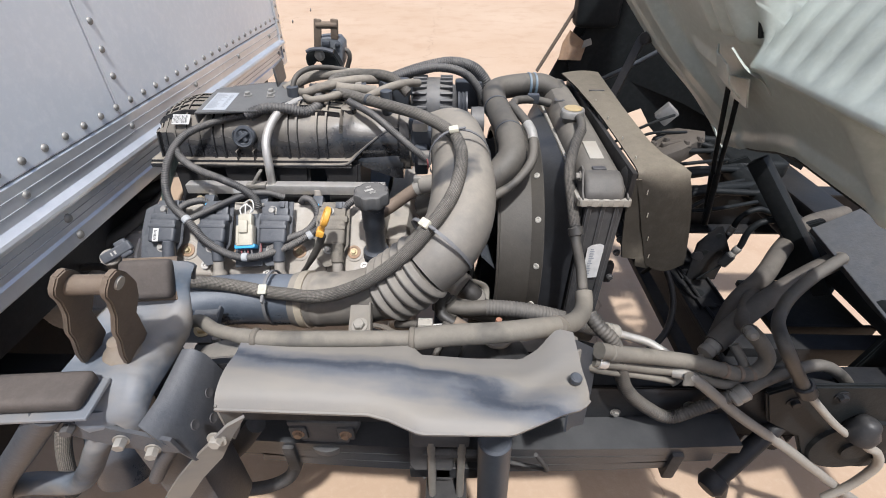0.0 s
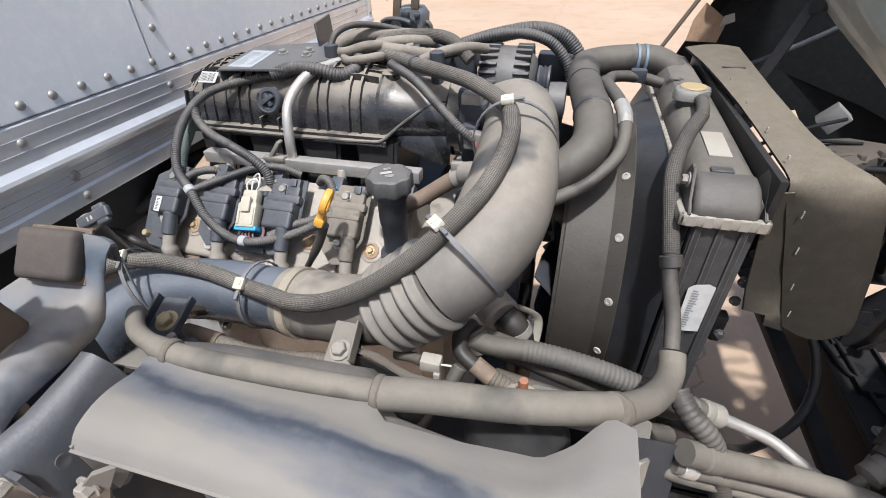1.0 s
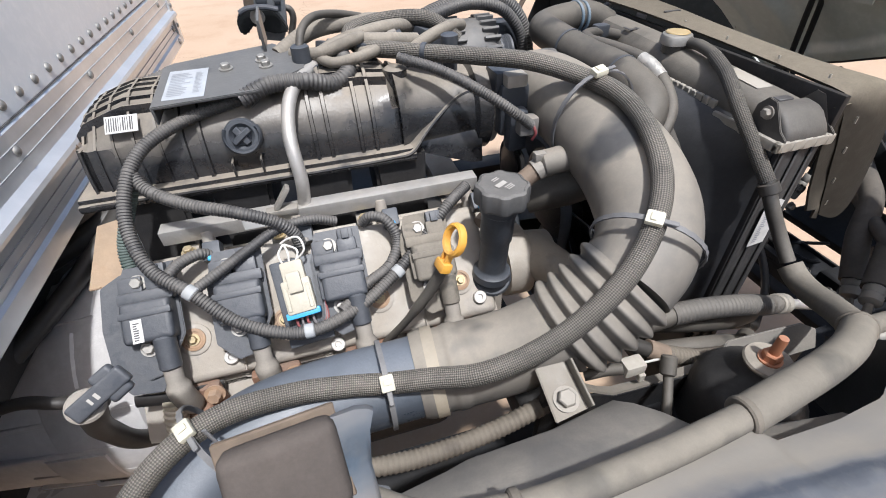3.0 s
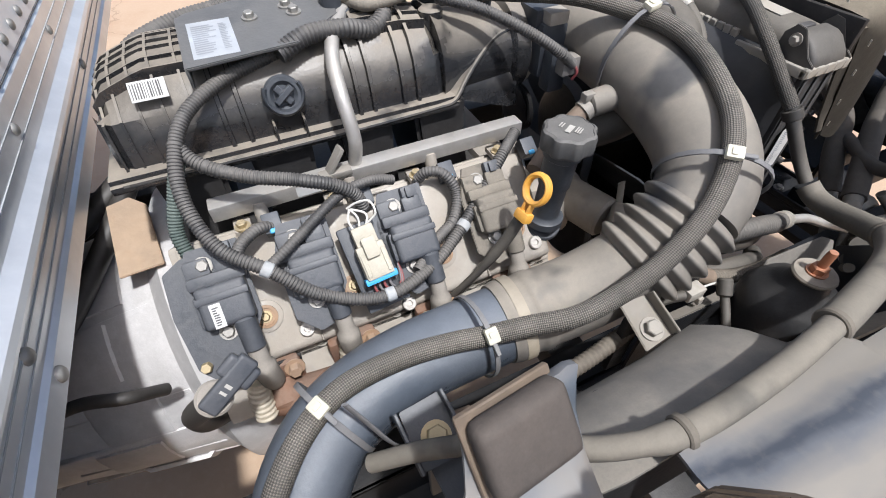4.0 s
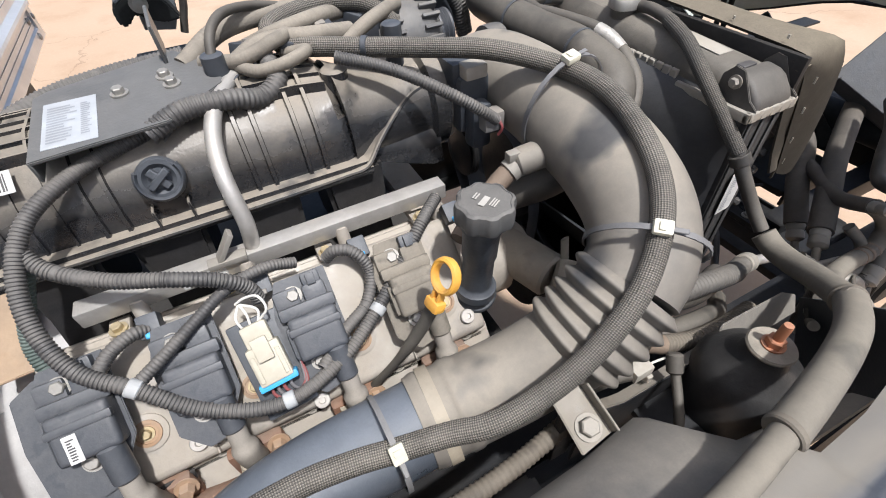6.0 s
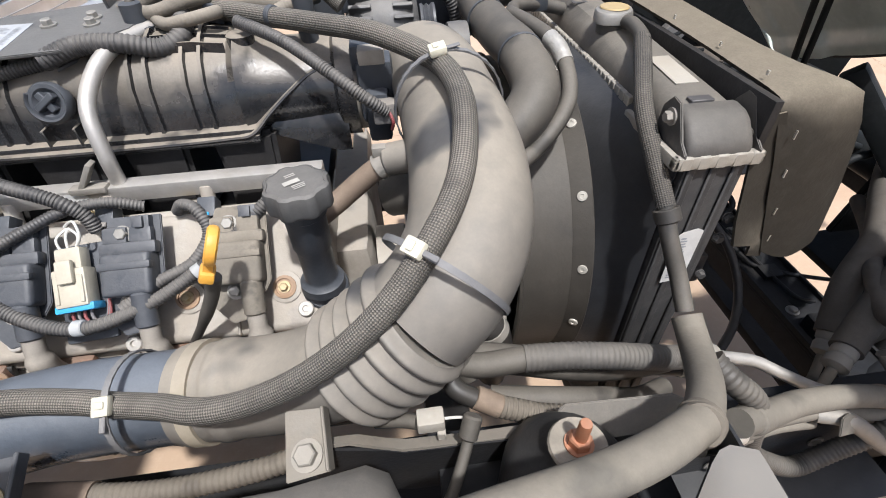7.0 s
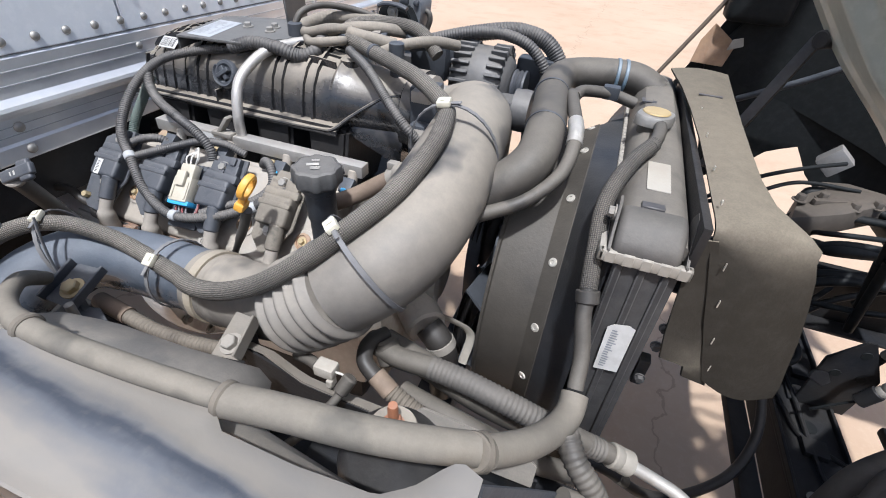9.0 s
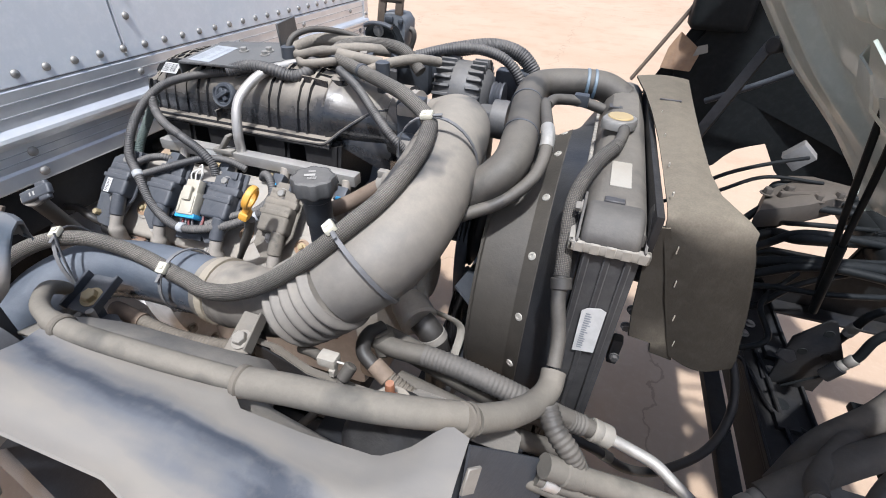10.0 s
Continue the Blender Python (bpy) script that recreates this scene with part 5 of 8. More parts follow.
part("hose", tube([(-0.035, 0.744, 0.931), (-0.06, 0.744, 0.915), (-0.10, 0.735, 0.888), (-0.135, 0.715, 0.873)], 0.0125, 16, 0.006), "hose_brown", br)
ck = tube([(-0.040, 0.744, 0.928), (-0.050, 0.744, 0.922)], 0.0148, 18, 0.01)
merge(ck, box((-0.008, -0.006, 0.013), (0.008, 0.006, 0.024), 0.002, 2, Matrix.Translation((-0.046, 0.744, 0.925))))
part("clip", ck, "steel_dusty", br)

t = thing("cable_tie_strap", (-0.454, 0.513, 0.877), "grey toothed cable tie strap round the blue pipe", "cable tie")
part("strap", tube([(-0.454, 0.513, 0.877), (-0.441, 0.502, 0.848), (-0.428, 0.494, 0.810), (-0.417, 0.494, 0.781)], 0.0042, 10, 0.004, squash=(1.0, 0.35)), "tie_grey", t)

# ---------------------------------------------------------------- alternator
alt = thing("alternator", (-0.025, 1.10, 0.9), "finned cast aluminium alternator with a pulley", "alternator")
am = along((-0.085, 1.10, 0.965), (0.1, 1.10, 0.965))
part("body", lathe([(0.03, 0), (0.05, 0.004), (0.062, 0.02), (0.066, 0.045), (0.066, 0.07), (0.062, 0.095), (0.045, 0.112), (0.02, 0.115)], am, 36), "alu_dark", alt)
for k in range(26):
    a = 2 * math.pi * k / 26
    m = am @ Matrix.Rotation(a, 4, "Z")
    part("fin", box((0.055, -0.003, 0.008), (0.0715, 0.003, 0.042), 0.001, 1, m), "alu_dark", alt)
    part("fin", box((0.055, -0.003, 0.074), (0.0715, 0.003, 0.104), 0.001, 1, m), "alu_dark", alt)
part("pulley", lathe([(0.02, 0.116), (0.032, 0.117), (0.033, 0.121), (0.029, 0.125), (0.033, 0.129), (0.029, 0.133), (0.033, 0.137), (0.033, 0.141), (0.02, 0.142), (0, 0.14)], am, 32), "bracket_side", alt)
part("terminal", box((-0.11, 1.06, 1.0), (-0.075, 1.10, 1.03), 0.005), "black_plastic", alt)
part("bracket", box((-0.05, 1.03, 0.86), (0.03, 1.16, 0.91), 0.01), "alu_dark", alt)
comp = thing("belt_tensioner", (0.05, 0.96, 0.92), "steel tensioner roller beside the alternator", "tensioner")
part("roller", lathe([(0.015, 0), (0.034, 0.002), (0.035, 0.02), (0.034, 0.03), (0.015, 0.032), (0, 0.03)], along((0.06, 0.985, 0.965), (0.2, 0.985, 0.965)), 32), "alu_dark", comp)
part("arm", box((0.03, 0.97, 0.86), (0.06, 1.02, 0.98), 0.006), "alu_dark", comp)
for i, (x, y, z) in enumerate(((-0.12, 1.06, 1.0), (0.06, 1.16, 0.97), (0.0, 1.19, 0.94))):
    t = thing("relay_block", (x, y, z), "small black electrical box behind the engine", "relay box", "boxes behind the engine")
    part("case", box((x - 0.035, y - 0.02, z - 0.03), (x + 0.035, y + 0.02, z + 0.04), 0.006), "black_plastic", t)

# ---------------------------------------------------------------- radiator
radiator = thing("radiator", (0.29, CY, 0.36), "dusty radiator with a plastic top tank and filler cap", "radiator")
part("core", box((0.264, 0.672, 0.45), (0.31, 1.213, 0.945), 0.002), "black_steel", radiator)


def side_plate(y0, y1):
    bm = box((0.256, y0, 0.40), (0.322, y1, 0.948), 0.002)
    return bm


for y0 in (0.660, 1.213):
    sp = part("side_plate", side_plate(y0, y0 + 0.012), "black_steel_dusty", radiator)
    for x in (0.262, 0.286, 0.310):
        y = 0.656 if y0 < CY else 1.225
        part("rib", box((x - 0.004, y, 0.41), (x + 0.004, y + 0.004, 0.94), 0.0015, 1), "black_steel_dusty", sp)
tank = loft([[(x, y, 0.955 + (z - 0.955) * h) for x, z in ((0.247, 0.955), (0.325, 0.955), (0.325, 0.968), (0.319, 0.986), (0.308, 0.997), (0.296, 1.0), (0.276, 1.0), (0.264, 0.997), (0.253, 0.986), (0.247, 0.968))] for y, h in ((0.668, 0.5), (0.70, 0.72), (0.72, 0.76), (0.80, 0.86), (0.9, 0.98), (1.0, 1.06), (1.1, 1.1), (1.20, 1.08), (1.226, 0.9))])
tk = part("top_tank", tank, "rad_tank", radiator, angle=30)
blk = loft([[(x, 0.654 + (y - 0.654) * w + (1 - w) * 0.025, 0.952 + (z - 0.952) * w) for y, z in ((0.654, 0.952), (0.654, 0.960), (0.659, 0.968), (0.672, 0.982), (0.682, 0.987), (0.698, 0.989), (0.705, 0.985), (0.706, 0.952))] for x, w in ((0.249, 0.82), (0.252, 0.95), (0.257, 1.0), (0.309, 1.0), (0.314, 0.95), (0.317, 0.82))])
part("end_block", blk, "rad_tank_dark", tk, "dark slanted end cover", 50)
part("notch", box((0.268, 0.700, 0.982), (0.292, 0.712, 0.9905), 0.001, 1), "ink", tk)
for x, yb in ((0.2445, 0.690), (0.3215, 0.681)):
    part("end_bracket", slab([(0.652, 0.944), (0.668, 0.944), (0.712, 0.962), (0.710, 0.985), (0.697, 0.999), (0.684, 0.997), (0.664, 0.966), (0.652, 0.958)], 0.003, frame_of((x, 0, 0), (0, 1, 0), (0, 0, 1)), 0.0008), "rad_tank_dark", tk, "folded steel end bracket")
    d = -0.1 if x < 0.28 else 0.1
    part("bolt", hex_bolt(0.0058, 0.006, along((x + (0.0 if d < 0 else 0.003), yb, 0.981), (x + d, yb, 0.981)), 1.5), "steel_dusty", tk)
part("bolt_washer", lathe([(0.0105, 0), (0.0105, 0.004), (0.007, 0.005), (0.007, 0.009), (0, 0.0095)], along((0.325, 0.681, 0.986), (0.42, 0.681, 0.99)), 22), "crimp", tk)
rimb = box((0.238, 0.645, 0.944), (0.334, 0.655, 0.958), 0.003)
for k in range(5):
    merge(rimb, box((0.245 + 0.0185 * k, 0.6445, 0.9435), (0.258 + 0.0185 * k, 0.650, 0.9585), 0.0015, 1))
merge(rimb, box((0.238, 0.645, 0.944), (0.246, 0.76, 0.958), 0.003))
merge(rimb, box((0.326, 0.645, 0.944), (0.334, 0.70, 0.958), 0.003))
rimb.transform(Matrix.Translation((0.002, 0.007, -0.003)) @ Matrix.Diagonal((0.985, 1, 1, 1)))
part("crimp_rail", rimb, "crimp", tk, "pale crimped clip rail")
cr = bmesh.new()
for k in range(32):
    y = 0.772 + 0.0135 * k
    merge(cr, box((0.241, y, 0.946), (0.2475, y + 0.0115, 0.966), 0.001, 1))
merge(cr, box((0.240, 0.765, 0.940), (0.246, 1.22, 0.95), 0.001, 1))
part("crimp_teeth", cr, "crimp", tk, "row of pale crimp teeth")
part("neck", rod((0.274, 0.920, 0.990), (0.274, 0.920, 1.005), 0.0195, 24, 0.002), "rad_tank", tk)
rc = bmesh.new()
rp = []
for k in range(48):
    t = 2 * math.pi * k / 48
    rp.append((math.cos(t), math.sin(t), 0.0275 + 0.005 * max(0, math.cos(2 * t)) ** 2))
lv = [(0.8, 0.0), (1.0, 0.002), (1.0, 0.012), (0.92, 0.017), (0.5, 0.02)]
rr = [[rc.verts.new((c * r * f, s * r * f, h)) for c, s, r in rp] for f, h in lv]
for a, b in zip(rr, rr[1:]):
    for i in range(48):
        rc.faces.new((a[i], a[(i + 1) % 48], b[(i + 1) % 48], b[i]))
rc.faces.new(rr[-1])
rc.faces.new(rr[0])
bmesh.ops.recalc_face_normals(rc, faces=rc.faces)
rc.transform(Matrix.Translation((0.274, 0.920, 1.004)) @ Matrix.Rotation(radians(30), 4, "Z") @ Matrix.Diagonal((0.9, 0.9, 0.9, 1)))
rcap = part("filler_cap", rc, "steel", radiator, "worn radiator cap with a yellow top")
part("sticker", lathe([(0.019, 0), (0.018, 0.0015), (0, 0.0018)], Matrix.Translation((0.274, 0.920, 1.0215)), 28), "brass_cap", rcap, "yellow warning sticker")
lb = part("label", box((-0.013, -0.034, 0), (0.013, 0.034, 0.0008), 0, 1, frame_of((0.285, 0.775, 0.9926), (1, 0, 0), (0, 1, 0.064))), "label_dusty", tk, "dusty white paper label")
sm = frame_of((0.274, 0.6555, 0.776), (1, 0, 0), (0, 0, 1))
lb = part("label", slab([(0.002, 0), (0.03, 0.004), (0.03, 0.08), (0.022, 0.084), (0.006, 0.08), (0, 0.074)], 0.0006, sm, 0), "label", radiator, "white sticker with a barcode")
part("print", bars(sm @ Matrix.Translation((0, 0, 0.0012)), 16, 0.010, 0.066, 0.006, 0.008), "ink_grey", lb, "", 0)
part("bottom_tank", box((0.25, 0.665, 0.37), (0.32, 1.22, 0.44), 0.012, 3), "rad_tank", radiator)
# hook shape printed on the tank
part("mark", slab([(0, 0), (0.022, 0), (0.022, 0.02), (0.017, 0.02), (0.017, 0.005), (0.005, 0.005), (0.005, 0.02), (0, 0.02)], 0.0008, Matrix.Translation((0.258, 1.022, 1.0025)), 0), "ink", radiator)

# fan shroud: ring, skirt with rivets, side skin
FY, FZ = 0.944, 0.70
shroud = thing("fan_shroud", (0.2, FY, 0.44), "dusty black fan shroud ring riveted to the radiator", "fan shroud")
part("barrel", lathe([(0.246, 0.0), (0.249, 0.0), (0.252, 0.067), (0.249, 0.067), (0.246, 0.0)], along((0.116, FY, FZ), (0.3, FY, FZ)), 72, False), "shroud", shroud)
part("barrel_lip", lathe([(0.244, 0.0), (0.254, 0.0), (0.255, 0.004), (0.251, 0.006), (0.244, 0.0)], along((0.113, FY, FZ), (0.3, FY, FZ)), 72, False), "shroud", shroud)
part("rivet_band", lathe([(0.2515, 0.0), (0.2525, 0.0), (0.2655, 0.022), (0.2645, 0.024), (0.2515, 0.0)], along((0.182, FY, FZ), (0.3, FY, FZ)), 72, False), "shroud", shroud)
# square-cornered skin from the ring to the radiator edge
outer = []
for k in range(72):
    a = 2 * math.pi * k / 72
    c, s = math.cos(a), math.sin(a)
    q = max(abs(c) / 0.278, abs(s) / 0.262)
    outer.append((0.252, FY + c / q, FZ + s / q))
inner = [(0.205, FY + 0.2645 * math.cos(2 * math.pi * k / 72), FZ + 0.2645 * math.sin(2 * math.pi * k / 72)) for k in range(72)]
mid = [(0.222, (a[1] * 0.55 + b[1] * 0.45), (a[2] * 0.55 + b[2] * 0.45)) for a, b in zip(inner, outer)]
sk = loft([inner, mid, outer], False)
bmesh.ops.solidify(sk, geom=sk.faces[:], thickness=0.003)
part("skin", sk, "shroud_dark", shroud)
for k in range(17):
    a = radians(142.5 + 21.2 * k)
    u = Vector((0, math.cos(a), math.sin(a)))
    p = Vector((0.1935, FY, FZ)) + u * 0.2592
    part("rivet", lathe([(0.0065, 0), (0.006, 0.0018), (0.003, 0.0022), (0.0025, 0.001), (0, 0.001)], along(p, p + u * 0.86 - Vector((0.51, 0, 0))), 14), "rivet_pale", shroud)
fan = thing("cooling_fan", (0.16, FY, 0.46), "black engine cooling fan inside the shroud", "fan")
part("hub", lathe([(0.03, 0), (0.07, 0.005), (0.075, 0.03), (0.06, 0.04), (0, 0.042)], along((0.10, FY, FZ), (0.3, FY, FZ)), 32), "black_steel", fan)
for k in range(9):
    m = Matrix.Translation((0.125, FY, FZ)) @ Matrix.Rotation(2 * math.pi * k / 9, 4, "X") @ Matrix.Rotation(radians(32), 4, "Z")
    part("blade", sheet([[(-0.005, -0.035, 0.06), (0, 0, 0.06), (-0.005, 0.035, 0.06)], [(-0.01, -0.05, 0.15), (0, 0, 0.15), (-0.01, 0.05, 0.15)], [(-0.014, -0.055, 0.232), (0, 0, 0.236), (-0.014, 0.055, 0.232)]], 0.003, m), "black_plastic", fan)

# ---------------------------------------------------------------- rubber air seal
flap = thing("air_flap", (0.37, 0.9, 0.7), "dusty black rubber air seal sheet stapled beside the radiator", "rubber flap")
# one sheet: along the radiator top, over a rounded bend and down its near side; centre line with inner and outer edge
EDGE = [((0.300, 1.184, 1.022), (0.395, 1.192, 1.023)), ((0.306, 1.14, 1.021), (0.394, 1.145, 1.021)), ((0.315, 1.08, 1.019), (0.391, 1.06, 1.019)), ((0.324, 0.98, 1.015), (0.390, 0.96, 1.014)), ((0.330, 0.88, 1.011), (0.389, 0.86, 1.011)),
        ((0.332, 0.80, 1.008), (0.389, 0.785, 1.009)), ((0.333, 0.73, 1.005), (0.394, 0.73, 1.008)), ((0.334, 0.69, 1.003), (0.408, 0.705, 1.005)), ((0.334, 0.672, 1.001), (0.419, 0.689, 1.002)), ((0.334, 0.665, 0.997), (0.428, 0.677, 0.996)),
        ((0.335, 0.6545, 0.985), (0.427, 0.659, 0.985)), ((0.339, 0.652, 0.97), (0.433, 0.656, 0.97)), ((0.35, 0.649, 0.935), (0.443, 0.654, 0.935)), ((0.362, 0.647, 0.895), (0.453, 0.653, 0.895)), ((0.374, 0.646, 0.86), (0.461, 0.653, 0.855)), ((0.384, 0.645, 0.83), (0.468, 0.654, 0.825)), ((0.391, 0.645, 0.812), (0.470, 0.655, 0.806))]
rows = []
for k, (p, q) in enumerate(EDGE):
    p, q = Vector(p), Vector(q)
    if k > 9:
        p.y, q.y = p.y + 0.009, q.y + 0.011
    row = []
    for i in range(9):
        u = i / 8
        c = p.lerp(q, u)
        if k < 9:
            c.z += 0.005 * math.sin(math.pi * u)
        else:
            c.y -= 0.007 * math.sin(math.pi * u) * min(1, (k - 8) / 3)
        if k == len(EDGE) - 1:
            c.z -= 0.010 * math.sin(math.pi * min(1, u * 1.05)) + 0.0
        row.append(tuple(c))
    rows.append(row)
part("main_sheet", sheet(rows, 0.004), "rubber_flap", flap, "", 70)
part("inner_tab", sheet([[(0.322, 0.668, 0.985), (0.34, 0.664, 0.99)], [(0.326, 0.662, 0.93), (0.362, 0.663, 0.93)], [(0.330, 0.650, 0.87), (0.378, 0.662, 0.87)], [(0.334, 0.642, 0.840), (0.386, 0.660, 0.83)], [(0.362, 0.648, 0.832), (0.392, 0.660, 0.818)], [(0.366, 0.650, 0.815), (0.398, 0.661, 0.800)]], 0.003), "rubber_flap", flap)
part("frame_bar", box((0.322, 0.66, 0.955), (0.331, 1.21, 1.002), 0.002), "black_steel", flap, "thin black frame bar")
part("slot", box((0.336, 1.036, 1.0215), (0.37, 1.041, 1.024), 0.0005, 1, Matrix.Identity(4)), "ink", flap)
for z, x in ((0.965, 0.352), (0.92, 0.364), (0.87, 0.378), (0.83, 0.390)):
    part("staple", box((x, 0.6525, z), (x + 0.0009, 0.6545, z + 0.009), 0), "staple", flap)
for y in (0.70, 0.78, 0.88, 0.98):
    part("staple", box((0.337, y, 1.010 + 0.02 * (y - 0.7)), (0.3385, y + 0.003, 1.0145 + 0.02 * (y - 0.7)), 0), "staple", flap)

# ---------------------------------------------------------------- coolant hoses
t = thing("radiator_hose", (0.12, 0.95, 0.95), "thick dusty rubber upper radiator hose", "hose")
part("hose", tube([(0.285, 1.138, 0.985), (0.246, 1.143, 1.003), (0.187, 1.132, 1.006), (0.126, 1.100, 1.003), (0.117, 1.032, 1.001), (0.126, 0.941, 0.994), (0.135, 0.855, 0.991), (0.132, 0.779, 0.971), (0.086, 0.750, 0.932), (0.027, 0.748, 0.890), (-0.04, 0.78, 0.86)], 0.0275, 28, 0.008), "hose", t)
for p, d in (((0.206, 1.136, 1.006), (1, 0.15, -0.02)), ((0.22, 1.138, 1.0055), (1, 0.15, -0.03))):
    a = Vector(p)
    part("clamp", rod(a, a + Vector(d).normalized() * 0.006, 0.0295, 28, 0.001), "clamp_blue", t, "worn blue spring clamp")
for c, d in (((0.119, 0.99, 0.998), (0.08, -1, -0.06)), ((0.1345, 0.858, 0.991), (0.03, -1, -0.1))):
    q = Vector(d).normalized()
    part("tie", rod(Vector(c), Vector(c) + q * 0.004, 0.0288, 28, 0.0005), "black_plastic", t)
t = thing("heater_hose", (0.17, 0.9, 0.95), "thin rubber hose with foil tape beside the radiator", "hose")
part("hose", tube([(0.151, 0.985, 1.006), (0.160, 0.929, 1.009), (0.173, 0.861, 1.006), (0.179, 0.829, 0.995), (0.173, 0.78, 0.965), (0.137, 0.745, 0.935), (0.087, 0.712, 0.918), (0.052, 0.715, 0.893)], 0.0095, 16, 0.006), "hose", t)
part("foil", tube([(0.172, 0.866, 1.0065), (0.177, 0.845, 1.001), (0.179, 0.822, 0.991)], 0.0107, 16, 0.004), "foil", t, "crumpled foil tape")
part("stub", tube([(0.25, 1.045, 0.99), (0.21, 1.04, 1.0), (0.165, 1.015, 1.005), (0.156, 0.98, 1.004)], 0.0095, 14, 0.006), "hose", t)
part("clip", box((0.195, 1.03, 0.992), (0.222, 1.05, 1.014), 0.004), "black_plastic", t)

ovf = thing("overflow_hose", (0.25, 0.65, 0.8), "sleeved overflow hose from the radiator cap to a foam-covered line", "hose")
part("hose", tube([(0.282, 0.895, 1.010), (0.281, 0.876, 1.012), (0.277, 0.845, 1.010), (0.270, 0.82, 1.008)], 0.0085, 14, 0.004), "hose", ovf)
part("sleeve", tube([(0.274, 0.833, 1.008), (0.251, 0.779, 1.001), (0.233, 0.722, 0.974), (0.235, 0.678, 0.936), (0.239, 0.645, 0.904)], 0.0098, 18, 0.004), "sleeve_black", ovf, "frayed black braided sleeve")
part("pipe", tube([(0.239, 0.649, 0.909), (0.241, 0.630, 0.882), (0.252, 0.604, 0.84), (0.254, 0.58, 0.815)], 0.0092, 16, 0.006), "hose", ovf)
a = Vector((0.239, 0.645, 0.903))
part("ring_clip", rod(a, a + Vector((0.003, -0.008, -0.012)), 0.0132, 20, 0.001), "hose", ovf)
part("foam_elbow", tube([(0.2552, 0.576, 0.811), (0.2545, 0.560, 0.803), (0.246, 0.535, 0.805), (0.220, 0.490, 0.826), (0.185, 0.451, 0.852)], 0.0152, 20, 0.006), "foam", ovf, "tan foam insulation")
part("foam_cover", tube([(0.176, 0.445, 0.860), (0.13, 0.424, 0.874), (0.082, 0.410, 0.881), (0.011, 0.396, 0.889), (-0.03, 0.389, 0.889)], 0.0152, 20, 0.008), "foam", ovf, "tan foam insulation")
part("line", tube([(-0.02, 0.390, 0.889), (-0.13, 0.376, 0.901), (-0.235, 0.3725, 0.904), (-0.27, 0.380, 0.903), (-0.30, 0.393, 0.897), (-0.335, 0.42, 0.885), (-0.40, 0.465, 0.83), (-0.45, 0.49, 0.79)], 0.0112, 18, 0.008, radii=[(0, 1), (0.47, 1), (0.5, 0.82), (1, 0.8)]), "foam", ovf)
for p, d, r in (((0.184, 0.450, 0.853), (-1, -0.7, 0.5), 0.0178), ((0.176, 0.445, 0.858), (-0.2, -0.6, 0.6), 0.0172), ((-0.028, 0.389, 0.8895), (-1, 0, 0), 0.0163), ((-0.231, 0.3725, 0.904), (-1, 0.05, 0), 0.0138)):
    a = Vector(p)
    part("band", rod(a, a + Vector(d).normalized() * 0.008, r, 20, 0.0015), "foam_dark", ovf)

# ---------------------------------------------------------------- lower hoses beside the radiator
lower = thing("coolant_loom", (0.15, 0.55, 0.76), "dusty hose partly wrapped in pale corrugated conduit", "hose")
part("hose", tube([(-0.01, 0.595, 0.760), (0.035, 0.580, 0.763), (0.10, 0.578, 0.768), (0.16, 0.573, 0.765)], 0.0142, 18, 0.006), "hose", lower)
part("conduit", tube([(0.085, 0.578, 0.768), (0.13, 0.575, 0.768), (0.183, 0.571, 0.762), (0.242, 0.577, 0.738), (0.283, 0.591, 0.709), (0.312, 0.598, 0.695)], 0.0148, 18, ridge=0.03, pitch=0.006), "conduit_pale", lower, "dusty split corrugated conduit")
part("tee", rod((0.012, 0.592, 0.775), (0.028, 0.582, 0.745), 0.017, 16, 0.003), "hose", lower)
acl = thing("coolant_pipe", (0.4, 0.6, 0.66), "bent aluminium pipe with a pale crimped fitting", "pipe")
part("hose", tube([(0.27, 0.585, 0.72), (0.305, 0.597, 0.698), (0.33, 0.603, 0.685)], 0.0135, 16, 0.006), "hose", acl)
part("fitting", lathe([(0.0145, 0), (0.0165, 0.002), (0.0165, 0.012), (0.015, 0.014), (0.0165, 0.018), (0.0165, 0.03), (0.011, 0.034)], along((0.325, 0.602, 0.688), (0.36, 0.608, 0.672)), 22), "crimp", acl, "crimped fitting")
part("pipe", tube([(0.345, 0.605, 0.679), (0.385, 0.605, 0.665), (0.42, 0.60, 0.656), (0.45, 0.585, 0.645), (0.50, 0.56, 0.63), (0.56, 0.55, 0.62)], 0.0085, 14, 0.006), "alu_bright", acl)
rp = thing("ribbed_pipe", (0.1, 0.54, 0.74), "tan ribbed pipe leaving the engine front", "pipe")
part("elbow", tube([(0.012, 0.60, 0.775), (0.0, 0.575, 0.778), (0.005, 0.552, 0.772), (0.03, 0.54, 0.76)], 0.0105, 16, 0.005), "hose_black", rp)
part("collar", rod((0.025, 0.543, 0.764), (0.05, 0.535, 0.752), 0.0125, 18, 0.001), "hose_brown", rp)
part("pipe", tube([(0.045, 0.536, 0.754), (0.10, 0.528, 0.735), (0.16, 0.525, 0.725), (0.23, 0.53, 0.715)], 0.0115, 16, ridge=0.06, pitch=0.006), "tan_dark", rp)
for i, q in enumerate(([(0.0, 0.62, 0.735), (0.08, 0.60, 0.735), (0.15, 0.585, 0.73), (0.22, 0.595, 0.70), (0.30, 0.62, 0.66)], [(0.05, 0.57, 0.71), (0.12, 0.555, 0.715), (0.18, 0.555, 0.70), (0.24, 0.57, 0.66), (0.30, 0.60, 0.62)])):
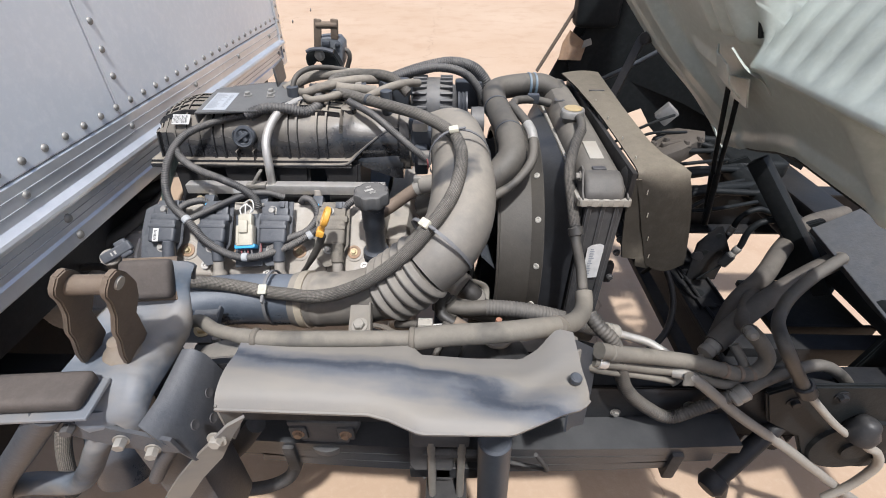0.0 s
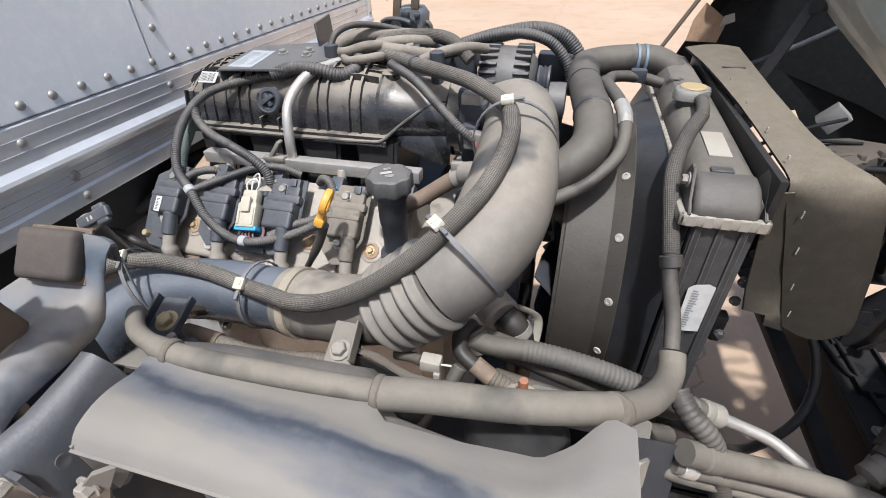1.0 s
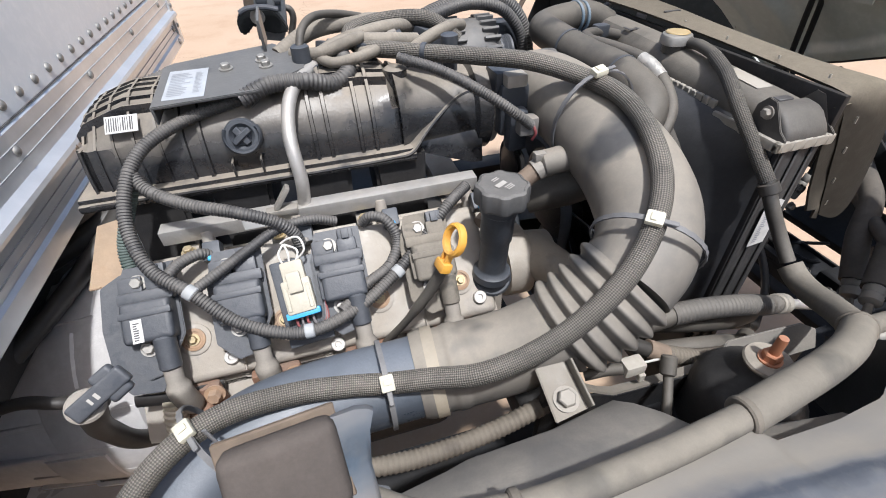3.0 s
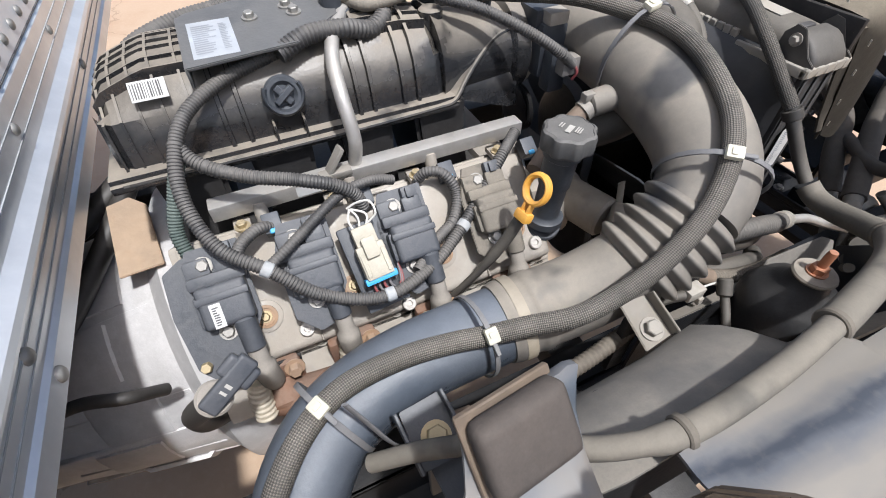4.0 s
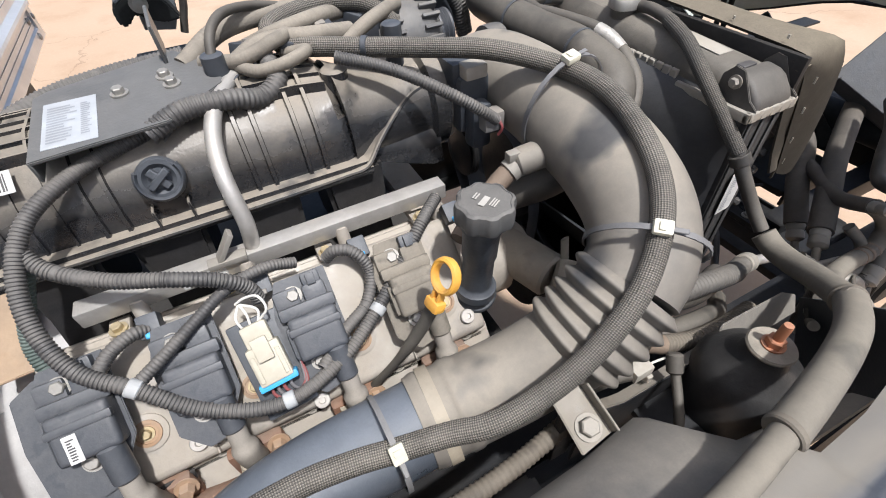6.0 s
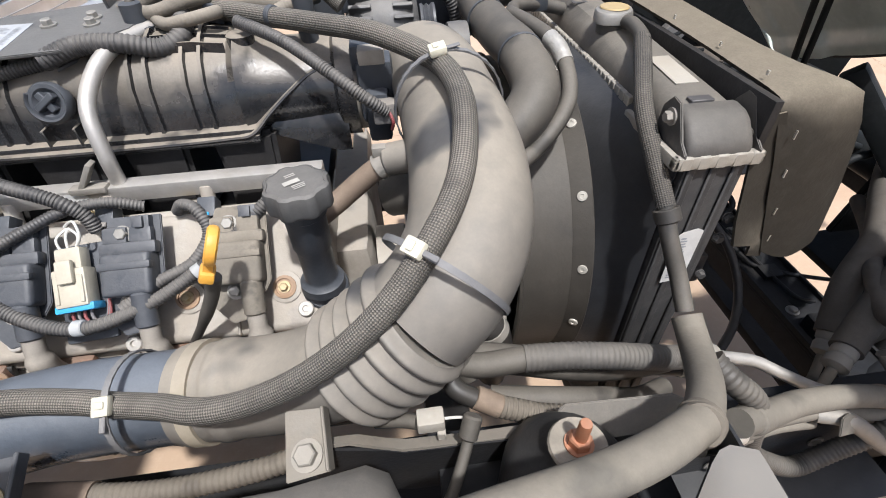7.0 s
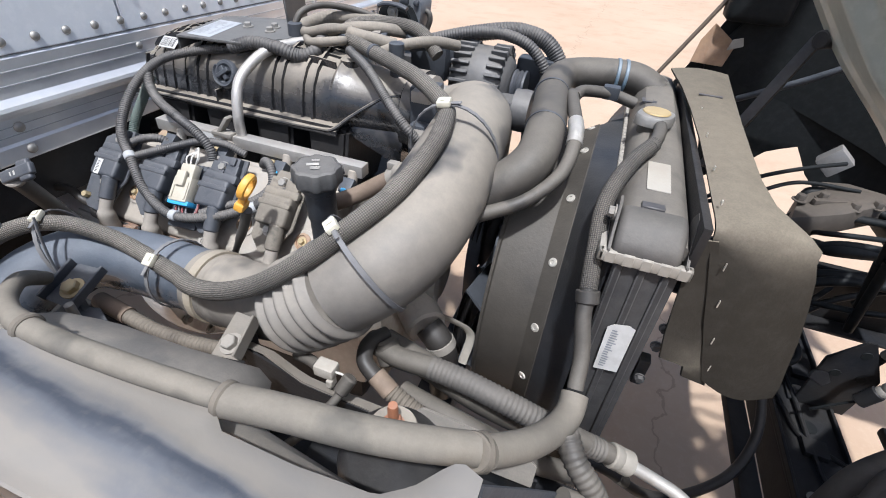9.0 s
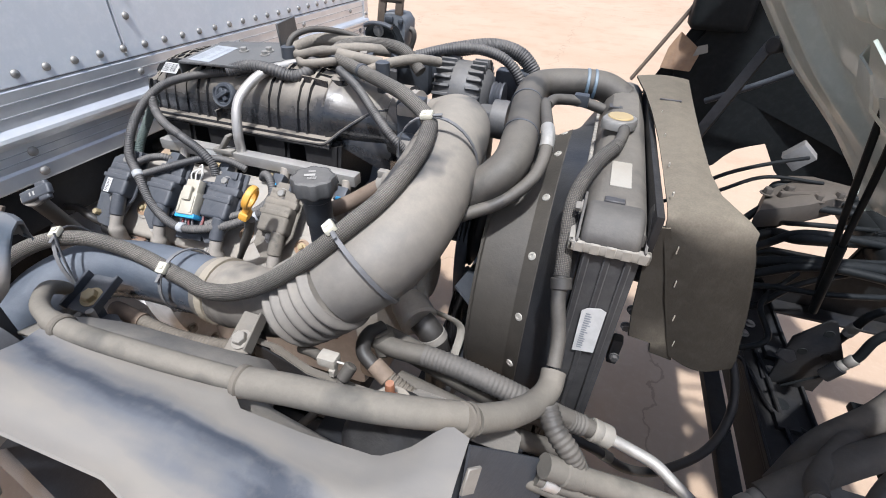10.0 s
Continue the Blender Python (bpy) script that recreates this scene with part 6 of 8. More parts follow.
    part("hose", tube(q, (0.018, 0.014)[i], 16, 0.008), "hose", thing("lower_hose", q[2], "black rubber hose below the radiator", "hose", "hoses below the radiator"))
th = thing("thermostat_hose", (0.07, 0.66, 0.7), "short rubber hose with a worm clamp on the water pump", "hose")
part("hose", tube([(0.045, 0.668, 0.738), (0.068, 0.66, 0.72), (0.078, 0.66, 0.68), (0.075, 0.67, 0.60)], 0.021, 20, 0.008), "hose_black", th)
part("clamp", rod((0.066, 0.661, 0.722), (0.073, 0.660, 0.71), 0.0225, 24, 0.001), "steel_dusty", th)
wb = thing("wire_bracket", (0.06, 0.69, 0.7), "bent bare steel strap on the water pump", "bracket")
part("strap", tube([(0.03, 0.71, 0.80), (0.033, 0.70, 0.745), (0.04, 0.702, 0.735), (0.09, 0.725, 0.695), (0.098, 0.726, 0.68), (0.096, 0.70, 0.64)], 0.006, 8, 0.004, squash=(0.35, 1.2)), "crimp", wb)
pw = thing("ground_plug", (-0.025, 0.51, 0.785), "off-white plug on a black wire beside the guard", "wiring plug")
part("housing", box((-0.036, 0.503, 0.780), (-0.010, 0.521, 0.797), 0.003), "plug_grey", pw)
part("pin", tube([(-0.075, 0.525, 0.775), (-0.05, 0.518, 0.784), (-0.035, 0.512, 0.788)], 0.007, 12, 0.004), "hose", pw)
part("wire", tube([(0.012, 0.500, 0.797), (0.008, 0.488, 0.785), (-0.002, 0.470, 0.771), (-0.014, 0.452, 0.756), (-0.04, 0.43, 0.73)], 0.0055, 12, 0.004), "hose", pw)
part("boot", rod((0.016, 0.504, 0.803), (0.008, 0.490, 0.787), 0.009, 14, 0.002), "hose", pw)
part("core_wire", tube([(-0.012, 0.512, 0.788), (0.0, 0.509, 0.793), (0.014, 0.504, 0.799)], 0.0014, 8, 0.004), "wire_white", pw)
part("foot", box((-0.018, 0.500, 0.770), (-0.010, 0.512, 0.782), 0.001, 1), "plug_grey", pw)

# engine mount with its bolt, support brackets
em = thing("engine_mount", (0.092, 0.455, 0.7), "black rubber mount with a steel washer and copper bolt", "mount")
part("dome", lathe([(0.06, -0.13), (0.058, -0.05), (0.046, -0.03), (0.026, -0.016), (0.021, 0.0)], Matrix.Translation((0.092, 0.455, 0.822)), 32), "frame_dusty", em)
part("washer", lathe([(0.0235, 0), (0.0245, 0.003), (0.023, 0.0055), (0.01, 0.006), (0, 0.006)], Matrix.Translation((0.092, 0.455, 0.822)), 32), "rubber_dusty", em)
part("bolt", hex_bolt(0.0095, 0.009, Matrix.Translation((0.092, 0.455, 0.828)), 1.25), "copper", em)
part("thread", lathe([(0.0052, 0), (0.0052, 0.02), (0.0045, 0.024), (0, 0.024)], Matrix.Translation((0.092, 0.455, 0.838)), 14), "copper", em)
rec = box((-0.02, 0.42, 0.70), (0.21, 0.51, 0.712), 0.003)
part("tray", rec, "frame", em)
tri_b = thing("duct_bracket", (-0.126, 0.5, 0.79), "bare folded steel bracket under the air duct", "bracket")
part("plate", slab([(-0.019, -0.016), (0.019, -0.014), (0.021, 0.012), (0.018, 0.036), (-0.016, 0.04)], 0.003, frame_of((-0.127, 0.482, 0.812), (1, 0.05, 0.1), (-0.1, 0.80, 0.35)), 0.001), "bracket_tan", tri_b)
part("lip", box((0.018, -0.014, 0), (0.021, 0.036, 0.018), 0.001, 1, frame_of((-0.127, 0.482, 0.812), (1, 0.05, 0.1), (-0.1, 0.80, 0.35))), "bracket_tan", tri_b)
part("leg", box((-0.14, 0.50, 0.70), (-0.115, 0.51, 0.81), 0.002), "black_steel", tri_b)
part("bolt", hex_bolt(0.0095, 0.008, frame_of((-0.127, 0.482, 0.8155), (1, 0, 0.1), (-0.1, 0.86, 0.3)), 1.4), "steel_dusty", tri_b)
bb = thing("pipe_bracket", (-0.386, 0.482, 0.75), "black folded steel bracket with a bolt under the blue pipe", "bracket")
bmx = frame_of((-0.386, 0.483, 0.800), (1, 0.1, 0.0), (-0.1, 0.9, 0.30))
part("plate", slab([(-0.026, -0.022), (0.022, -0.026), (0.022, 0.036), (-0.022, 0.036)], 0.003, bmx, 0.001), "bracket_side", bb)
part("lip", box((-0.029, -0.024, 0), (-0.025, 0.036, 0.014), 0.001, 1, bmx), "bracket_side", bb)
part("lip", box((0.021, -0.026, 0), (0.025, 0.036, 0.014), 0.001, 1, bmx), "bracket_side", bb)
part("leg", box((-0.40, 0.47, 0.66), (-0.365, 0.48, 0.80), 0.003), "bracket_side", bb)
part("foot", slab([(-0.03, -0.05), (0.05, -0.045), (0.055, 0.0), (0.02, 0.02), (-0.03, 0.01)], 0.004, frame_of((-0.37, 0.462, 0.775), (1, 0.1, 0.0), (-0.1, 0.9, 0.1)), 0.001), "bracket_side", bb)
part("bolt", hex_bolt(0.0105, 0.009, bmx @ Matrix.Translation((0, 0, 0.003)), 1.45), "brass_bolt", bb)
st = hex_bolt(0.008, 0.008, Matrix.Translation((-0.352, 0.455, 0.775)))
merge(st, lathe([(0.0055, 0), (0.0055, 0.03), (0, 0.032)], Matrix.Translation((-0.352, 0.455, 0.782)), 12))
part("stud", st, "steel_dusty", bb)
hp = thing("heat_pipe", (-0.2, 0.47, 0.74), "tan corrugated pipe under the air duct", "pipe")
part("pipe", tube([(-0.35, 0.503, 0.755), (-0.28, 0.498, 0.752), (-0.2, 0.50, 0.758), (-0.12, 0.508, 0.772)], 0.0100, 16, ridge=0.05, pitch=0.006), "tan_dark", hp)
part("cuff", tube([(-0.40, 0.51, 0.752), (-0.36, 0.504, 0.756), (-0.335, 0.502, 0.755)], 0.0120, 16, 0.006), "hose_brown", hp)

# inner guard plate between duct and foam line
ig = thing("inner_guard", (-0.18, 0.44, 0.8), "dusty grey metal guard plate beside the engine", "guard plate")
part("plate", sheet([[(-0.33, 0.372, 0.862), (-0.33, 0.40, 0.856), (-0.315, 0.432, 0.836), (-0.31, 0.448, 0.79)], [(-0.28, 0.366, 0.876), (-0.28, 0.396, 0.868), (-0.265, 0.438, 0.840), (-0.26, 0.452, 0.80)], [(-0.24, 0.366, 0.88), (-0.24, 0.394, 0.872), (-0.24, 0.444, 0.836), (-0.24, 0.460, 0.80)], [(-0.15, 0.370, 0.874), (-0.15, 0.394, 0.868), (-0.15, 0.446, 0.838), (-0.15, 0.464, 0.80)], [(-0.085, 0.374, 0.868), (-0.08, 0.394, 0.862), (-0.08, 0.446, 0.842), (-0.08, 0.470, 0.81)], [(-0.062, 0.374, 0.866), (-0.06, 0.392, 0.858), (-0.06, 0.43, 0.842), (-0.062, 0.465, 0.80)], [(-0.02, 0.376, 0.862), (-0.02, 0.392, 0.85), (-0.025, 0.405, 0.83), (-0.04, 0.415, 0.79)], [(0.10, 0.372, 0.846), (0.10, 0.385, 0.835), (0.10, 0.395, 0.81), (0.10, 0.40, 0.77)]], 0.003), "guard_inner", ig)
for x, y, z in ((-0.235, 0.442, 0.8335), (-0.10, 0.437, 0.8425)):
    part("hole", lathe([(0.006, 0), (0.0055, 0.001), (0, 0.0012)], Matrix.Translation((x, y, z)) @ Matrix.Rotation(radians(-35), 4, "X"), 14), "ink", ig)
channel_thing = thing("side_channel", (0.0, 0.49, 0.66), "dark folded side channel with a dusty steel flange beside the engine", "channel")
part("flange", sheet([[(-0.125, 0.490, 0.812), (-0.122, 0.500, 0.806)], [(-0.095, 0.494, 0.803), (-0.09, 0.505, 0.795)], [(-0.07, 0.497, 0.780), (-0.066, 0.509, 0.772)], [(-0.05, 0.498, 0.767), (-0.048, 0.510, 0.762)], [(0.02, 0.499, 0.760), (0.02, 0.511, 0.756)], [(0.09, 0.499, 0.757), (0.09, 0.512, 0.754)]], 0.003), "bracket_tan", channel_thing, "dusty steel flange")
part("web", sheet([[(-0.12, 0.492, 0.806), (-0.12, 0.494, 0.70)], [(-0.07, 0.4985, 0.776), (-0.07, 0.500, 0.68)], [(-0.05, 0.4995, 0.763), (-0.05, 0.501, 0.67)], [(0.10, 0.4999, 0.754), (0.10, 0.502, 0.66)], [(0.24, 0.500, 0.750), (0.24, 0.502, 0.65)]], 0.003), "frame", channel_thing)
part("step_plate", slab([(0.088, 0.0), (0.098, 0.034), (0.104, 0.038), (0.21, 0.034), (0.235, 0.02), (0.235, -0.006), (0.09, -0.006)], 0.003, frame_of((0, 0.492, 0.757), (1, 0, 0), (0, 0.45, 0.89)), 0.001), "guard_inner", channel_thing, "dusty grey notched plate")
# added black sheet: stands in for the shaded gap below the guard plate
part("liner", sheet([[(x, 0.373, 0.856 - (0.01 if x < -0.3 else 0) - 0.13 * max(0, x)), (x, 0.362, 0.80), (x, 0.365, 0.735)] for x in (-0.33, -0.27, -0.2, -0.12, -0.04, 0.05, 0.13)], 0.003), "frame", ig, "black sheet standing in for the dark gap under the guard plate")

# ---------------------------------------------------------------- splash guard over the wheel
guard = thing("splash_guard", (0, 0.32, 0.8), "faded grey plastic splash guard over the wheel", "splash guard")
BACK = [(-0.25, 0.362, 0.903), (-0.06, 0.375, 0.886), (-0.032, 0.379, 0.884), (-0.02, 0.367, 0.878), (0.05, 0.369, 0.868), (0.115, 0.377, 0.858), (0.14, 0.392, 0.864), (0.163, 0.415, 0.875), (0.172, 0.419, 0.877), (0.19, 0.412, 0.878)]
FRONT = [(-0.25, 0.274, 0.902), (-0.075, 0.277, 0.896), (-0.05, 0.271, 0.895), (-0.014, 0.256, 0.893), (0.09, 0.258, 0.89), (0.124, 0.273, 0.889), (0.152, 0.286, 0.888), (0.178, 0.296, 0.884), (0.19, 0.309, 0.880)]
G = []
for k in range(56):
    x = -0.25 + 0.44 * k / 55
    (by, bz), (fy, fz) = table(x, BACK), table(x, FRONT)
    flat = 1 - 0.7 * step(x, 0.08, 0.17)
    row = []
    for j in range(17):
        v = j / 16
        z = bz + (fz - bz) * v + 0.010 * flat * math.sin(math.pi * v) + 0.006 * flat * step(v, 0.25, 0.0) * (1 - v) - 0.007 * step(v, 0.90, 1.0)
        z += 0.0025 * math.sin(9 * x + 5 * v) - 0.006 * step(v, 0.35, 0.55) * (1 - step(v, 0.55, 0.8)) * step(x, 0.0, 0.1) * flat
        row.append((x, by + (fy - by) * v, z))
    G.append(row)
part("top", sheet(G, 0.003), "guard", guard)
part("front_lip", sheet([[r[16] for r in G], [(r[16][0], r[16][1] + 0.001, r[16][2] - 0.004) for r in G], [(r[16][0], r[16][1] + 0.006, r[16][2] - 0.007) for r in G]], 0.0025), "guard", guard)
part("end_flange", sheet([[(-0.250, 0.274, 0.899), (-0.249, 0.29, 0.90), (-0.247, 0.322, 0.905)], [(-0.251, 0.276, 0.86), (-0.247, 0.292, 0.862), (-0.244, 0.312, 0.875)], [(-0.252, 0.281, 0.82), (-0.248, 0.289, 0.826), (-0.243, 0.30, 0.845)]], 0.003), "guard", guard)
part("tip_panel", sheet([[(0.192, 0.414, 0.868), (0.194, 0.375, 0.80), (0.196, 0.36, 0.72)], [(0.228, 0.452, 0.815), (0.225, 0.415, 0.75), (0.222, 0.40, 0.67)], [(0.275, 0.50, 0.745), (0.27, 0.47, 0.68), (0.265, 0.45, 0.60)]], 0.003), "black_plastic", guard, "dark panel under the guard tip")
part("tip_clip", box((-0.008, -0.014, 0), (0.008, 0.014, 0.004), 0.001, 1, frame_of((0.197, 0.396, 0.845), (0.6, 0.6, -0.4), (0.1, 0.5, 0.85))), "steel_dusty", guard)
part("clip", rod((0.174, 0.327, 0.886), (0.1745, 0.3265, 0.896), 0.0075, 14, 0.002), "black_plastic", guard)

# ---------------------------------------------------------------- cab rear mount, near side
arch = thing("cab_mount", (-0.36, 0.3, 0.6), "faded blue-black cab mount arch with a hinge fork and rubber pads", "cab mount")
# rows from behind the pad to the front tongue: y, z, left edge, right edge
spine = [(0.426, 0.962, -0.394, -0.345), (0.4255, 0.975, -0.394, -0.34), (0.422, 0.99, -0.396, -0.332), (0.417, 0.993, -0.396, -0.332), (0.411, 0.986, -0.397, -0.336), (0.402, 0.972, -0.4, -0.339), (0.392, 0.957, -0.404, -0.338), (0.384, 0.948, -0.412, -0.338),
         (0.37, 0.941, -0.422, -0.339), (0.345, 0.936, -0.425, -0.343), (0.315, 0.932, -0.425, -0.346), (0.292, 0.929, -0.43, -0.348), (0.276, 0.921, -0.45, -0.349), (0.266, 0.912, -0.475, -0.35), (0.259, 0.903, -0.48, -0.359), (0.255, 0.893, -0.48, -0.366)]
S = []
for i, (y, z, x0, x1) in enumerate(spine):
    low = step(i, 3, 8)
    row = [(x0 + (x1 - x0) * u, y, z + 0.004 * math.sin(5 * u + i)) for u in (0, 0.2, 0.4, 0.6, 0.8, 1.0)]
    for dx, dz in ((0.010, -0.003), (0.017, -0.011), (0.020, -0.022), (0.018, -0.034)):
        row.append((x1 + dx, y + 0.004 * (1 - low), z + dz * (0.35 + 0.65 * low)))
    S.append(row)
part("top_plate", sheet(S, 0.004), "bracket_blue", arch, "", 70)
part("tongue", sheet([[(-0.41, 0.262, 0.907), (-0.392, 0.258, 0.905), (-0.370, 0.259, 0.906), (-0.355, 0.266, 0.90)], [(-0.404, 0.254, 0.896), (-0.388, 0.249, 0.890), (-0.369, 0.251, 0.893), (-0.353, 0.26, 0.892)], [(-0.40, 0.254, 0.885), (-0.386, 0.250, 0.880), (-0.368, 0.253, 0.883), (-0.352, 0.262, 0.883)]], 0.004), "bracket_blue", arch, "", 70)
# bracket_side against the top's bracket_blue: the +x side's shade put into colour
part("side_plate", sheet([[(-0.322, 0.352, 0.905), (-0.326, 0.335, 0.897), (-0.328, 0.29, 0.888), (-0.332, 0.256, 0.886)],
                          [(-0.308, 0.352, 0.906), (-0.311, 0.335, 0.90), (-0.313, 0.287, 0.886), (-0.318, 0.25, 0.88)],
                          [(-0.297, 0.355, 0.892), (-0.298, 0.335, 0.886), (-0.302, 0.285, 0.868), (-0.309, 0.249, 0.862)],
                          [(-0.291, 0.362, 0.855), (-0.289, 0.342, 0.845), (-0.292, 0.288, 0.826), (-0.30, 0.255, 0.83)],
                          [(-0.288, 0.374, 0.80), (-0.284, 0.355, 0.79), (-0.287, 0.30, 0.77), (-0.297, 0.262, 0.80)]], 0.004), "bracket_side", arch, "smooth side plate with its shade put into a darker steel", 70)
part("front_plate", sheet([[(-0.43, 0.262, 0.912), (-0.40, 0.256, 0.898), (-0.36, 0.252, 0.884), (-0.30, 0.25, 0.865)], [(-0.428, 0.252, 0.878), (-0.40, 0.25, 0.868), (-0.36, 0.249, 0.852), (-0.296, 0.251, 0.838)]], 0.005), "bracket_side", arch, "dark front plate with bolts")
part("post", box((-0.42, 0.30, 0.5), (-0.34, 0.38, 0.9), 0.01), "bracket_side", arch)
for x, y, z in ((-0.2865, 0.318, 0.862), (-0.283, 0.302, 0.832), (-0.286, 0.276, 0.858)):
    part("hole", lathe([(0.0065, 0), (0.0062, 0.0015), (0.003, 0.001), (0, 0.0005)], along((x, y, z), (x + 0.1, y, z + 0.03)), 14), "ink", arch)


def ear(x, w):
    """A leaning fork ear: outline along y and up its slope."""
    o = [(0.286, 0.126), (0.293, 0.137), (0.305, 0.138), (0.319, 0.123), (0.334, 0.096), (0.336, 0.074), (0.329, 0.054), (0.345, 0.0), (0.333, -0.012), (0.305, -0.012), (0.299, 0.010), (0.297, 0.038), (0.292, 0.057), (0.295, 0.080), (0.291, 0.104), (0.285, 0.118)]
    return slab(o, w, frame_of((x, 0, 0.945), (0, 1, 0), (0.042, 0, 0.125)), 0.0015)


for x in (-0.404, -0.354):
    part("fork", ear(x, 0.007), "bracket_brown", arch, "brown-black steel fork")
part("pin", rod((-0.366, 0.306, 1.052), (-0.314, 0.306, 1.054), 0.0105, 20, 0.002), "bracket_brown", arch)
part("pin_head", lathe([(0.0075, 0), (0.007, 0.0025), (0.004, 0.002), (0, 0.0005)], along((-0.3085, 0.304, 1.058), (0, 0.304, 0.95)), 16), "crimp", arch)
part("fork_base", lathe([(0.026, -0.004), (0.022, 0.004), (0.015, 0.012), (0.012, 0.02), (0, 0.021)], Matrix.Translation((-0.368, 0.325, 0.931)), 22), "rust_dull", arch, "rust-stained weld boss")


def pad(m, w=0.027, d=0.026, h=0.02):
    b = box((-w, -d, 0), (w, d, h), min(w, d, h) * 0.42, 3)
    b.transform(m)
    return b


p1 = frame_of((-0.364, 0.406, 0.9745), (1, 0.12, -0.02), (0.0, 0.62, 0.78))
part("pad", pad(p1, 0.031, 0.025, 0.020), "rubber_pad", arch, "worn rubber buffer")
part("pad_plate", box((-0.034, -0.028, -0.003), (0.0325, 0.028, 0.002), 0.001, 1, p1), "bracket_brown", arch, "rusty backing plate")
p2 = frame_of((-0.423, 0.262, 0.928), (1, 0.05, 0.03), (-0.05, 1, 0.06))
part("pad", pad(p2, 0.055, 0.021, 0.02), "rubber_pad", arch, "worn rubber buffer")
part("pad_plate", box((-0.062, -0.028, -0.005), (0.062, 0.022, 0.0), 0.001, 1, p2), "bracket_blue", arch)
for x, y, z, w in ((-0.356, 0.249, 0.866, "steel"), (-0.326, 0.249, 0.848, "steel_dusty"), (-0.405, 0.251, 0.89, "ink")):
    part("bolt", hex_bolt(0.007, 0.010, along((x, y + 0.002, z), (x + 0.02, y - 0.1, z)), 1.3), w, arch)
for i, (q, r, mat) in enumerate((([(-0.413, 0.25, 0.919), (-0.44, 0.25, 0.89), (-0.477, 0.25, 0.849), (-0.566, 0.25, 0.751), (-0.60, 0.25, 0.70)], 0.016, "bracket_side"),
                                 ([(-0.66, 0.27, 0.68), (-0.613, 0.27, 0.699), (-0.555, 0.27, 0.717), (-0.49, 0.27, 0.722), (-0.455, 0.27, 0.76), (-0.42, 0.275, 0.815), (-0.39, 0.285, 0.85)], 0.015, "bracket_blue"),
                                 ([(-0.40, 0.29, 0.70), (-0.36, 0.285, 0.765), (-0.325, 0.285, 0.81), (-0.30, 0.285, 0.83)], 0.010, "bracket_side"))):
    part("tube", tube(q, r, 14, 0.01), mat, thing("support_tube", q[1], ("dark steel support tube below the cab mount", "faded blue-grey bent support tube below the cab mount", "dark thin steel tube below the cab mount")[i], "support tube", "tubes below the cab mount"))
gs = thing("guard_stay", (-0.3, 0.27, 0.75), "pale bent steel strap carrying the splash guard", "stay")
part("strap", sheet([[(-0.243, 0.272, 0.868), (-0.225, 0.282, 0.872)], [(-0.27, 0.268, 0.838), (-0.25, 0.278, 0.832)], [(-0.296, 0.268, 0.807), (-0.272, 0.277, 0.79)], [(-0.34, 0.268, 0.75), (-0.315, 0.277, 0.735)], [(-0.40, 0.268, 0.66), (-0.37, 0.277, 0.65)]], 0.004), "guard", gs)
part("bolt", hex_bolt(0.008, 0.008, along((-0.262, 0.27, 0.838), (-0.262, 0.1, 0.86))), "crimp", gs)
# far cab mount
far = thing("cab_mount", (-0.38, 1.55, 0.6), "black far-side cab mount arch with a hinge fork", "cab mount")
fb = loft([[(-0.46, 1.49, z), (-0.31, 1.49, z), (-0.31, 1.57, z), (-0.46, 1.57, z)] for z in (0.5, 0.88)])
part("post", fb, "black_steel_dusty", far)
part("saddle", slab([(-0.453, 0.990), (-0.441, 1.004), (-0.415, 1.007), (-0.371, 1.004), (-0.356, 0.982), (-0.343, 0.952), (-0.373, 0.949), (-0.401, 0.959), (-0.417, 0.973), (-0.428, 0.966), (-0.437, 0.954), (-0.452, 0.955), (-0.456, 0.973)], 0.045, frame_of((0, 1.535, 0), (1, 0, 0), (0, 0, 1)), 0.004), "cab_dark", far, "black curved saddle plate")
part("saddle_rim", tube([(-0.441, 1.470, 1.005), (-0.424, 1.470, 1.012), (-0.383, 1.470, 1.012), (-0.357, 1.470, 1.005)], 0.006, 10, 0.006, squash=(1.0, 1.8)), "bracket_side", far)
part("bolt", hex_bolt(0.011, 0.006, along((-0.406, 1.485, 0.991), (-0.406, 1.185, 0.991))), "steel", far)
part("casting", loft([[(-0.380 + (-0.038) * k, y, 0.975 + (0.056) * k), (-0.380 + (-0.006) * k, y, 0.975 + (0.060) * k), (-0.380 + (0.026) * k, y, 0.975 + (0.056) * k), (-0.380 + (0.040) * k, y, 0.975 + (0.038) * k), (-0.380 + (0.038) * k, y, 0.975 + (0.009) * k), (-0.380 + (0.033) * k, y, 0.975 + (-0.023) * k), (-0.380 + (0.016) * k, y, 0.975 + (-0.056) * k), (-0.380 + (-0.041) * k, y, 0.975 + (-0.046) * k)] for y, k in ((1.535, 0.94), (1.545, 1.0), (1.60, 1.0), (1.615, 0.9))]), "far_casting", far, "grey-blue worn casting", 50)
part("pad", box((-0.406, 1.525, 1.005), (-0.380, 1.545, 1.024), 0.006, 2), "black_plastic", far)
part("pad", box((-0.365, 1.525, 1.005), (-0.349, 1.545, 1.019), 0.006, 2), "black_plastic", far)
for a, b in (((-0.424, 1.540, 0.996), (-0.411, 1.540, 1.087)), ((-0.365, 1.540, 1.027), (-0.358, 1.540, 1.087))):
    part("fork", box((-0.007, -0.012, 0), (0.007, 0.012, (Vector(b) - Vector(a)).length), 0.005, 2, along(a, b)), "bracket_brown", far, "brown-black fork ear")
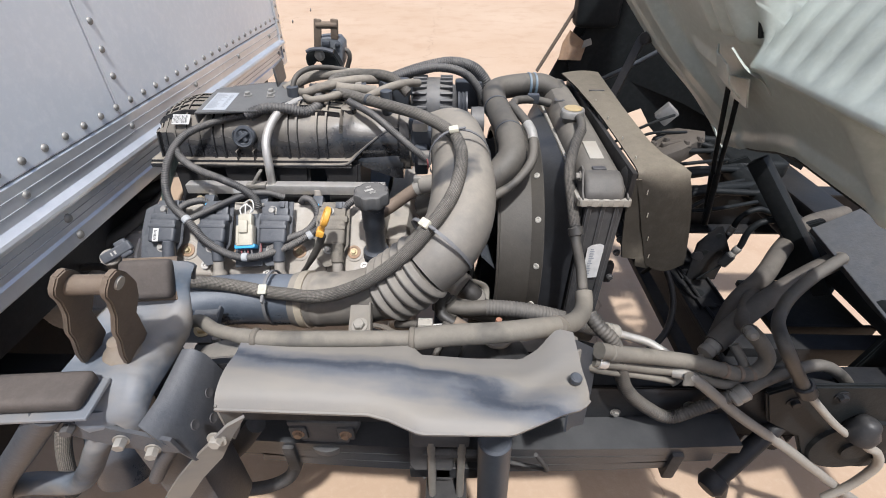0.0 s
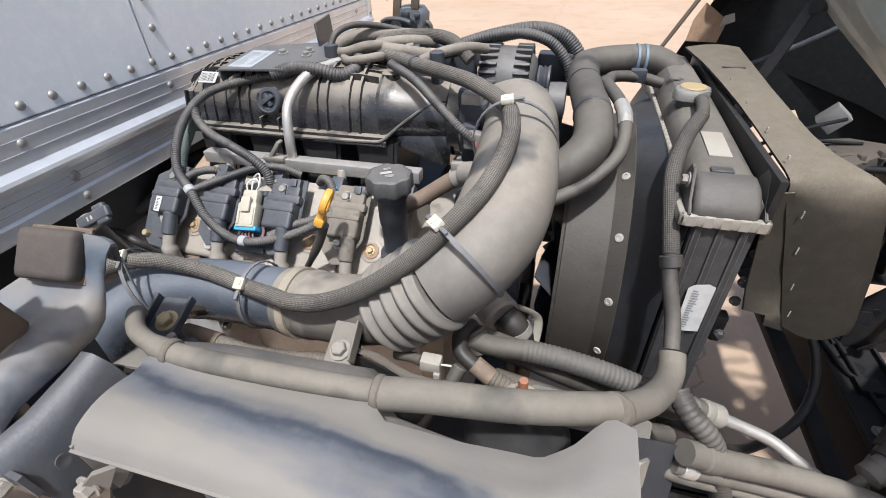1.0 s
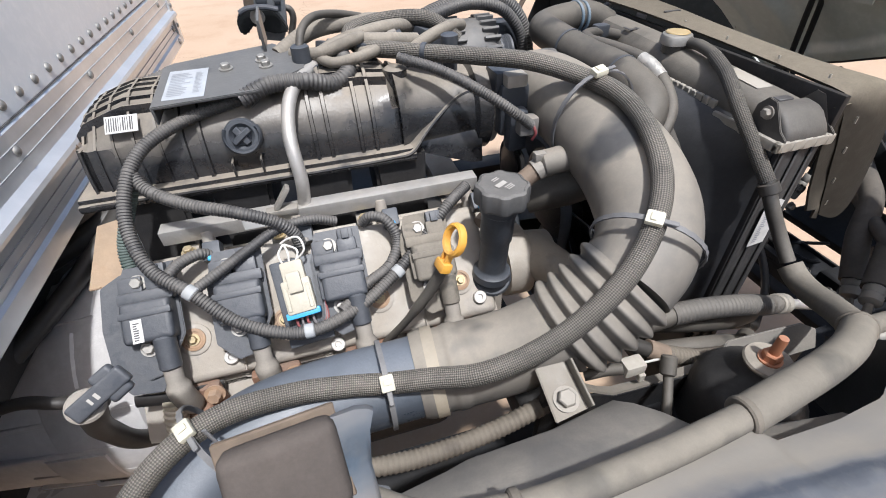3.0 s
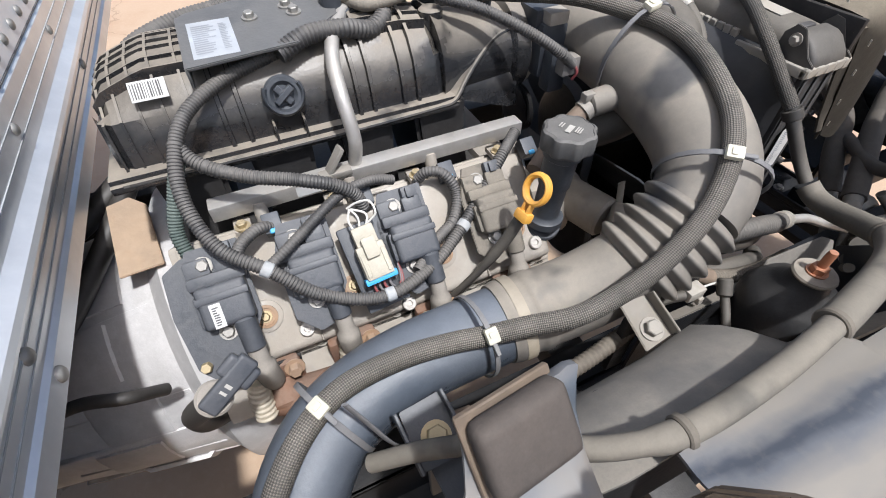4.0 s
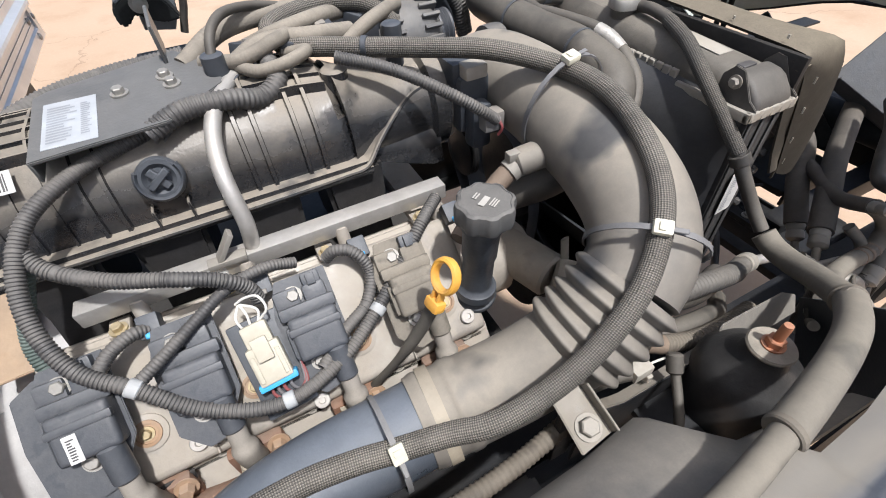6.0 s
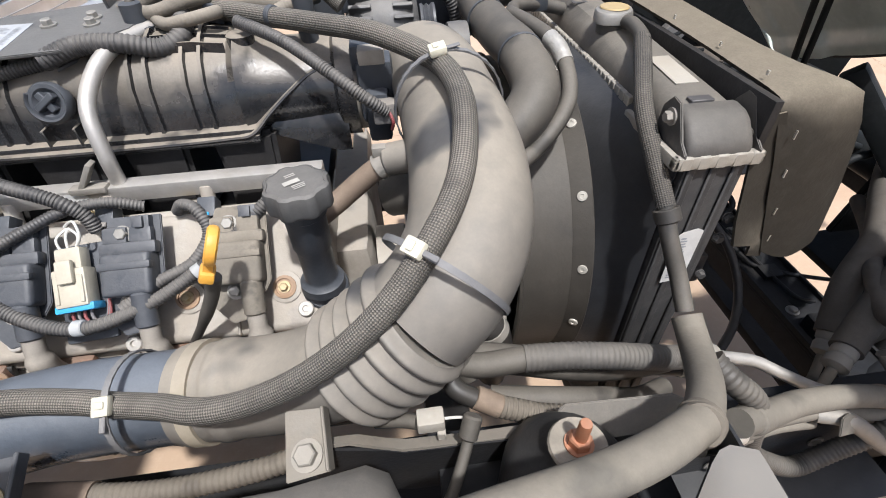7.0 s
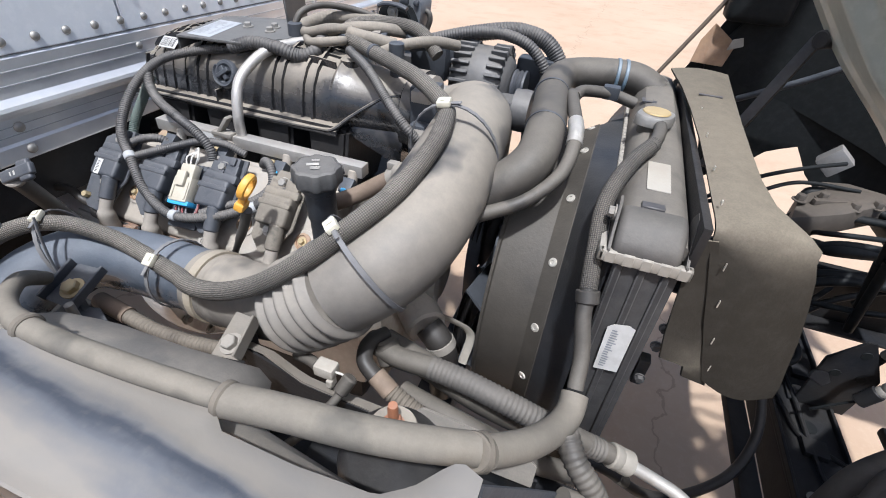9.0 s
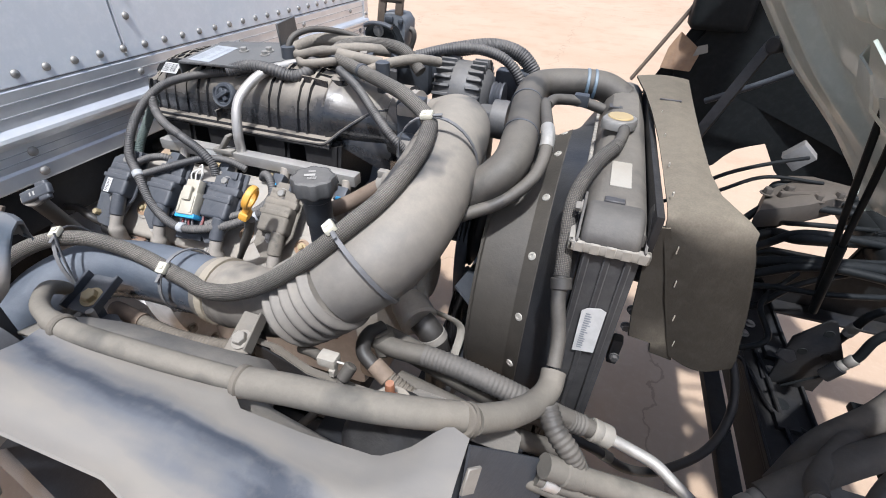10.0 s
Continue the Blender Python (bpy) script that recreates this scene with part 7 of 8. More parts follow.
part("pin", rod((-0.419, 1.540, 1.069), (-0.350, 1.540, 1.069), 0.011, 16, 0.002), "bracket_brown", far)
part("loop", tube([(-0.347, 1.570, 0.989), (-0.334, 1.570, 0.986), (-0.329, 1.570, 0.968), (-0.341, 1.570, 0.932), (-0.351, 1.570, 0.904)], 0.008, 12, 0.008), "hose", far)

# ---------------------------------------------------------------- running gear under the guard
spring = thing("leaf_spring", (0.2, 0.5, 0.3), "dusty black leaf spring pack with clips", "leaf spring")
for k, (x0, x1, z0, dip) in enumerate(((-0.52, 0.585, 0.500, 0.0), (-0.45, 0.54, 0.470, 0.012), (-0.36, 0.46, 0.440, 0.022))):
    rows = []
    for i in range(21):
        u = i / 20
        x = x0 + (x1 - x0) * u
        z = z0 + 0.03 * (2 * u - 1) ** 2
        rows.append([(x, 0.455, z), (x, 0.525, z)])
    part("leaf", sheet(rows, 0.026), "leaf_black", spring)
for x in (0.47, -0.30):
    part("clip", box((x - 0.012, 0.447, 0.415), (x + 0.012, 0.533, 0.50), 0.004), "black_steel_dusty", spring)
axle = thing("front_axle", (0.02, CY, 0.22), "dusty black front axle beam with spring seat", "axle")
part("beam", box((-0.03, 0.2, 0.28), (0.06, 1.68, 0.355), 0.012), "frame_dusty", axle)
part("spring_seat", box((-0.06, 0.44, 0.41), (0.08, 0.54, 0.45), 0.006), "frame_dusty", axle)
part("seat_plate", slab([(-0.055, 0.60), (-0.058, 0.46), (-0.03, 0.40), (-0.022, 0.42), (-0.022, 0.60)], 0.008, frame_of((0, 0.448, 0), (1, 0, 0), (0, 0, 1)), 0.002), "cast_grey", axle)
part("top_bar", box((-0.05, 0.43, 0.545), (0.058, 0.452, 0.60), 0.006), "cast_grey", axle)
part("cross_bar", box((-0.03, 0.432, 0.505), (0.075, 0.445, 0.516), 0.003), "cast_grey", axle)
part("spring_stop", box((-0.012, 0.44, 0.40), (0.03, 0.46, 0.50), 0.008, 3), "cast_grey", axle)
for x in (-0.014, 0.044):
    for y in (0.436, 0.538):
        part("u_bolt", rod((x, y, 0.34), (x, y, 0.56), 0.008, 14, 0.001), "steel_dusty", axle)
part("buffer", box((-0.035, 0.45, 0.45), (0.055, 0.53, 0.5), 0.008), "rubber_dusty", axle)
shock = thing("shock_absorber", (0.1, 0.4, 0.3), "black shock absorber with a white label", "shock absorber")
part("body", rod((0.097, 0.395, 0.64), (0.112, 0.392, 0.25), 0.029, 28, 0.004), "black_plastic", shock)
part("label", sheet([[(0.112 + 0.0297 * math.sin(radians(a)), 0.393 - 0.0297 * math.cos(radians(a)), z) for a in (0, 12, 24, 36)] for z in (0.41, 0.465)], 0.0006), "label", shock, "white label with black print")
part("print", sheet([[(0.111 + 0.0305 * math.sin(radians(a)), 0.393 - 0.0305 * math.cos(radians(a)), z) for a in (8, 18, 28)] for z in (0.425, 0.437)], 0.0004), "ink", shock)
mb = thing("mount_box", (-0.22, 0.49, 0.46), "dusty grey cast bracket bolted to the chassis rail", "bracket")
part("casting", slab([(-0.29, 0.63), (-0.296, 0.54), (-0.268, 0.492), (-0.176, 0.492), (-0.150, 0.56), (-0.142, 0.63)], 0.06, frame_of((0, 0.52, 0), (1, 0, 0), (0, 0, 1)), 0.008), "cast_grey", mb)
part("rib", box((-0.288, 0.454, 0.572), (-0.152, 0.462, 0.582), 0.003), "cast_grey", mb)
part("cup", lathe([(0.045, 0), (0.043, 0.02), (0.034, 0.036), (0.0, 0.04)], along((-0.225, 0.49, 0.495), (-0.225, 0.49, 0.3)), 24), "cast_grey", mb)
for x in (-0.272, -0.180):
    part("boss", box((x - 0.017, 0.455, 0.523), (x + 0.017, 0.461, 0.560), 0.005, 2), "cast_grey", mb)
    part("bolt", hex_bolt(0.008, 0.007, along((x, 0.456, 0.542), (x, 0.3, 0.542))), "rust_light", mb)
for i, q in enumerate(([(-0.30, 0.47, 0.42), (-0.33, 0.46, 0.36), (-0.40, 0.45, 0.33), (-0.5, 0.45, 0.33)], [(-0.32, 0.42, 0.63), (-0.363, 0.42, 0.566), (-0.43, 0.42, 0.49), (-0.52, 0.43, 0.40)], [(0.17, 0.39, 0.60), (0.2, 0.40, 0.53), (0.19, 0.42, 0.5), (0.14, 0.44, 0.48)])):
    part("pipe", tube(q, (0.014, 0.017, 0.004)[i], 12, 0.01), "black_steel_dusty", thing("brake_line", q[1], "dusty black line beside the chassis rail", "pipe", "lines along the chassis"))
for x, z in ((0.36, 0.53), (0.50, 0.56), (0.56, 0.50)):
    part("bolt", hex_bolt(0.007, 0.006, along((x, 0.524, z), (x, 0.3, z))), "steel_dusty", chassis)
# the wheel is never in view; it keeps the sun off the running gear
tyre = thing("wheel", (0.02, 0.12, 0.0), "unseen dusty black tyre under the splash guard, kept for its shade", "wheel")
part("tyre", lathe([(0.24, -0.09), (0.33, -0.10), (0.365, -0.08), (0.372, 0), (0.365, 0.08), (0.33, 0.10), (0.24, 0.09)], along((0.02, 0.02, 0.372), (0.02, 1.0, 0.372)), 64, False), "rubber_pad", tyre)
part("rim", lathe([(0.0, 0.02), (0.1, 0.02), (0.2, 0.06), (0.24, 0.09), (0.245, -0.09), (0.2, -0.05), (0.0, -0.04)], along((0.02, 0.02, 0.372), (0.02, 1.0, 0.372)), 48, False), "steel_dusty", tyre)

# ---------------------------------------------------------------- chassis front end
part("crossmember", box((0.655, 0.53, 0.494), (0.765, 1.355, 0.50), 0.002), "frame", chassis)
part("crossmember_side", box((0.655, 0.53, 0.42), (0.661, 1.355, 0.494), 0.002), "frame", chassis)
part("crossmember_side", box((0.759, 0.53, 0.42), (0.765, 1.355, 0.494), 0.002), "frame", chassis)
part("tie_bar", box((0.575, 0.53, 0.48), (0.61, 1.355, 0.5), 0.004), "frame", chassis)
part("front_beam", box((1.10, 0.2, 0.50), (1.22, 1.7, 0.64), 0.01), "frame", chassis)
for y in (0.70,):
    part("strut", box((0.68, y, 0.47), (1.12, y + 0.05, 0.53), 0.004), "frame", chassis)
for y, x, w in ((0.86, 0.69, 0.04), (1.05, 0.71, 0.03)):
    part("lug", box((x, y, 0.50), (x + w, y + 0.035, 0.512), 0.002), "frame", chassis)
for x, y in ((0.68, 1.12), (0.70, 1.16), (0.69, 0.78), (0.73, 0.72)):
    part("bolt", hex_bolt(0.008, 0.006, Matrix.Translation((x, y, 0.50))), "steel", chassis)
hinge = thing("tilt_mechanism", (0.95, 0.9, 0.55), "black cab tilt torsion bar with bolted links", "tilt mechanism")
part("torsion_bar", rod((0.93, 0.45, 0.68), (0.93, 1.5, 0.68), 0.034, 24, 0.004), "cab_dark", hinge)
for y in (0.62, 0.95, 1.32):
    part("bracket", slab([(-0.06, -0.12), (0.07, -0.12), (0.055, 0.05), (0.02, 0.08), (-0.03, 0.06)], 0.014, frame_of((0.93, y, 0.66), (1, 0, 0), (0, 0, 1)), 0.003), "cab_dark", hinge)
part("tray", box((0.86, 0.80, 0.47), (1.10, 1.0, 0.49), 0.006), "cab_dark", hinge, "black pressed tray")
part("tray_lip", box((0.86, 0.788, 0.45), (1.10, 0.798, 0.515), 0.003), "cab_dark", hinge)
part("lever", box((-0.02, -0.02, 0), (0.02, 0.02, 0.36), 0.006, 2, along((0.92, 0.80, 0.62), (0.75, 0.98, 0.88))), "cab_dark", hinge)
part("cover", box((0.92, 1.30, 0.66), (1.10, 1.50, 0.72), 0.02, 3), "cab_dark", hinge)
part("relay", box((-0.026, -0.022, -0.03), (0.026, 0.022, 0.03), 0.004, 2, frame_of((0.79, 1.58, 0.775), (0.75, -0.2, -0.6), (0.3, 0.95, 0))), "alu_grey", hinge, "grey metal box")
CAST = [(0.67, 1.343), (0.69, 1.40), (0.705, 1.451), (0.75, 1.50), (0.78, 1.56), (0.84, 1.565), (0.93, 1.54), (0.898, 1.47), (0.86, 1.44), (0.783, 1.381), (0.73, 1.36)]
part("casting", loft([[(0.785 + (x - 0.785) * k, 1.45 + (y - 1.45) * k, z + 0.02 * math.sin(9 * x)) for x, y in CAST] for k, z in ((0.96, 0.66), (1.0, 0.668), (1.0, 0.70), (0.95, 0.712), (0.6, 0.722))]), "cast_brown", hinge, "dusty brown casting")
part("casting_rib", box((-0.07, -0.008, 0), (0.07, 0.008, 0.02), 0.006, 2, frame_of((0.79, 1.44, 0.715), (0.9, 0.35, 0.0), (-0.35, 0.9, 0))), "cast_brown", hinge)
for k in range(4):
    part("bolt", hex_bolt(0.011, 0.014, Matrix.Translation((0.70 + 0.055 * k, 1.42 + 0.03 * (k % 2), 0.722 + 0.002 * k))), "cast_brown", hinge)
rnd = random.Random(11)
for k in range(9):
    y0 = 1.05 + 0.05 * k
    q = [(0.50 + 0.03 * k, y0, 0.60 + 0.02 * (k % 3)), (0.62 + 0.02 * k, y0 + 0.03, 0.66), (0.74, y0 + 0.05 * rnd.uniform(-1, 1), 0.69 + 0.02 * rnd.random()), (0.88 + 0.03 * k, y0 + 0.04, 0.70)]
    part("cable", tube(q, 0.006 + 0.004 * (k % 3), 10, 0.01), "cab_dark", thing("front_cable", q[1], "black cable behind the radiator", "cable", "cables at the cab hinge"))

# hoses and pipes at the front of the near rail
for q, r, lab in (([(0.553, 0.600, 0.654), (0.614, 0.641, 0.683), (0.693, 0.688, 0.705), (0.797, 0.739, 0.730), (0.92, 0.792, 0.747), (1.05, 0.85, 0.74)], 0.0205, "thick grey foam-covered hose with a crimped fitting"),
                  ([(0.600, 0.655, 0.610), (0.645, 0.709, 0.662), (0.719, 0.762, 0.697), (0.821, 0.866, 0.705), (0.942, 0.969, 0.705), (1.1, 1.05, 0.69)], 0.0205, "thick grey foam-covered hose at the chassis front"),
                  ([(0.576, 0.568, 0.728), (0.60, 0.62, 0.70), (0.66, 0.70, 0.69), (0.78, 0.82, 0.66), (0.86, 0.92, 0.64)], 0.013, "grey foam-covered hose joining a bent pipe")):
    t = thing("foam_hose", q[0], lab, "hose", "foam hoses at the chassis front")
    part("foam", tube(q, r, 20, 0.01), "foam_grey", t)
    a, b2 = Vector(q[0]), Vector(q[1])
    d = (a - b2).normalized()
    part("fitting", lathe([(r * 0.7, 0), (r * 0.78, 0.004), (r * 0.78, 0.014), (r * 0.66, 0.017), (r * 0.78, 0.022), (r * 0.78, 0.034), (r * 0.36, 0.04)], along(a - d * 0.004, a + d), 20), "steel_dusty", t, "pale crimped fitting")
    if r > 0.02:
        part("pipe", tube([a, a + d * 0.04, a + d * 0.065 + Vector((-0.01, -0.008, -0.008)), a + d * 0.09 + Vector((-0.03, -0.02, -0.015))], r * 0.34, 12, 0.006), "foam", t)
for i, q in enumerate(([(0.265, 0.476, 0.772), (0.285, 0.482, 0.762), (0.32, 0.492, 0.745), (0.382, 0.51, 0.718), (0.467, 0.522, 0.69), (0.53, 0.528, 0.663), (0.575, 0.530, 0.648), (0.602, 0.533, 0.653), (0.613, 0.54, 0.682), (0.595, 0.553, 0.713), (0.575, 0.566, 0.730)],
                       [(0.26, 0.476, 0.745), (0.30, 0.485, 0.728), (0.37, 0.508, 0.69), (0.46, 0.52, 0.663), (0.52, 0.522, 0.635), (0.56, 0.525, 0.628), (0.585, 0.545, 0.65), (0.57, 0.575, 0.68)],
                       [(0.22, 0.46, 0.765), (0.27, 0.475, 0.725), (0.37, 0.505, 0.672), (0.44, 0.515, 0.645)])):
    t = thing("air_con_pipe", q[1], ("thick dusty tan pipe with dark bands along the chassis rail", "thin dusty tan pipe along the chassis rail", "short thin tan pipe along the chassis rail")[i], "pipe", "pipes along the near rail")
    rr_ = (0.0140, 0.0095, 0.0065)[i]
    part("pipe", tube(q, rr_, 16, 0.006), "foam", t)
    if i == 0:
        for p, n in (((0.53, 0.528, 0.663), (0.575, 0.530, 0.648)), ((0.562, 0.5295, 0.652), (0.60, 0.530, 0.645)), ((0.588, 0.531, 0.647), (0.61, 0.533, 0.65))):
            p = Vector(p)
            part("band", rod(p, p + (Vector(n) - p).normalized() * 0.008, rr_ + 0.0012, 18, 0.001), "hose_brown", t)
        part("cuff", rod((0.285, 0.482, 0.762), (0.305, 0.488, 0.752), rr_ + 0.002, 18, 0.002), "foam", t)
    elif i == 1:
        part("cuff", rod((0.268, 0.478, 0.742), (0.285, 0.482, 0.734), rr_ + 0.002, 18, 0.001), "alu_bright", t)
tb = thing("pipe_clip", (0.446, 0.49, 0.675), "small tan clip plate on the rail pipes", "clip")
part("plate", slab([(-0.014, -0.012), (0.012, -0.014), (0.016, 0.006), (0.0, 0.014), (-0.012, 0.01)], 0.003, frame_of((0.452, 0.497, 0.676), (1, 0.2, -0.2), (0.0, 0.5, 0.8)), 0.001), "foam", tb)
lp = thing("loop_hose", (0.45, 0.5, 0.5), "black corrugated hose looped in front of the rail", "hose")
part("hose", tube([(0.256, 0.527, 0.804), (0.268, 0.510, 0.794), (0.292, 0.497, 0.774), (0.315, 0.496, 0.725), (0.346, 0.497, 0.645), (0.404, 0.500, 0.581), (0.454, 0.499, 0.553), (0.501, 0.504, 0.573), (0.558, 0.505, 0.620)], 0.0125, 16, ridge=0.04, pitch=0.006), "hose", lp)
part("fitting", lathe([(0.012, 0), (0.016, 0.003), (0.016, 0.012), (0.0145, 0.014), (0.016, 0.018), (0.016, 0.03), (0.012, 0.034)], along((0.553, 0.50, 0.612), (0.60, 0.51, 0.65)), 18), "crimp", lp, "pale fitting")
part("tail", tube([(0.575, 0.505, 0.63), (0.611, 0.52, 0.642), (0.662, 0.53, 0.662), (0.729, 0.545, 0.66), (0.802, 0.55, 0.61), (0.86, 0.56, 0.53)], 0.0115, 14, 0.008), "hose", lp)
sv = thing("steel_pipe", (0.65, 0.5, 0.45), "dull silver pipe slanting down from the rail", "pipe")
part("pipe", tube([(0.43, 0.515, 0.672), (0.452, 0.506, 0.675), (0.481, 0.50, 0.657), (0.575, 0.50, 0.571), (0.747, 0.50, 0.433), (0.94, 0.50, 0.268), (1.1, 0.5, 0.14)], 0.0105, 14, 0.01), "steel_dusty", sv)
bs = thing("brake_hose", (0.75, 0.55, 0.6), "black hose with a bent metal pipe and valve", "hose")
part("hose", tube([(0.80, 0.70, 0.80), (0.715, 0.65, 0.792), (0.664, 0.62, 0.76), (0.647, 0.60, 0.735), (0.568, 0.485, 0.783), (0.633, 0.485, 0.697), (0.652, 0.485, 0.673)], 0.0115, 14, 0.008), "hose", bs)
part("fitting", rod((0.646, 0.485, 0.681), (0.667, 0.485, 0.654), 0.017, 16, 0.003), "frame_dusty", bs)
part("pipe", tube([(0.665, 0.485, 0.657), (0.700, 0.485, 0.622), (0.760, 0.485, 0.563), (0.806, 0.485, 0.525)], 0.0075, 12, 0.006), "crimp", bs)
part("valve", lathe([(0.016, 0), (0.028, 0.005), (0.03, 0.025), (0.023, 0.037), (0.02, 0.05), (0.01, 0.058)], along((0.826, 0.485, 0.517), (0.827, 0.485, 0.569)), 18), "frame_dusty", bs)
part("pipe", tube([(0.839, 0.485, 0.508), (0.874, 0.485, 0.478), (0.895, 0.485, 0.466), (0.922, 0.485, 0.426), (0.926, 0.485, 0.399), (0.916, 0.485, 0.330), (0.886, 0.485, 0.267)], 0.009, 12, 0.006), "crimp", bs)
fh = thing("spring_hanger", (0.85, 0.52, 0.4), "black cast spring hanger bolted to the front of the rail", "spring hanger")
part("casting", slab([(-0.24, 0.11), (-0.20, 0.135), (-0.02, 0.14), (0.30, 0.14), (0.30, -0.06), (0.18, -0.11), (0.07, -0.145), (-0.02, -0.14), (-0.08, -0.10), (-0.12, -0.03), (-0.2, 0.02)], 0.012, frame_of((0.86, 0.518, 0.51), (1, 0, 0), (0, 0, 1)), 0.004), "cab_dark", fh)
part("boss", lathe([(0.085, 0), (0.082, 0.008), (0.06, 0.012), (0.05, 0.011), (0.03, 0.012), (0.028, 0.018), (0, 0.019)], along((0.86, 0.506, 0.46), (0.86, 0.4, 0.46)), 32), "cab_dark", fh)
for x, z in ((0.68, 0.60), (0.76, 0.62), (0.98, 0.61), (0.98, 0.52)):
    part("bolt", hex_bolt(0.009, 0.008, along((x, 0.506, z), (x, 0.3, z))), "frame", fh)
sn2 = thing("link_arm", (0.6, 0.5, 0.35), "black steering link arm below the rail", "link arm")
part("arm", rod((0.56, 0.44, 0.42), (0.79, 0.575, 0.54), 0.018, 18, 0.003), "frame", sn2)
part("joint", lathe([(0.012, -0.02), (0.024, -0.012), (0.026, 0.01), (0.018, 0.022), (0, 0.024)], along((0.56, 0.44, 0.42), (0.5, 0.40, 0.39)), 24), "frame", sn2)
part("arm", rod((0.60, 0.47, 0.40), (0.82, 0.60, 0.46), 0.014, 16, 0.002), "frame", sn2)
part("arm", rod((0.60, 0.47, 0.42), (0.70, 0.52, 0.18), 0.012, 16, 0.002), "frame", sn2)
sg = thing("steering_gear", (0.78, 0.56, 0.4), "black steering gear housing on the rail", "steering gear")
part("housing", lathe([(0.03, 0), (0.045, 0.01), (0.047, 0.05), (0.042, 0.10), (0.047, 0.11), (0.047, 0.15), (0.035, 0.17), (0.02, 0.18)], along((0.70, 0.60, 0.46), (0.95, 0.72, 0.48)), 28), "frame", sg)
part("sector_shaft", rod((0.80, 0.64, 0.47), (0.84, 0.62, 0.26), 0.02, 22, 0.004), "frame", sg)

for q, block in (([(0.778, 1.003, 0.650), (0.780, 1.000, 0.668), (0.786, 1.0, 0.699), (0.803, 1.0, 0.721), (0.828, 1.0, 0.730), (0.857, 1.0, 0.721), (0.95, 1.03, 0.68)], 0.008), ([(0.747, 0.918, 0.640), (0.758, 0.917, 0.668), (0.764, 0.92, 0.713), (0.781, 0.92, 0.739), (0.812, 0.92, 0.748), (0.88, 0.95, 0.73), (0.97, 0.98, 0.68)], 0.0125)):
    t = thing("tilt_hose", q[0], "black hydraulic hose with a pale crimped end", "hose", "hydraulic hoses of the tilt gear")
    part("hose", tube(q, 0.0078, 12, 0.006), "cab_dark", t)
    a, b2 = Vector(q[0]), Vector(q[1])
    d = (b2 - a).normalized()
    part("crimp", lathe([(0.006, 0), (0.0095, 0.001), (0.0095, 0.008), (0.008, 0.010), (0.0095, 0.012), (0.0098, 0.026), (0.0085, 0.028)], along(a, b2), 16), "steel_dusty", t, "pale crimped sleeve")
    part("stub", rod(a - d * 0.035, a + d * 0.001, block, 12, 0.002), "frame", t)
    part("wire", tube([a - d * 0.035, a - d * 0.055 + Vector((-0.01, 0, 0)), a - d * 0.08 + Vector((-0.03, 0, -0.01))], 0.0025, 8, 0.006), "cab_dark", t)
for q, rr_ in (([(0.60, 1.15, 0.52), (0.66, 1.1, 0.60), (0.72, 1.12, 0.66), (0.9, 1.2, 0.7)], 0.007), ([(0.58, 1.0, 0.51), (0.60, 0.98, 0.56), (0.66, 0.99, 0.60), (0.66, 1.08, 0.62), (0.75, 1.2, 0.64)], 0.006), ([(0.60, 1.3, 0.64), (0.72, 1.42, 0.70), (0.80, 1.48, 0.72), (0.95, 1.45, 0.70)], 0.01), ([(0.50, 1.38, 0.70), (0.58, 1.40, 0.76), (0.70, 1.46, 0.79), (0.78, 1.5, 0.80)], 0.005), ([(0.47, 1.40, 0.66), (0.58, 1.42, 0.70), (0.70, 1.48, 0.74), (0.84, 1.5, 0.74)], 0.005)):
    part("cable", tube(q, rr_, 10, 0.008), "cab_dark", thing("front_cable", q[1], "black cable behind the radiator", "cable", "cables at the cab hinge"))
gb = thing("hinge_bracket", (0.72, 1.0, 0.5), "black bolted steel bracket plate on the front crossmember", "bracket")
part("plate", slab([(0.694, 0.628), (0.731, 0.684), (0.742, 0.686), (0.790, 0.604), (0.784, 0.505), (0.70, 0.505)], 0.006, frame_of((0, 0.99, 0), (1, 0, 0), (0, 0, 1)), 0.001), "frame", gb)
part("foot", box((0.69, 0.985, 0.500), (0.785, 1.03, 0.507), 0.001, 1), "frame", gb)
part("latch", slab([(0, 0), (0.03, -0.008), (0.042, 0.004), (0.03, 0.018), (0.004, 0.014)], 0.006, frame_of((0.645, 0.918, 0.632), (0.85, 0.2, -0.25), (0.2, 0.5, 0.7)), 0.001), "black_steel_dusty", gb)
for x, z in ((0.722, 0.60), (0.762, 0.60), (0.742, 0.655)):
    part("hole", lathe([(0.0085, 0), (0.008, 0.001), (0.004, 0.0008), (0, 0.0006)], along((x, 0.984, z), (x, 0.9, z)), 14), "cab_dark", gb)
for x in (0.71, 0.76):
    part("bolt", hex_bolt(0.008, 0.006, Matrix.Translation((x, 1.01, 0.507))), "steel_dusty", gb)
for i, q in enumerate(([(0.60, 1.04, 0.507), (0.655, 1.02, 0.509), (0.672, 0.96, 0.508), (0.69, 0.90, 0.507), (0.76, 0.86, 0.506), (0.83, 0.84, 0.50)], [(0.69, 1.08, 0.508), (0.70, 0.98, 0.508), (0.705, 0.86, 0.508), (0.715, 0.80, 0.509), (0.74, 0.79, 0.508)])):
    part("pipe", tube(q, 0.0042, 8, 0.008), "frame", thing("brake_pipe", q[1], "thin black steel pipe clipped along the crossmember", "pipe", "thin pipes on the crossmember"))
for y in (0.80, 0.93, 1.09, 1.24):
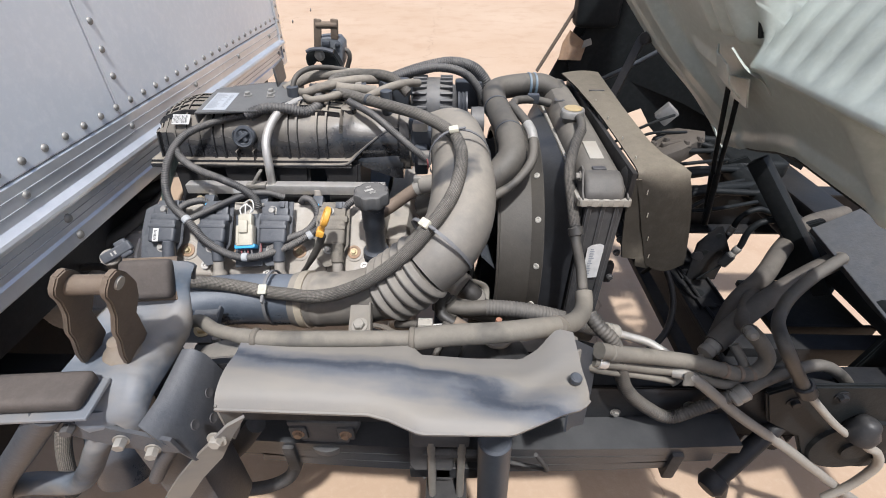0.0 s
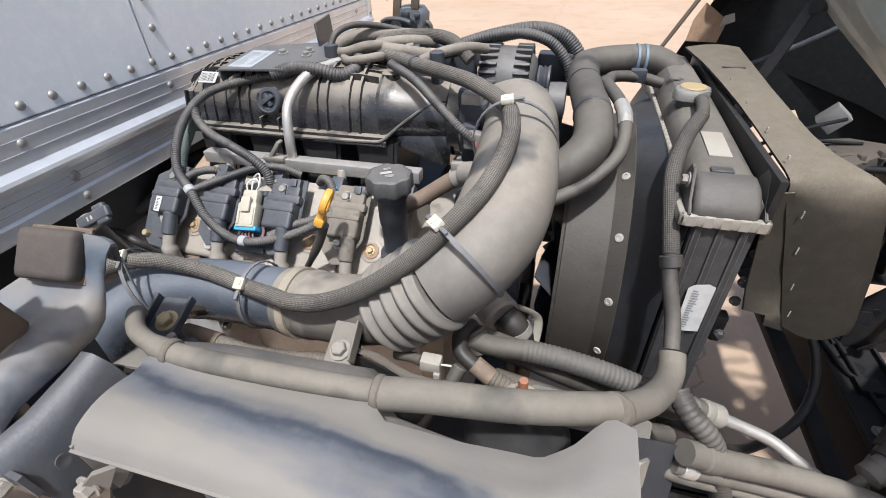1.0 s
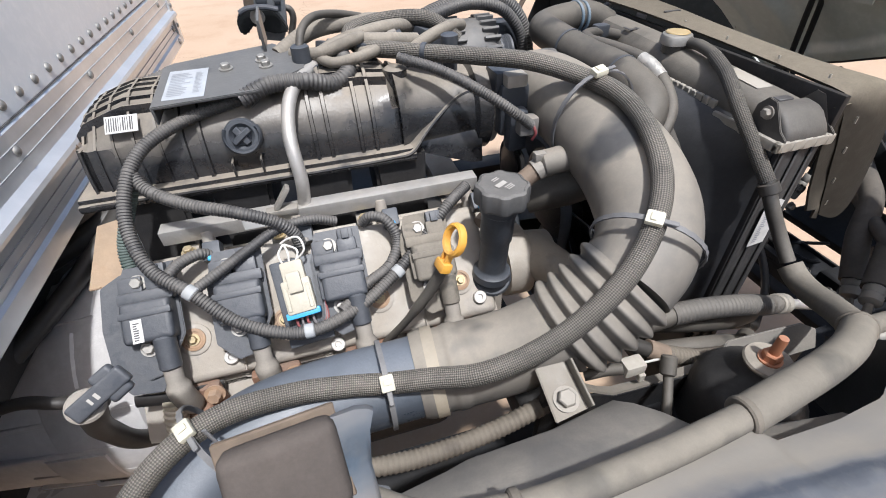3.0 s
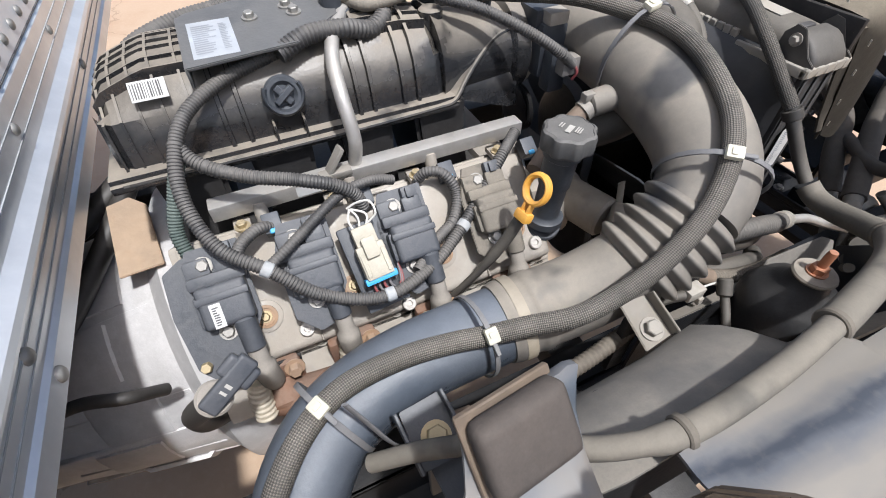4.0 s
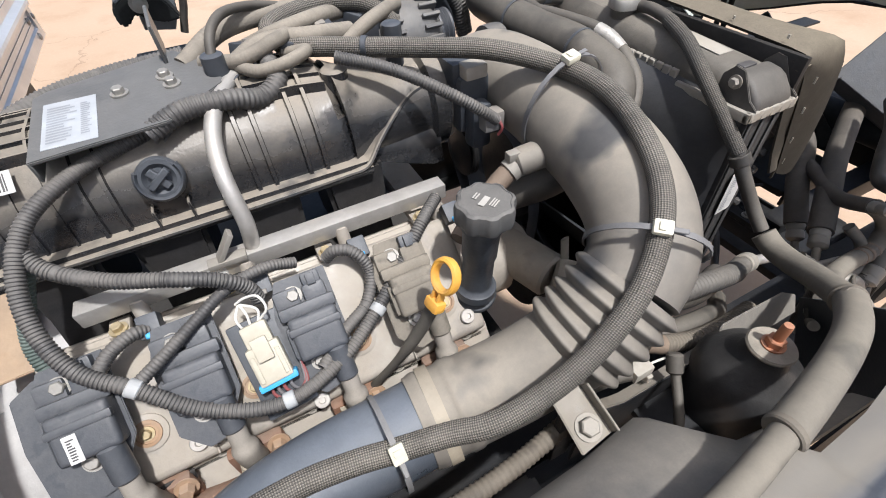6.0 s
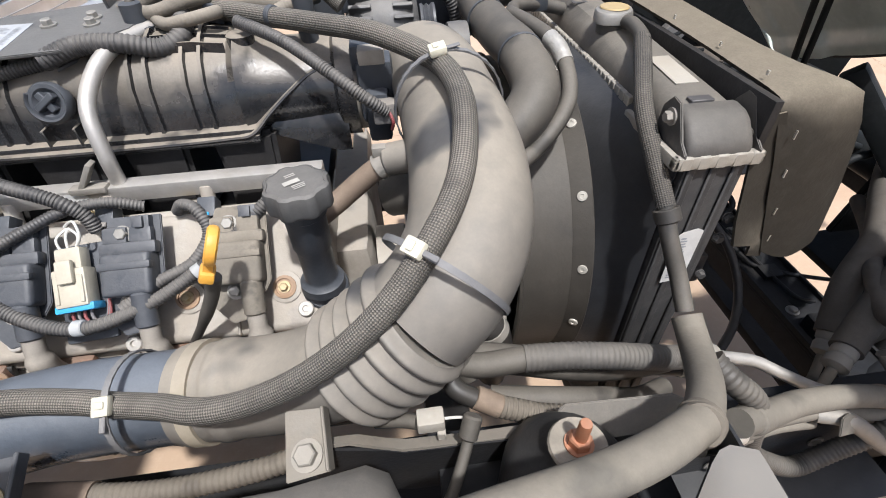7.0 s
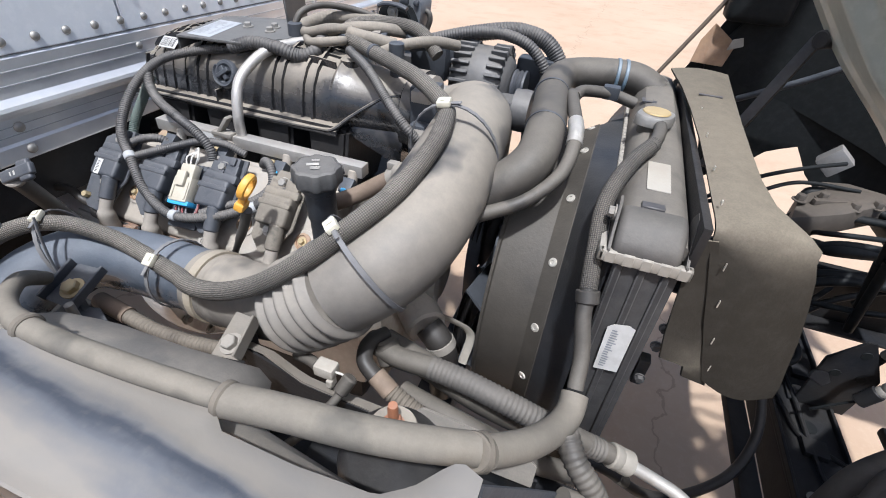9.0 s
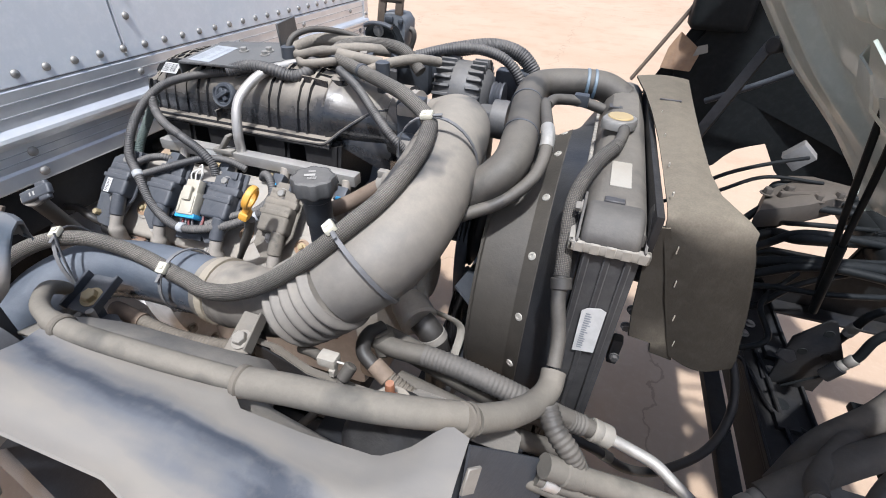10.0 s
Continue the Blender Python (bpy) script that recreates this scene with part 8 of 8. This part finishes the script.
    part("hole", lathe([(0.015, 0), (0.0145, 0.001), (0.007, 0.0008), (0, 0.0006)], Matrix.Translation((0.715, y, 0.5)), 18), "cab_dark", chassis)
part("edge_lip", box((0.655, 0.53, 0.500), (0.661, 1.355, 0.512), 0.001, 1), "frame", chassis)
part("edge_lip", box((0.759, 0.53, 0.500), (0.765, 1.355, 0.510), 0.001, 1), "frame", chassis)
# return hose hanging between radiator and crossmember
t = thing("return_hose", (0.5, 0.8, 0.5), "thin black hose hanging in front of the radiator", "hose")
part("hose", tube([(0.30, 0.635, 0.61), (0.352, 0.645, 0.581), (0.410, 0.659, 0.536), (0.476, 0.697, 0.503), (0.558, 0.765, 0.512), (0.592, 0.830, 0.545), (0.592, 0.889, 0.585), (0.57, 0.94, 0.62), (0.53, 0.97, 0.66)], 0.0080, 14, 0.008), "hose_black", t)
part("band", rod((0.365, 0.648, 0.572), (0.380, 0.652, 0.560), 0.0095, 14, 0.001), "foam", t)
t = thing("radiator_stay", (0.33, 0.66, 0.7), "black steel stay beside the radiator", "stay")
part("stay", box((0.326, 0.668, 0.755), (0.340, 0.685, 0.80), 0.003), "black_steel", t)
for z in (0.865, 0.835, 0.775):
    part("bolt", hex_bolt(0.0055, 0.005, along((0.333, 0.664, z), (0.333, 0.5, z)), 1.2), "black_steel_dusty", t)

# ---------------------------------------------------------------- cab, tilted forward
cab = thing("cab", (1.0, 0.95, 0.62), "pale green-grey truck cab tilted forward, seen from below", "truck cab")
DOWN, OUT = Vector((0.61, 0.0, -0.79)), Vector((-0.79, 0.0, -0.61))
TOP = Vector((0.42, 0.0, 1.325))


def on_floor(a, y, h=0.0):
    """A place on the cab's underside: a metres down its slope, y across, h proud of it."""
    p = TOP + DOWN * a + OUT * h
    return (p.x, y, p.z)


SILL = [(0.0, 1.47), (0.2, 1.40), (0.28, 1.36), (0.36, 1.30), (0.44, 1.255), (0.5, 1.235), (0.55, 1.20), (0.62, 1.13)]
LOW = [(0.0, 0.43), (0.62, 0.435), (0.78, 0.43), (0.86, 0.46), (0.975, 0.52), (1.2, 0.61), (1.5, 0.62)]


RISE, FACE = Vector((0.447, 0.0, 0.894)), Vector((-0.894, 0.0, 0.447))   # the ribbed wall above the floor


def cab_height(a, y):
    """How far the floor panel stands proud: boxed sill, soft creases, turned lower edge."""
    out = table(a, SILL)[0]
    low = table(y, LOW)[0]
    h = 0.032 * step(y, out - 0.20, out - 0.165) * (1 - 0.65 * step(a, 0.3, 0.5))
    h += 0.006 * step(y, out - 0.07, out - 0.055)
    soft = (1 - step(y, 0.72, 0.8)) * step(a, 0.2, 0.27)
    h += soft * (0.016 * math.exp(-((y - 0.60 + 0.25 * (a - 0.2)) / 0.035) ** 2) + 0.012 * math.exp(-((y - 0.47 + 0.3 * (a - 0.2)) / 0.03) ** 2) + 0.012 * math.exp(-((y - 0.36) / 0.03) ** 2) - 0.014 * math.exp(-((y - 0.53) / 0.025) ** 2))
    h += 0.012 * math.exp(-((a - 0.30 + 0.25 * (y - 1.0)) / 0.012) ** 2) * step(y, 0.90, 0.95) * (1 - step(y, 1.08, 1.14))
    h += 0.012 * step(a, low - 0.045, low - 0.02)
    return h


def cab_point(a, y):
    """Floor panel below, ribbed wall above: the ribbed part stands on a step beside the seam."""
    h = cab_height(a, y)
    p = Vector(on_floor(max(a, 0.06), y, h)) + RISE * max(0.0, 0.06 - a)
    cush = step(y, 0.775, 0.80) * (1 - step(y, 0.93, 0.97)) * (1 - step(a, 0.16, 0.20))
    p += OUT * cush * (0.022 + 0.006 * math.sin((y - 0.79) * 2 * math.pi / 0.05))
    d = (y - 0.714) / 0.046
    d = abs(d - round(d)) * 0.046
    up = max(0.0, 0.19 - a)
    rib = -0.0055 * math.exp(-(d / 0.010) ** 2) * step(up, 0.01, 0.05) + 0.003 * math.sin(up * 23 + y * 9) * step(up, 0.0, 0.1)
    q = Vector(on_floor(max(a, 0.19), y, h + 0.045 * (1 - step(a, 0.17, 0.27)))) + RISE * up + FACE * rib
    return tuple(p.lerp(q, 1 - step(y, 0.755, 0.772)))


rows = []
for i in range(111):
    u = i / 110
    row = []
    for j in range(191):
        w = j / 190
        y = 1.40 - 1.35 * w
        a = -0.42 + (table(y, LOW)[0] + 0.42) * u
        y = 0.05 + (table(max(a, 0.0), SILL)[0] - 0.05) * (1 - w)
        a = -0.42 + (table(y, LOW)[0] + 0.42) * u
        row.append(cab_point(a, y))
    rows.append(row)
part("floor_panel", sheet(rows, 0.004), "cab_paint", cab, "ribbed pale green-grey floor and rear panel", 60)
part("sill_return", sheet([[on_floor(a, table(a, SILL)[0] + 0.002, cab_height(a, table(a, SILL)[0])), on_floor(a, table(a, SILL)[0] + 0.006, -0.03), on_floor(a, table(a, SILL)[0] - 0.03, -0.07)] for a in [0.06 + 0.03 * k for k in range(19)]], 0.004), "cab_paint", cab)
part("lower_return", sheet([[on_floor(table(y, LOW)[0], y, 0.012), on_floor(table(y, LOW)[0] + 0.012, y, -0.01), on_floor(table(y, LOW)[0] + 0.004, y, -0.06)] for y in [1.2 - 0.05 * k for k in range(24)]], 0.004), "cab_dark", cab)
EDGEF = [cab_point(-0.35 + 0.03 * k, 0.766) for k in range(18)]
part("flange", tube([on_floor(0.15, 0.766, 0.05), on_floor(0.19, 0.752, 0.046), on_floor(0.225, 0.757, 0.03), on_floor(0.275, 0.785, 0.016)], 0.006, 8, 0.008, squash=(0.25, 1.4)), "cab_paint", cab, "folded seam flange")
part("seam_seal", tube([tuple(Vector(p) + Vector((0, 0.012, 0)) - FACE * 0.004) for p in EDGEF], 0.006, 8, 0.008), "cab_dark", cab, "dark rubber seam seal")
bk = frame_of((0, 1.352, 0), (1, 0, 0), (0, 0, 1))
mbk = part("bracket", slab([(0.552, 1.112), (0.574, 1.142), (0.588, 1.136), (0.600, 1.120), (0.607, 1.124), (0.612, 1.114), (0.624, 1.108), (0.640, 1.092), (0.618, 1.060), (0.596, 1.074), (0.585, 1.070), (0.574, 1.092)], 0.005, bk, 0.001), "black_steel_dusty", cab, "black bolted bracket")
for x, z in ((0.580, 1.116), (0.612, 1.088)):
    part("bolt", hex_bolt(0.0095, 0.006, along((x, 1.348, z), (x, 1.2, z)), 1.4), "steel", mbk)
part("stay_bar", box((-0.012, -0.004, 0), (0.012, 0.004, 0.30), 0.002, 2, along((0.43, 1.24, 0.83), (0.560, 1.37, 1.085), (0, 0, 1))), "black_steel_dusty", cab, "dusty black slanting stay bar")
part("stay_pivot", rod((0.548, 1.335, 1.075), (0.575, 1.36, 1.075), 0.017, 18, 0.003), "black_steel_dusty", cab)
part("edge_bolt", hex_bolt(0.009, 0.012, along((0.722, 1.225, 0.93), (0.60, 1.15, 0.86))), "crimp", cab)
part("cable_bracket", sheet([[on_floor(0.215, 0.935, 0.012), on_floor(0.21, 0.90, 0.03), on_floor(0.22, 0.855, 0.036)], [on_floor(0.25, 0.94, 0.02), on_floor(0.25, 0.90, 0.042), on_floor(0.26, 0.85, 0.046)], [on_floor(0.275, 0.945, 0.018), on_floor(0.285, 0.90, 0.036), on_floor(0.30, 0.855, 0.036)]], 0.003), "cab_paint", cab, "pale cable bracket")
part("bracket_wing", sheet([[on_floor(0.30, 0.96, 0.012), on_floor(0.27, 0.85, 0.016)], [on_floor(0.345, 0.95, 0.022), on_floor(0.335, 0.87, 0.03)]], 0.003), "cab_paint", cab)
for q in ([(0.602, 0.979, 1.130), (0.645, 1.007, 0.976), (0.689, 1.031, 0.812), (0.747, 1.073, 0.639)], [(0.628, 0.985, 1.138), (0.663, 1.001, 0.986), (0.692, 1.017, 0.824), (0.734, 1.051, 0.651)]):
    part("cable", tube(q, 0.0055, 12, 0.01), "cab_dark", cab, "black cable")
    part("cable_cover", tube(q[len(q) // 2:], 0.0078, 12, 0.01), "cab_dark", cab, "black cable cover")
# far side: fender liner, inner panel and worn fender edge
fen = thing("fender_liner", (0.7, 1.65, 0.6), "black plastic fender liner with a rusty worn edge", "fender")
part("liner", sheet([[(0.36, 1.68, 0.86), (0.48, 1.68, 1.14), (0.62, 1.68, 1.45), (0.75, 1.68, 1.8)], [(0.66, 1.66, 0.868), (0.74, 1.62, 1.0), (0.82, 1.6, 1.4), (0.95, 1.6, 1.8)], [(0.86, 1.62, 0.80), (1.0, 1.58, 0.95), (1.1, 1.55, 1.4), (1.2, 1.55, 1.8)], [(1.3, 1.5, 0.6), (1.3, 1.45, 0.9), (1.3, 1.45, 1.4), (1.3, 1.45, 1.8)]], 0.005), "cab_dark", fen)
part("inner_panel", slab([(0.520, 0.627), (0.617, 0.683), (0.636, 0.714), (0.657, 0.739), (0.689, 0.755), (0.725, 0.769), (0.755, 0.728), (0.777, 0.696), (0.854, 0.627), (1.137, 0.545), (1.25, 1.3), (0.62, 1.3), (0.42, 0.95)], 0.006, frame_of((0, 1.66, 0), (1, 0, 0), (0, 0, 1)), 0.001), "cab_dark", fen, "black inner panel with a ragged lower edge")
part("edge", tube([(0.32, 1.66, 0.90), (0.365, 1.66, 0.985), (0.42, 1.66, 1.09), (0.5, 1.66, 1.25)], 0.009, 10, 0.01, squash=(0.6, 1.4)), "bracket_brown", fen, "brown worn fender edge")
part("patch", slab([(0, 0), (0.075, -0.02), (0.10, 0.03), (0.05, 0.085), (0.02, 0.05)], 0.004, frame_of((0.385, 1.635, 0.945), (1, 0, 0.25), (-0.2, 0.1, 1)), 0.001), "rust_light", fen, "flaking rust-brown patch")
part("wear", slab([(0, 0), (0.035, 0.01), (0.03, 0.03), (0.008, 0.025)], 0.004, frame_of((0.455, 1.62, 0.985), (1, 0, 0.1), (0, 0.1, 1)), 0.001), "crimp", fen)
part("rib", tube([(0.52, 1.60, 0.88), (0.64, 1.56, 0.96), (0.74, 1.52, 1.04)], 0.008, 10, 0.01), "black_plastic", fen)
part("lamp_pod", box((0.42, 1.60, 1.05), (0.56, 1.68, 1.2), 0.02, 3), "cab_dark", fen)

# dark bumper corner panel under the tilted cab
mg = thing("bumper_panel", (0.95, 0.7, 0.8), "dark blue-black plastic bumper corner panel under the tilted cab", "bumper")
mgm = frame_of((0.822, 0.83, 0.781), (0.773, -0.105, 0.625), (0.092, -0.192, -0.112))
part("sheet", slab([(0.004, 0.0), (0.42, -0.004), (0.45, 0.42), (0.04, 0.42), (0.002, 0.02), (0.0, 0.006)], 0.006, mgm, 0.002), "mud_flap", mg)
part("return_edge", slab([(0.0, 0.004), (0.04, 0.42), (0.046, 0.42), (0.006, 0.004)], 0.05, mgm @ Matrix.Translation((0, 0, -0.05)), 0.001), "mud_flap", mg)

# ---------------------------------------------------------------- rivets of the box
for k in range(40):
    rivet(0.472 + 0.0515 * k - 0.5, 1.024, BX)
for k in range(9):
    rivet(0.614 + 0.305 * (k - 2), 0.976, BX + 0.002)
for k in range(4):
    rivet(0.66 + 0.62 * (k - 1), 0.9, BX + 0.002, 1.2)
    rivet(0.66 + 0.62 * (k - 1), 0.864, BX + 0.007, 1.2)
for k in range(14):
    rivet(0.928, 1.08 + 0.052 * k, BX)
for k in range(8):
    rivet(1.945, 0.9 + 0.055 * k, BX + 0.008)
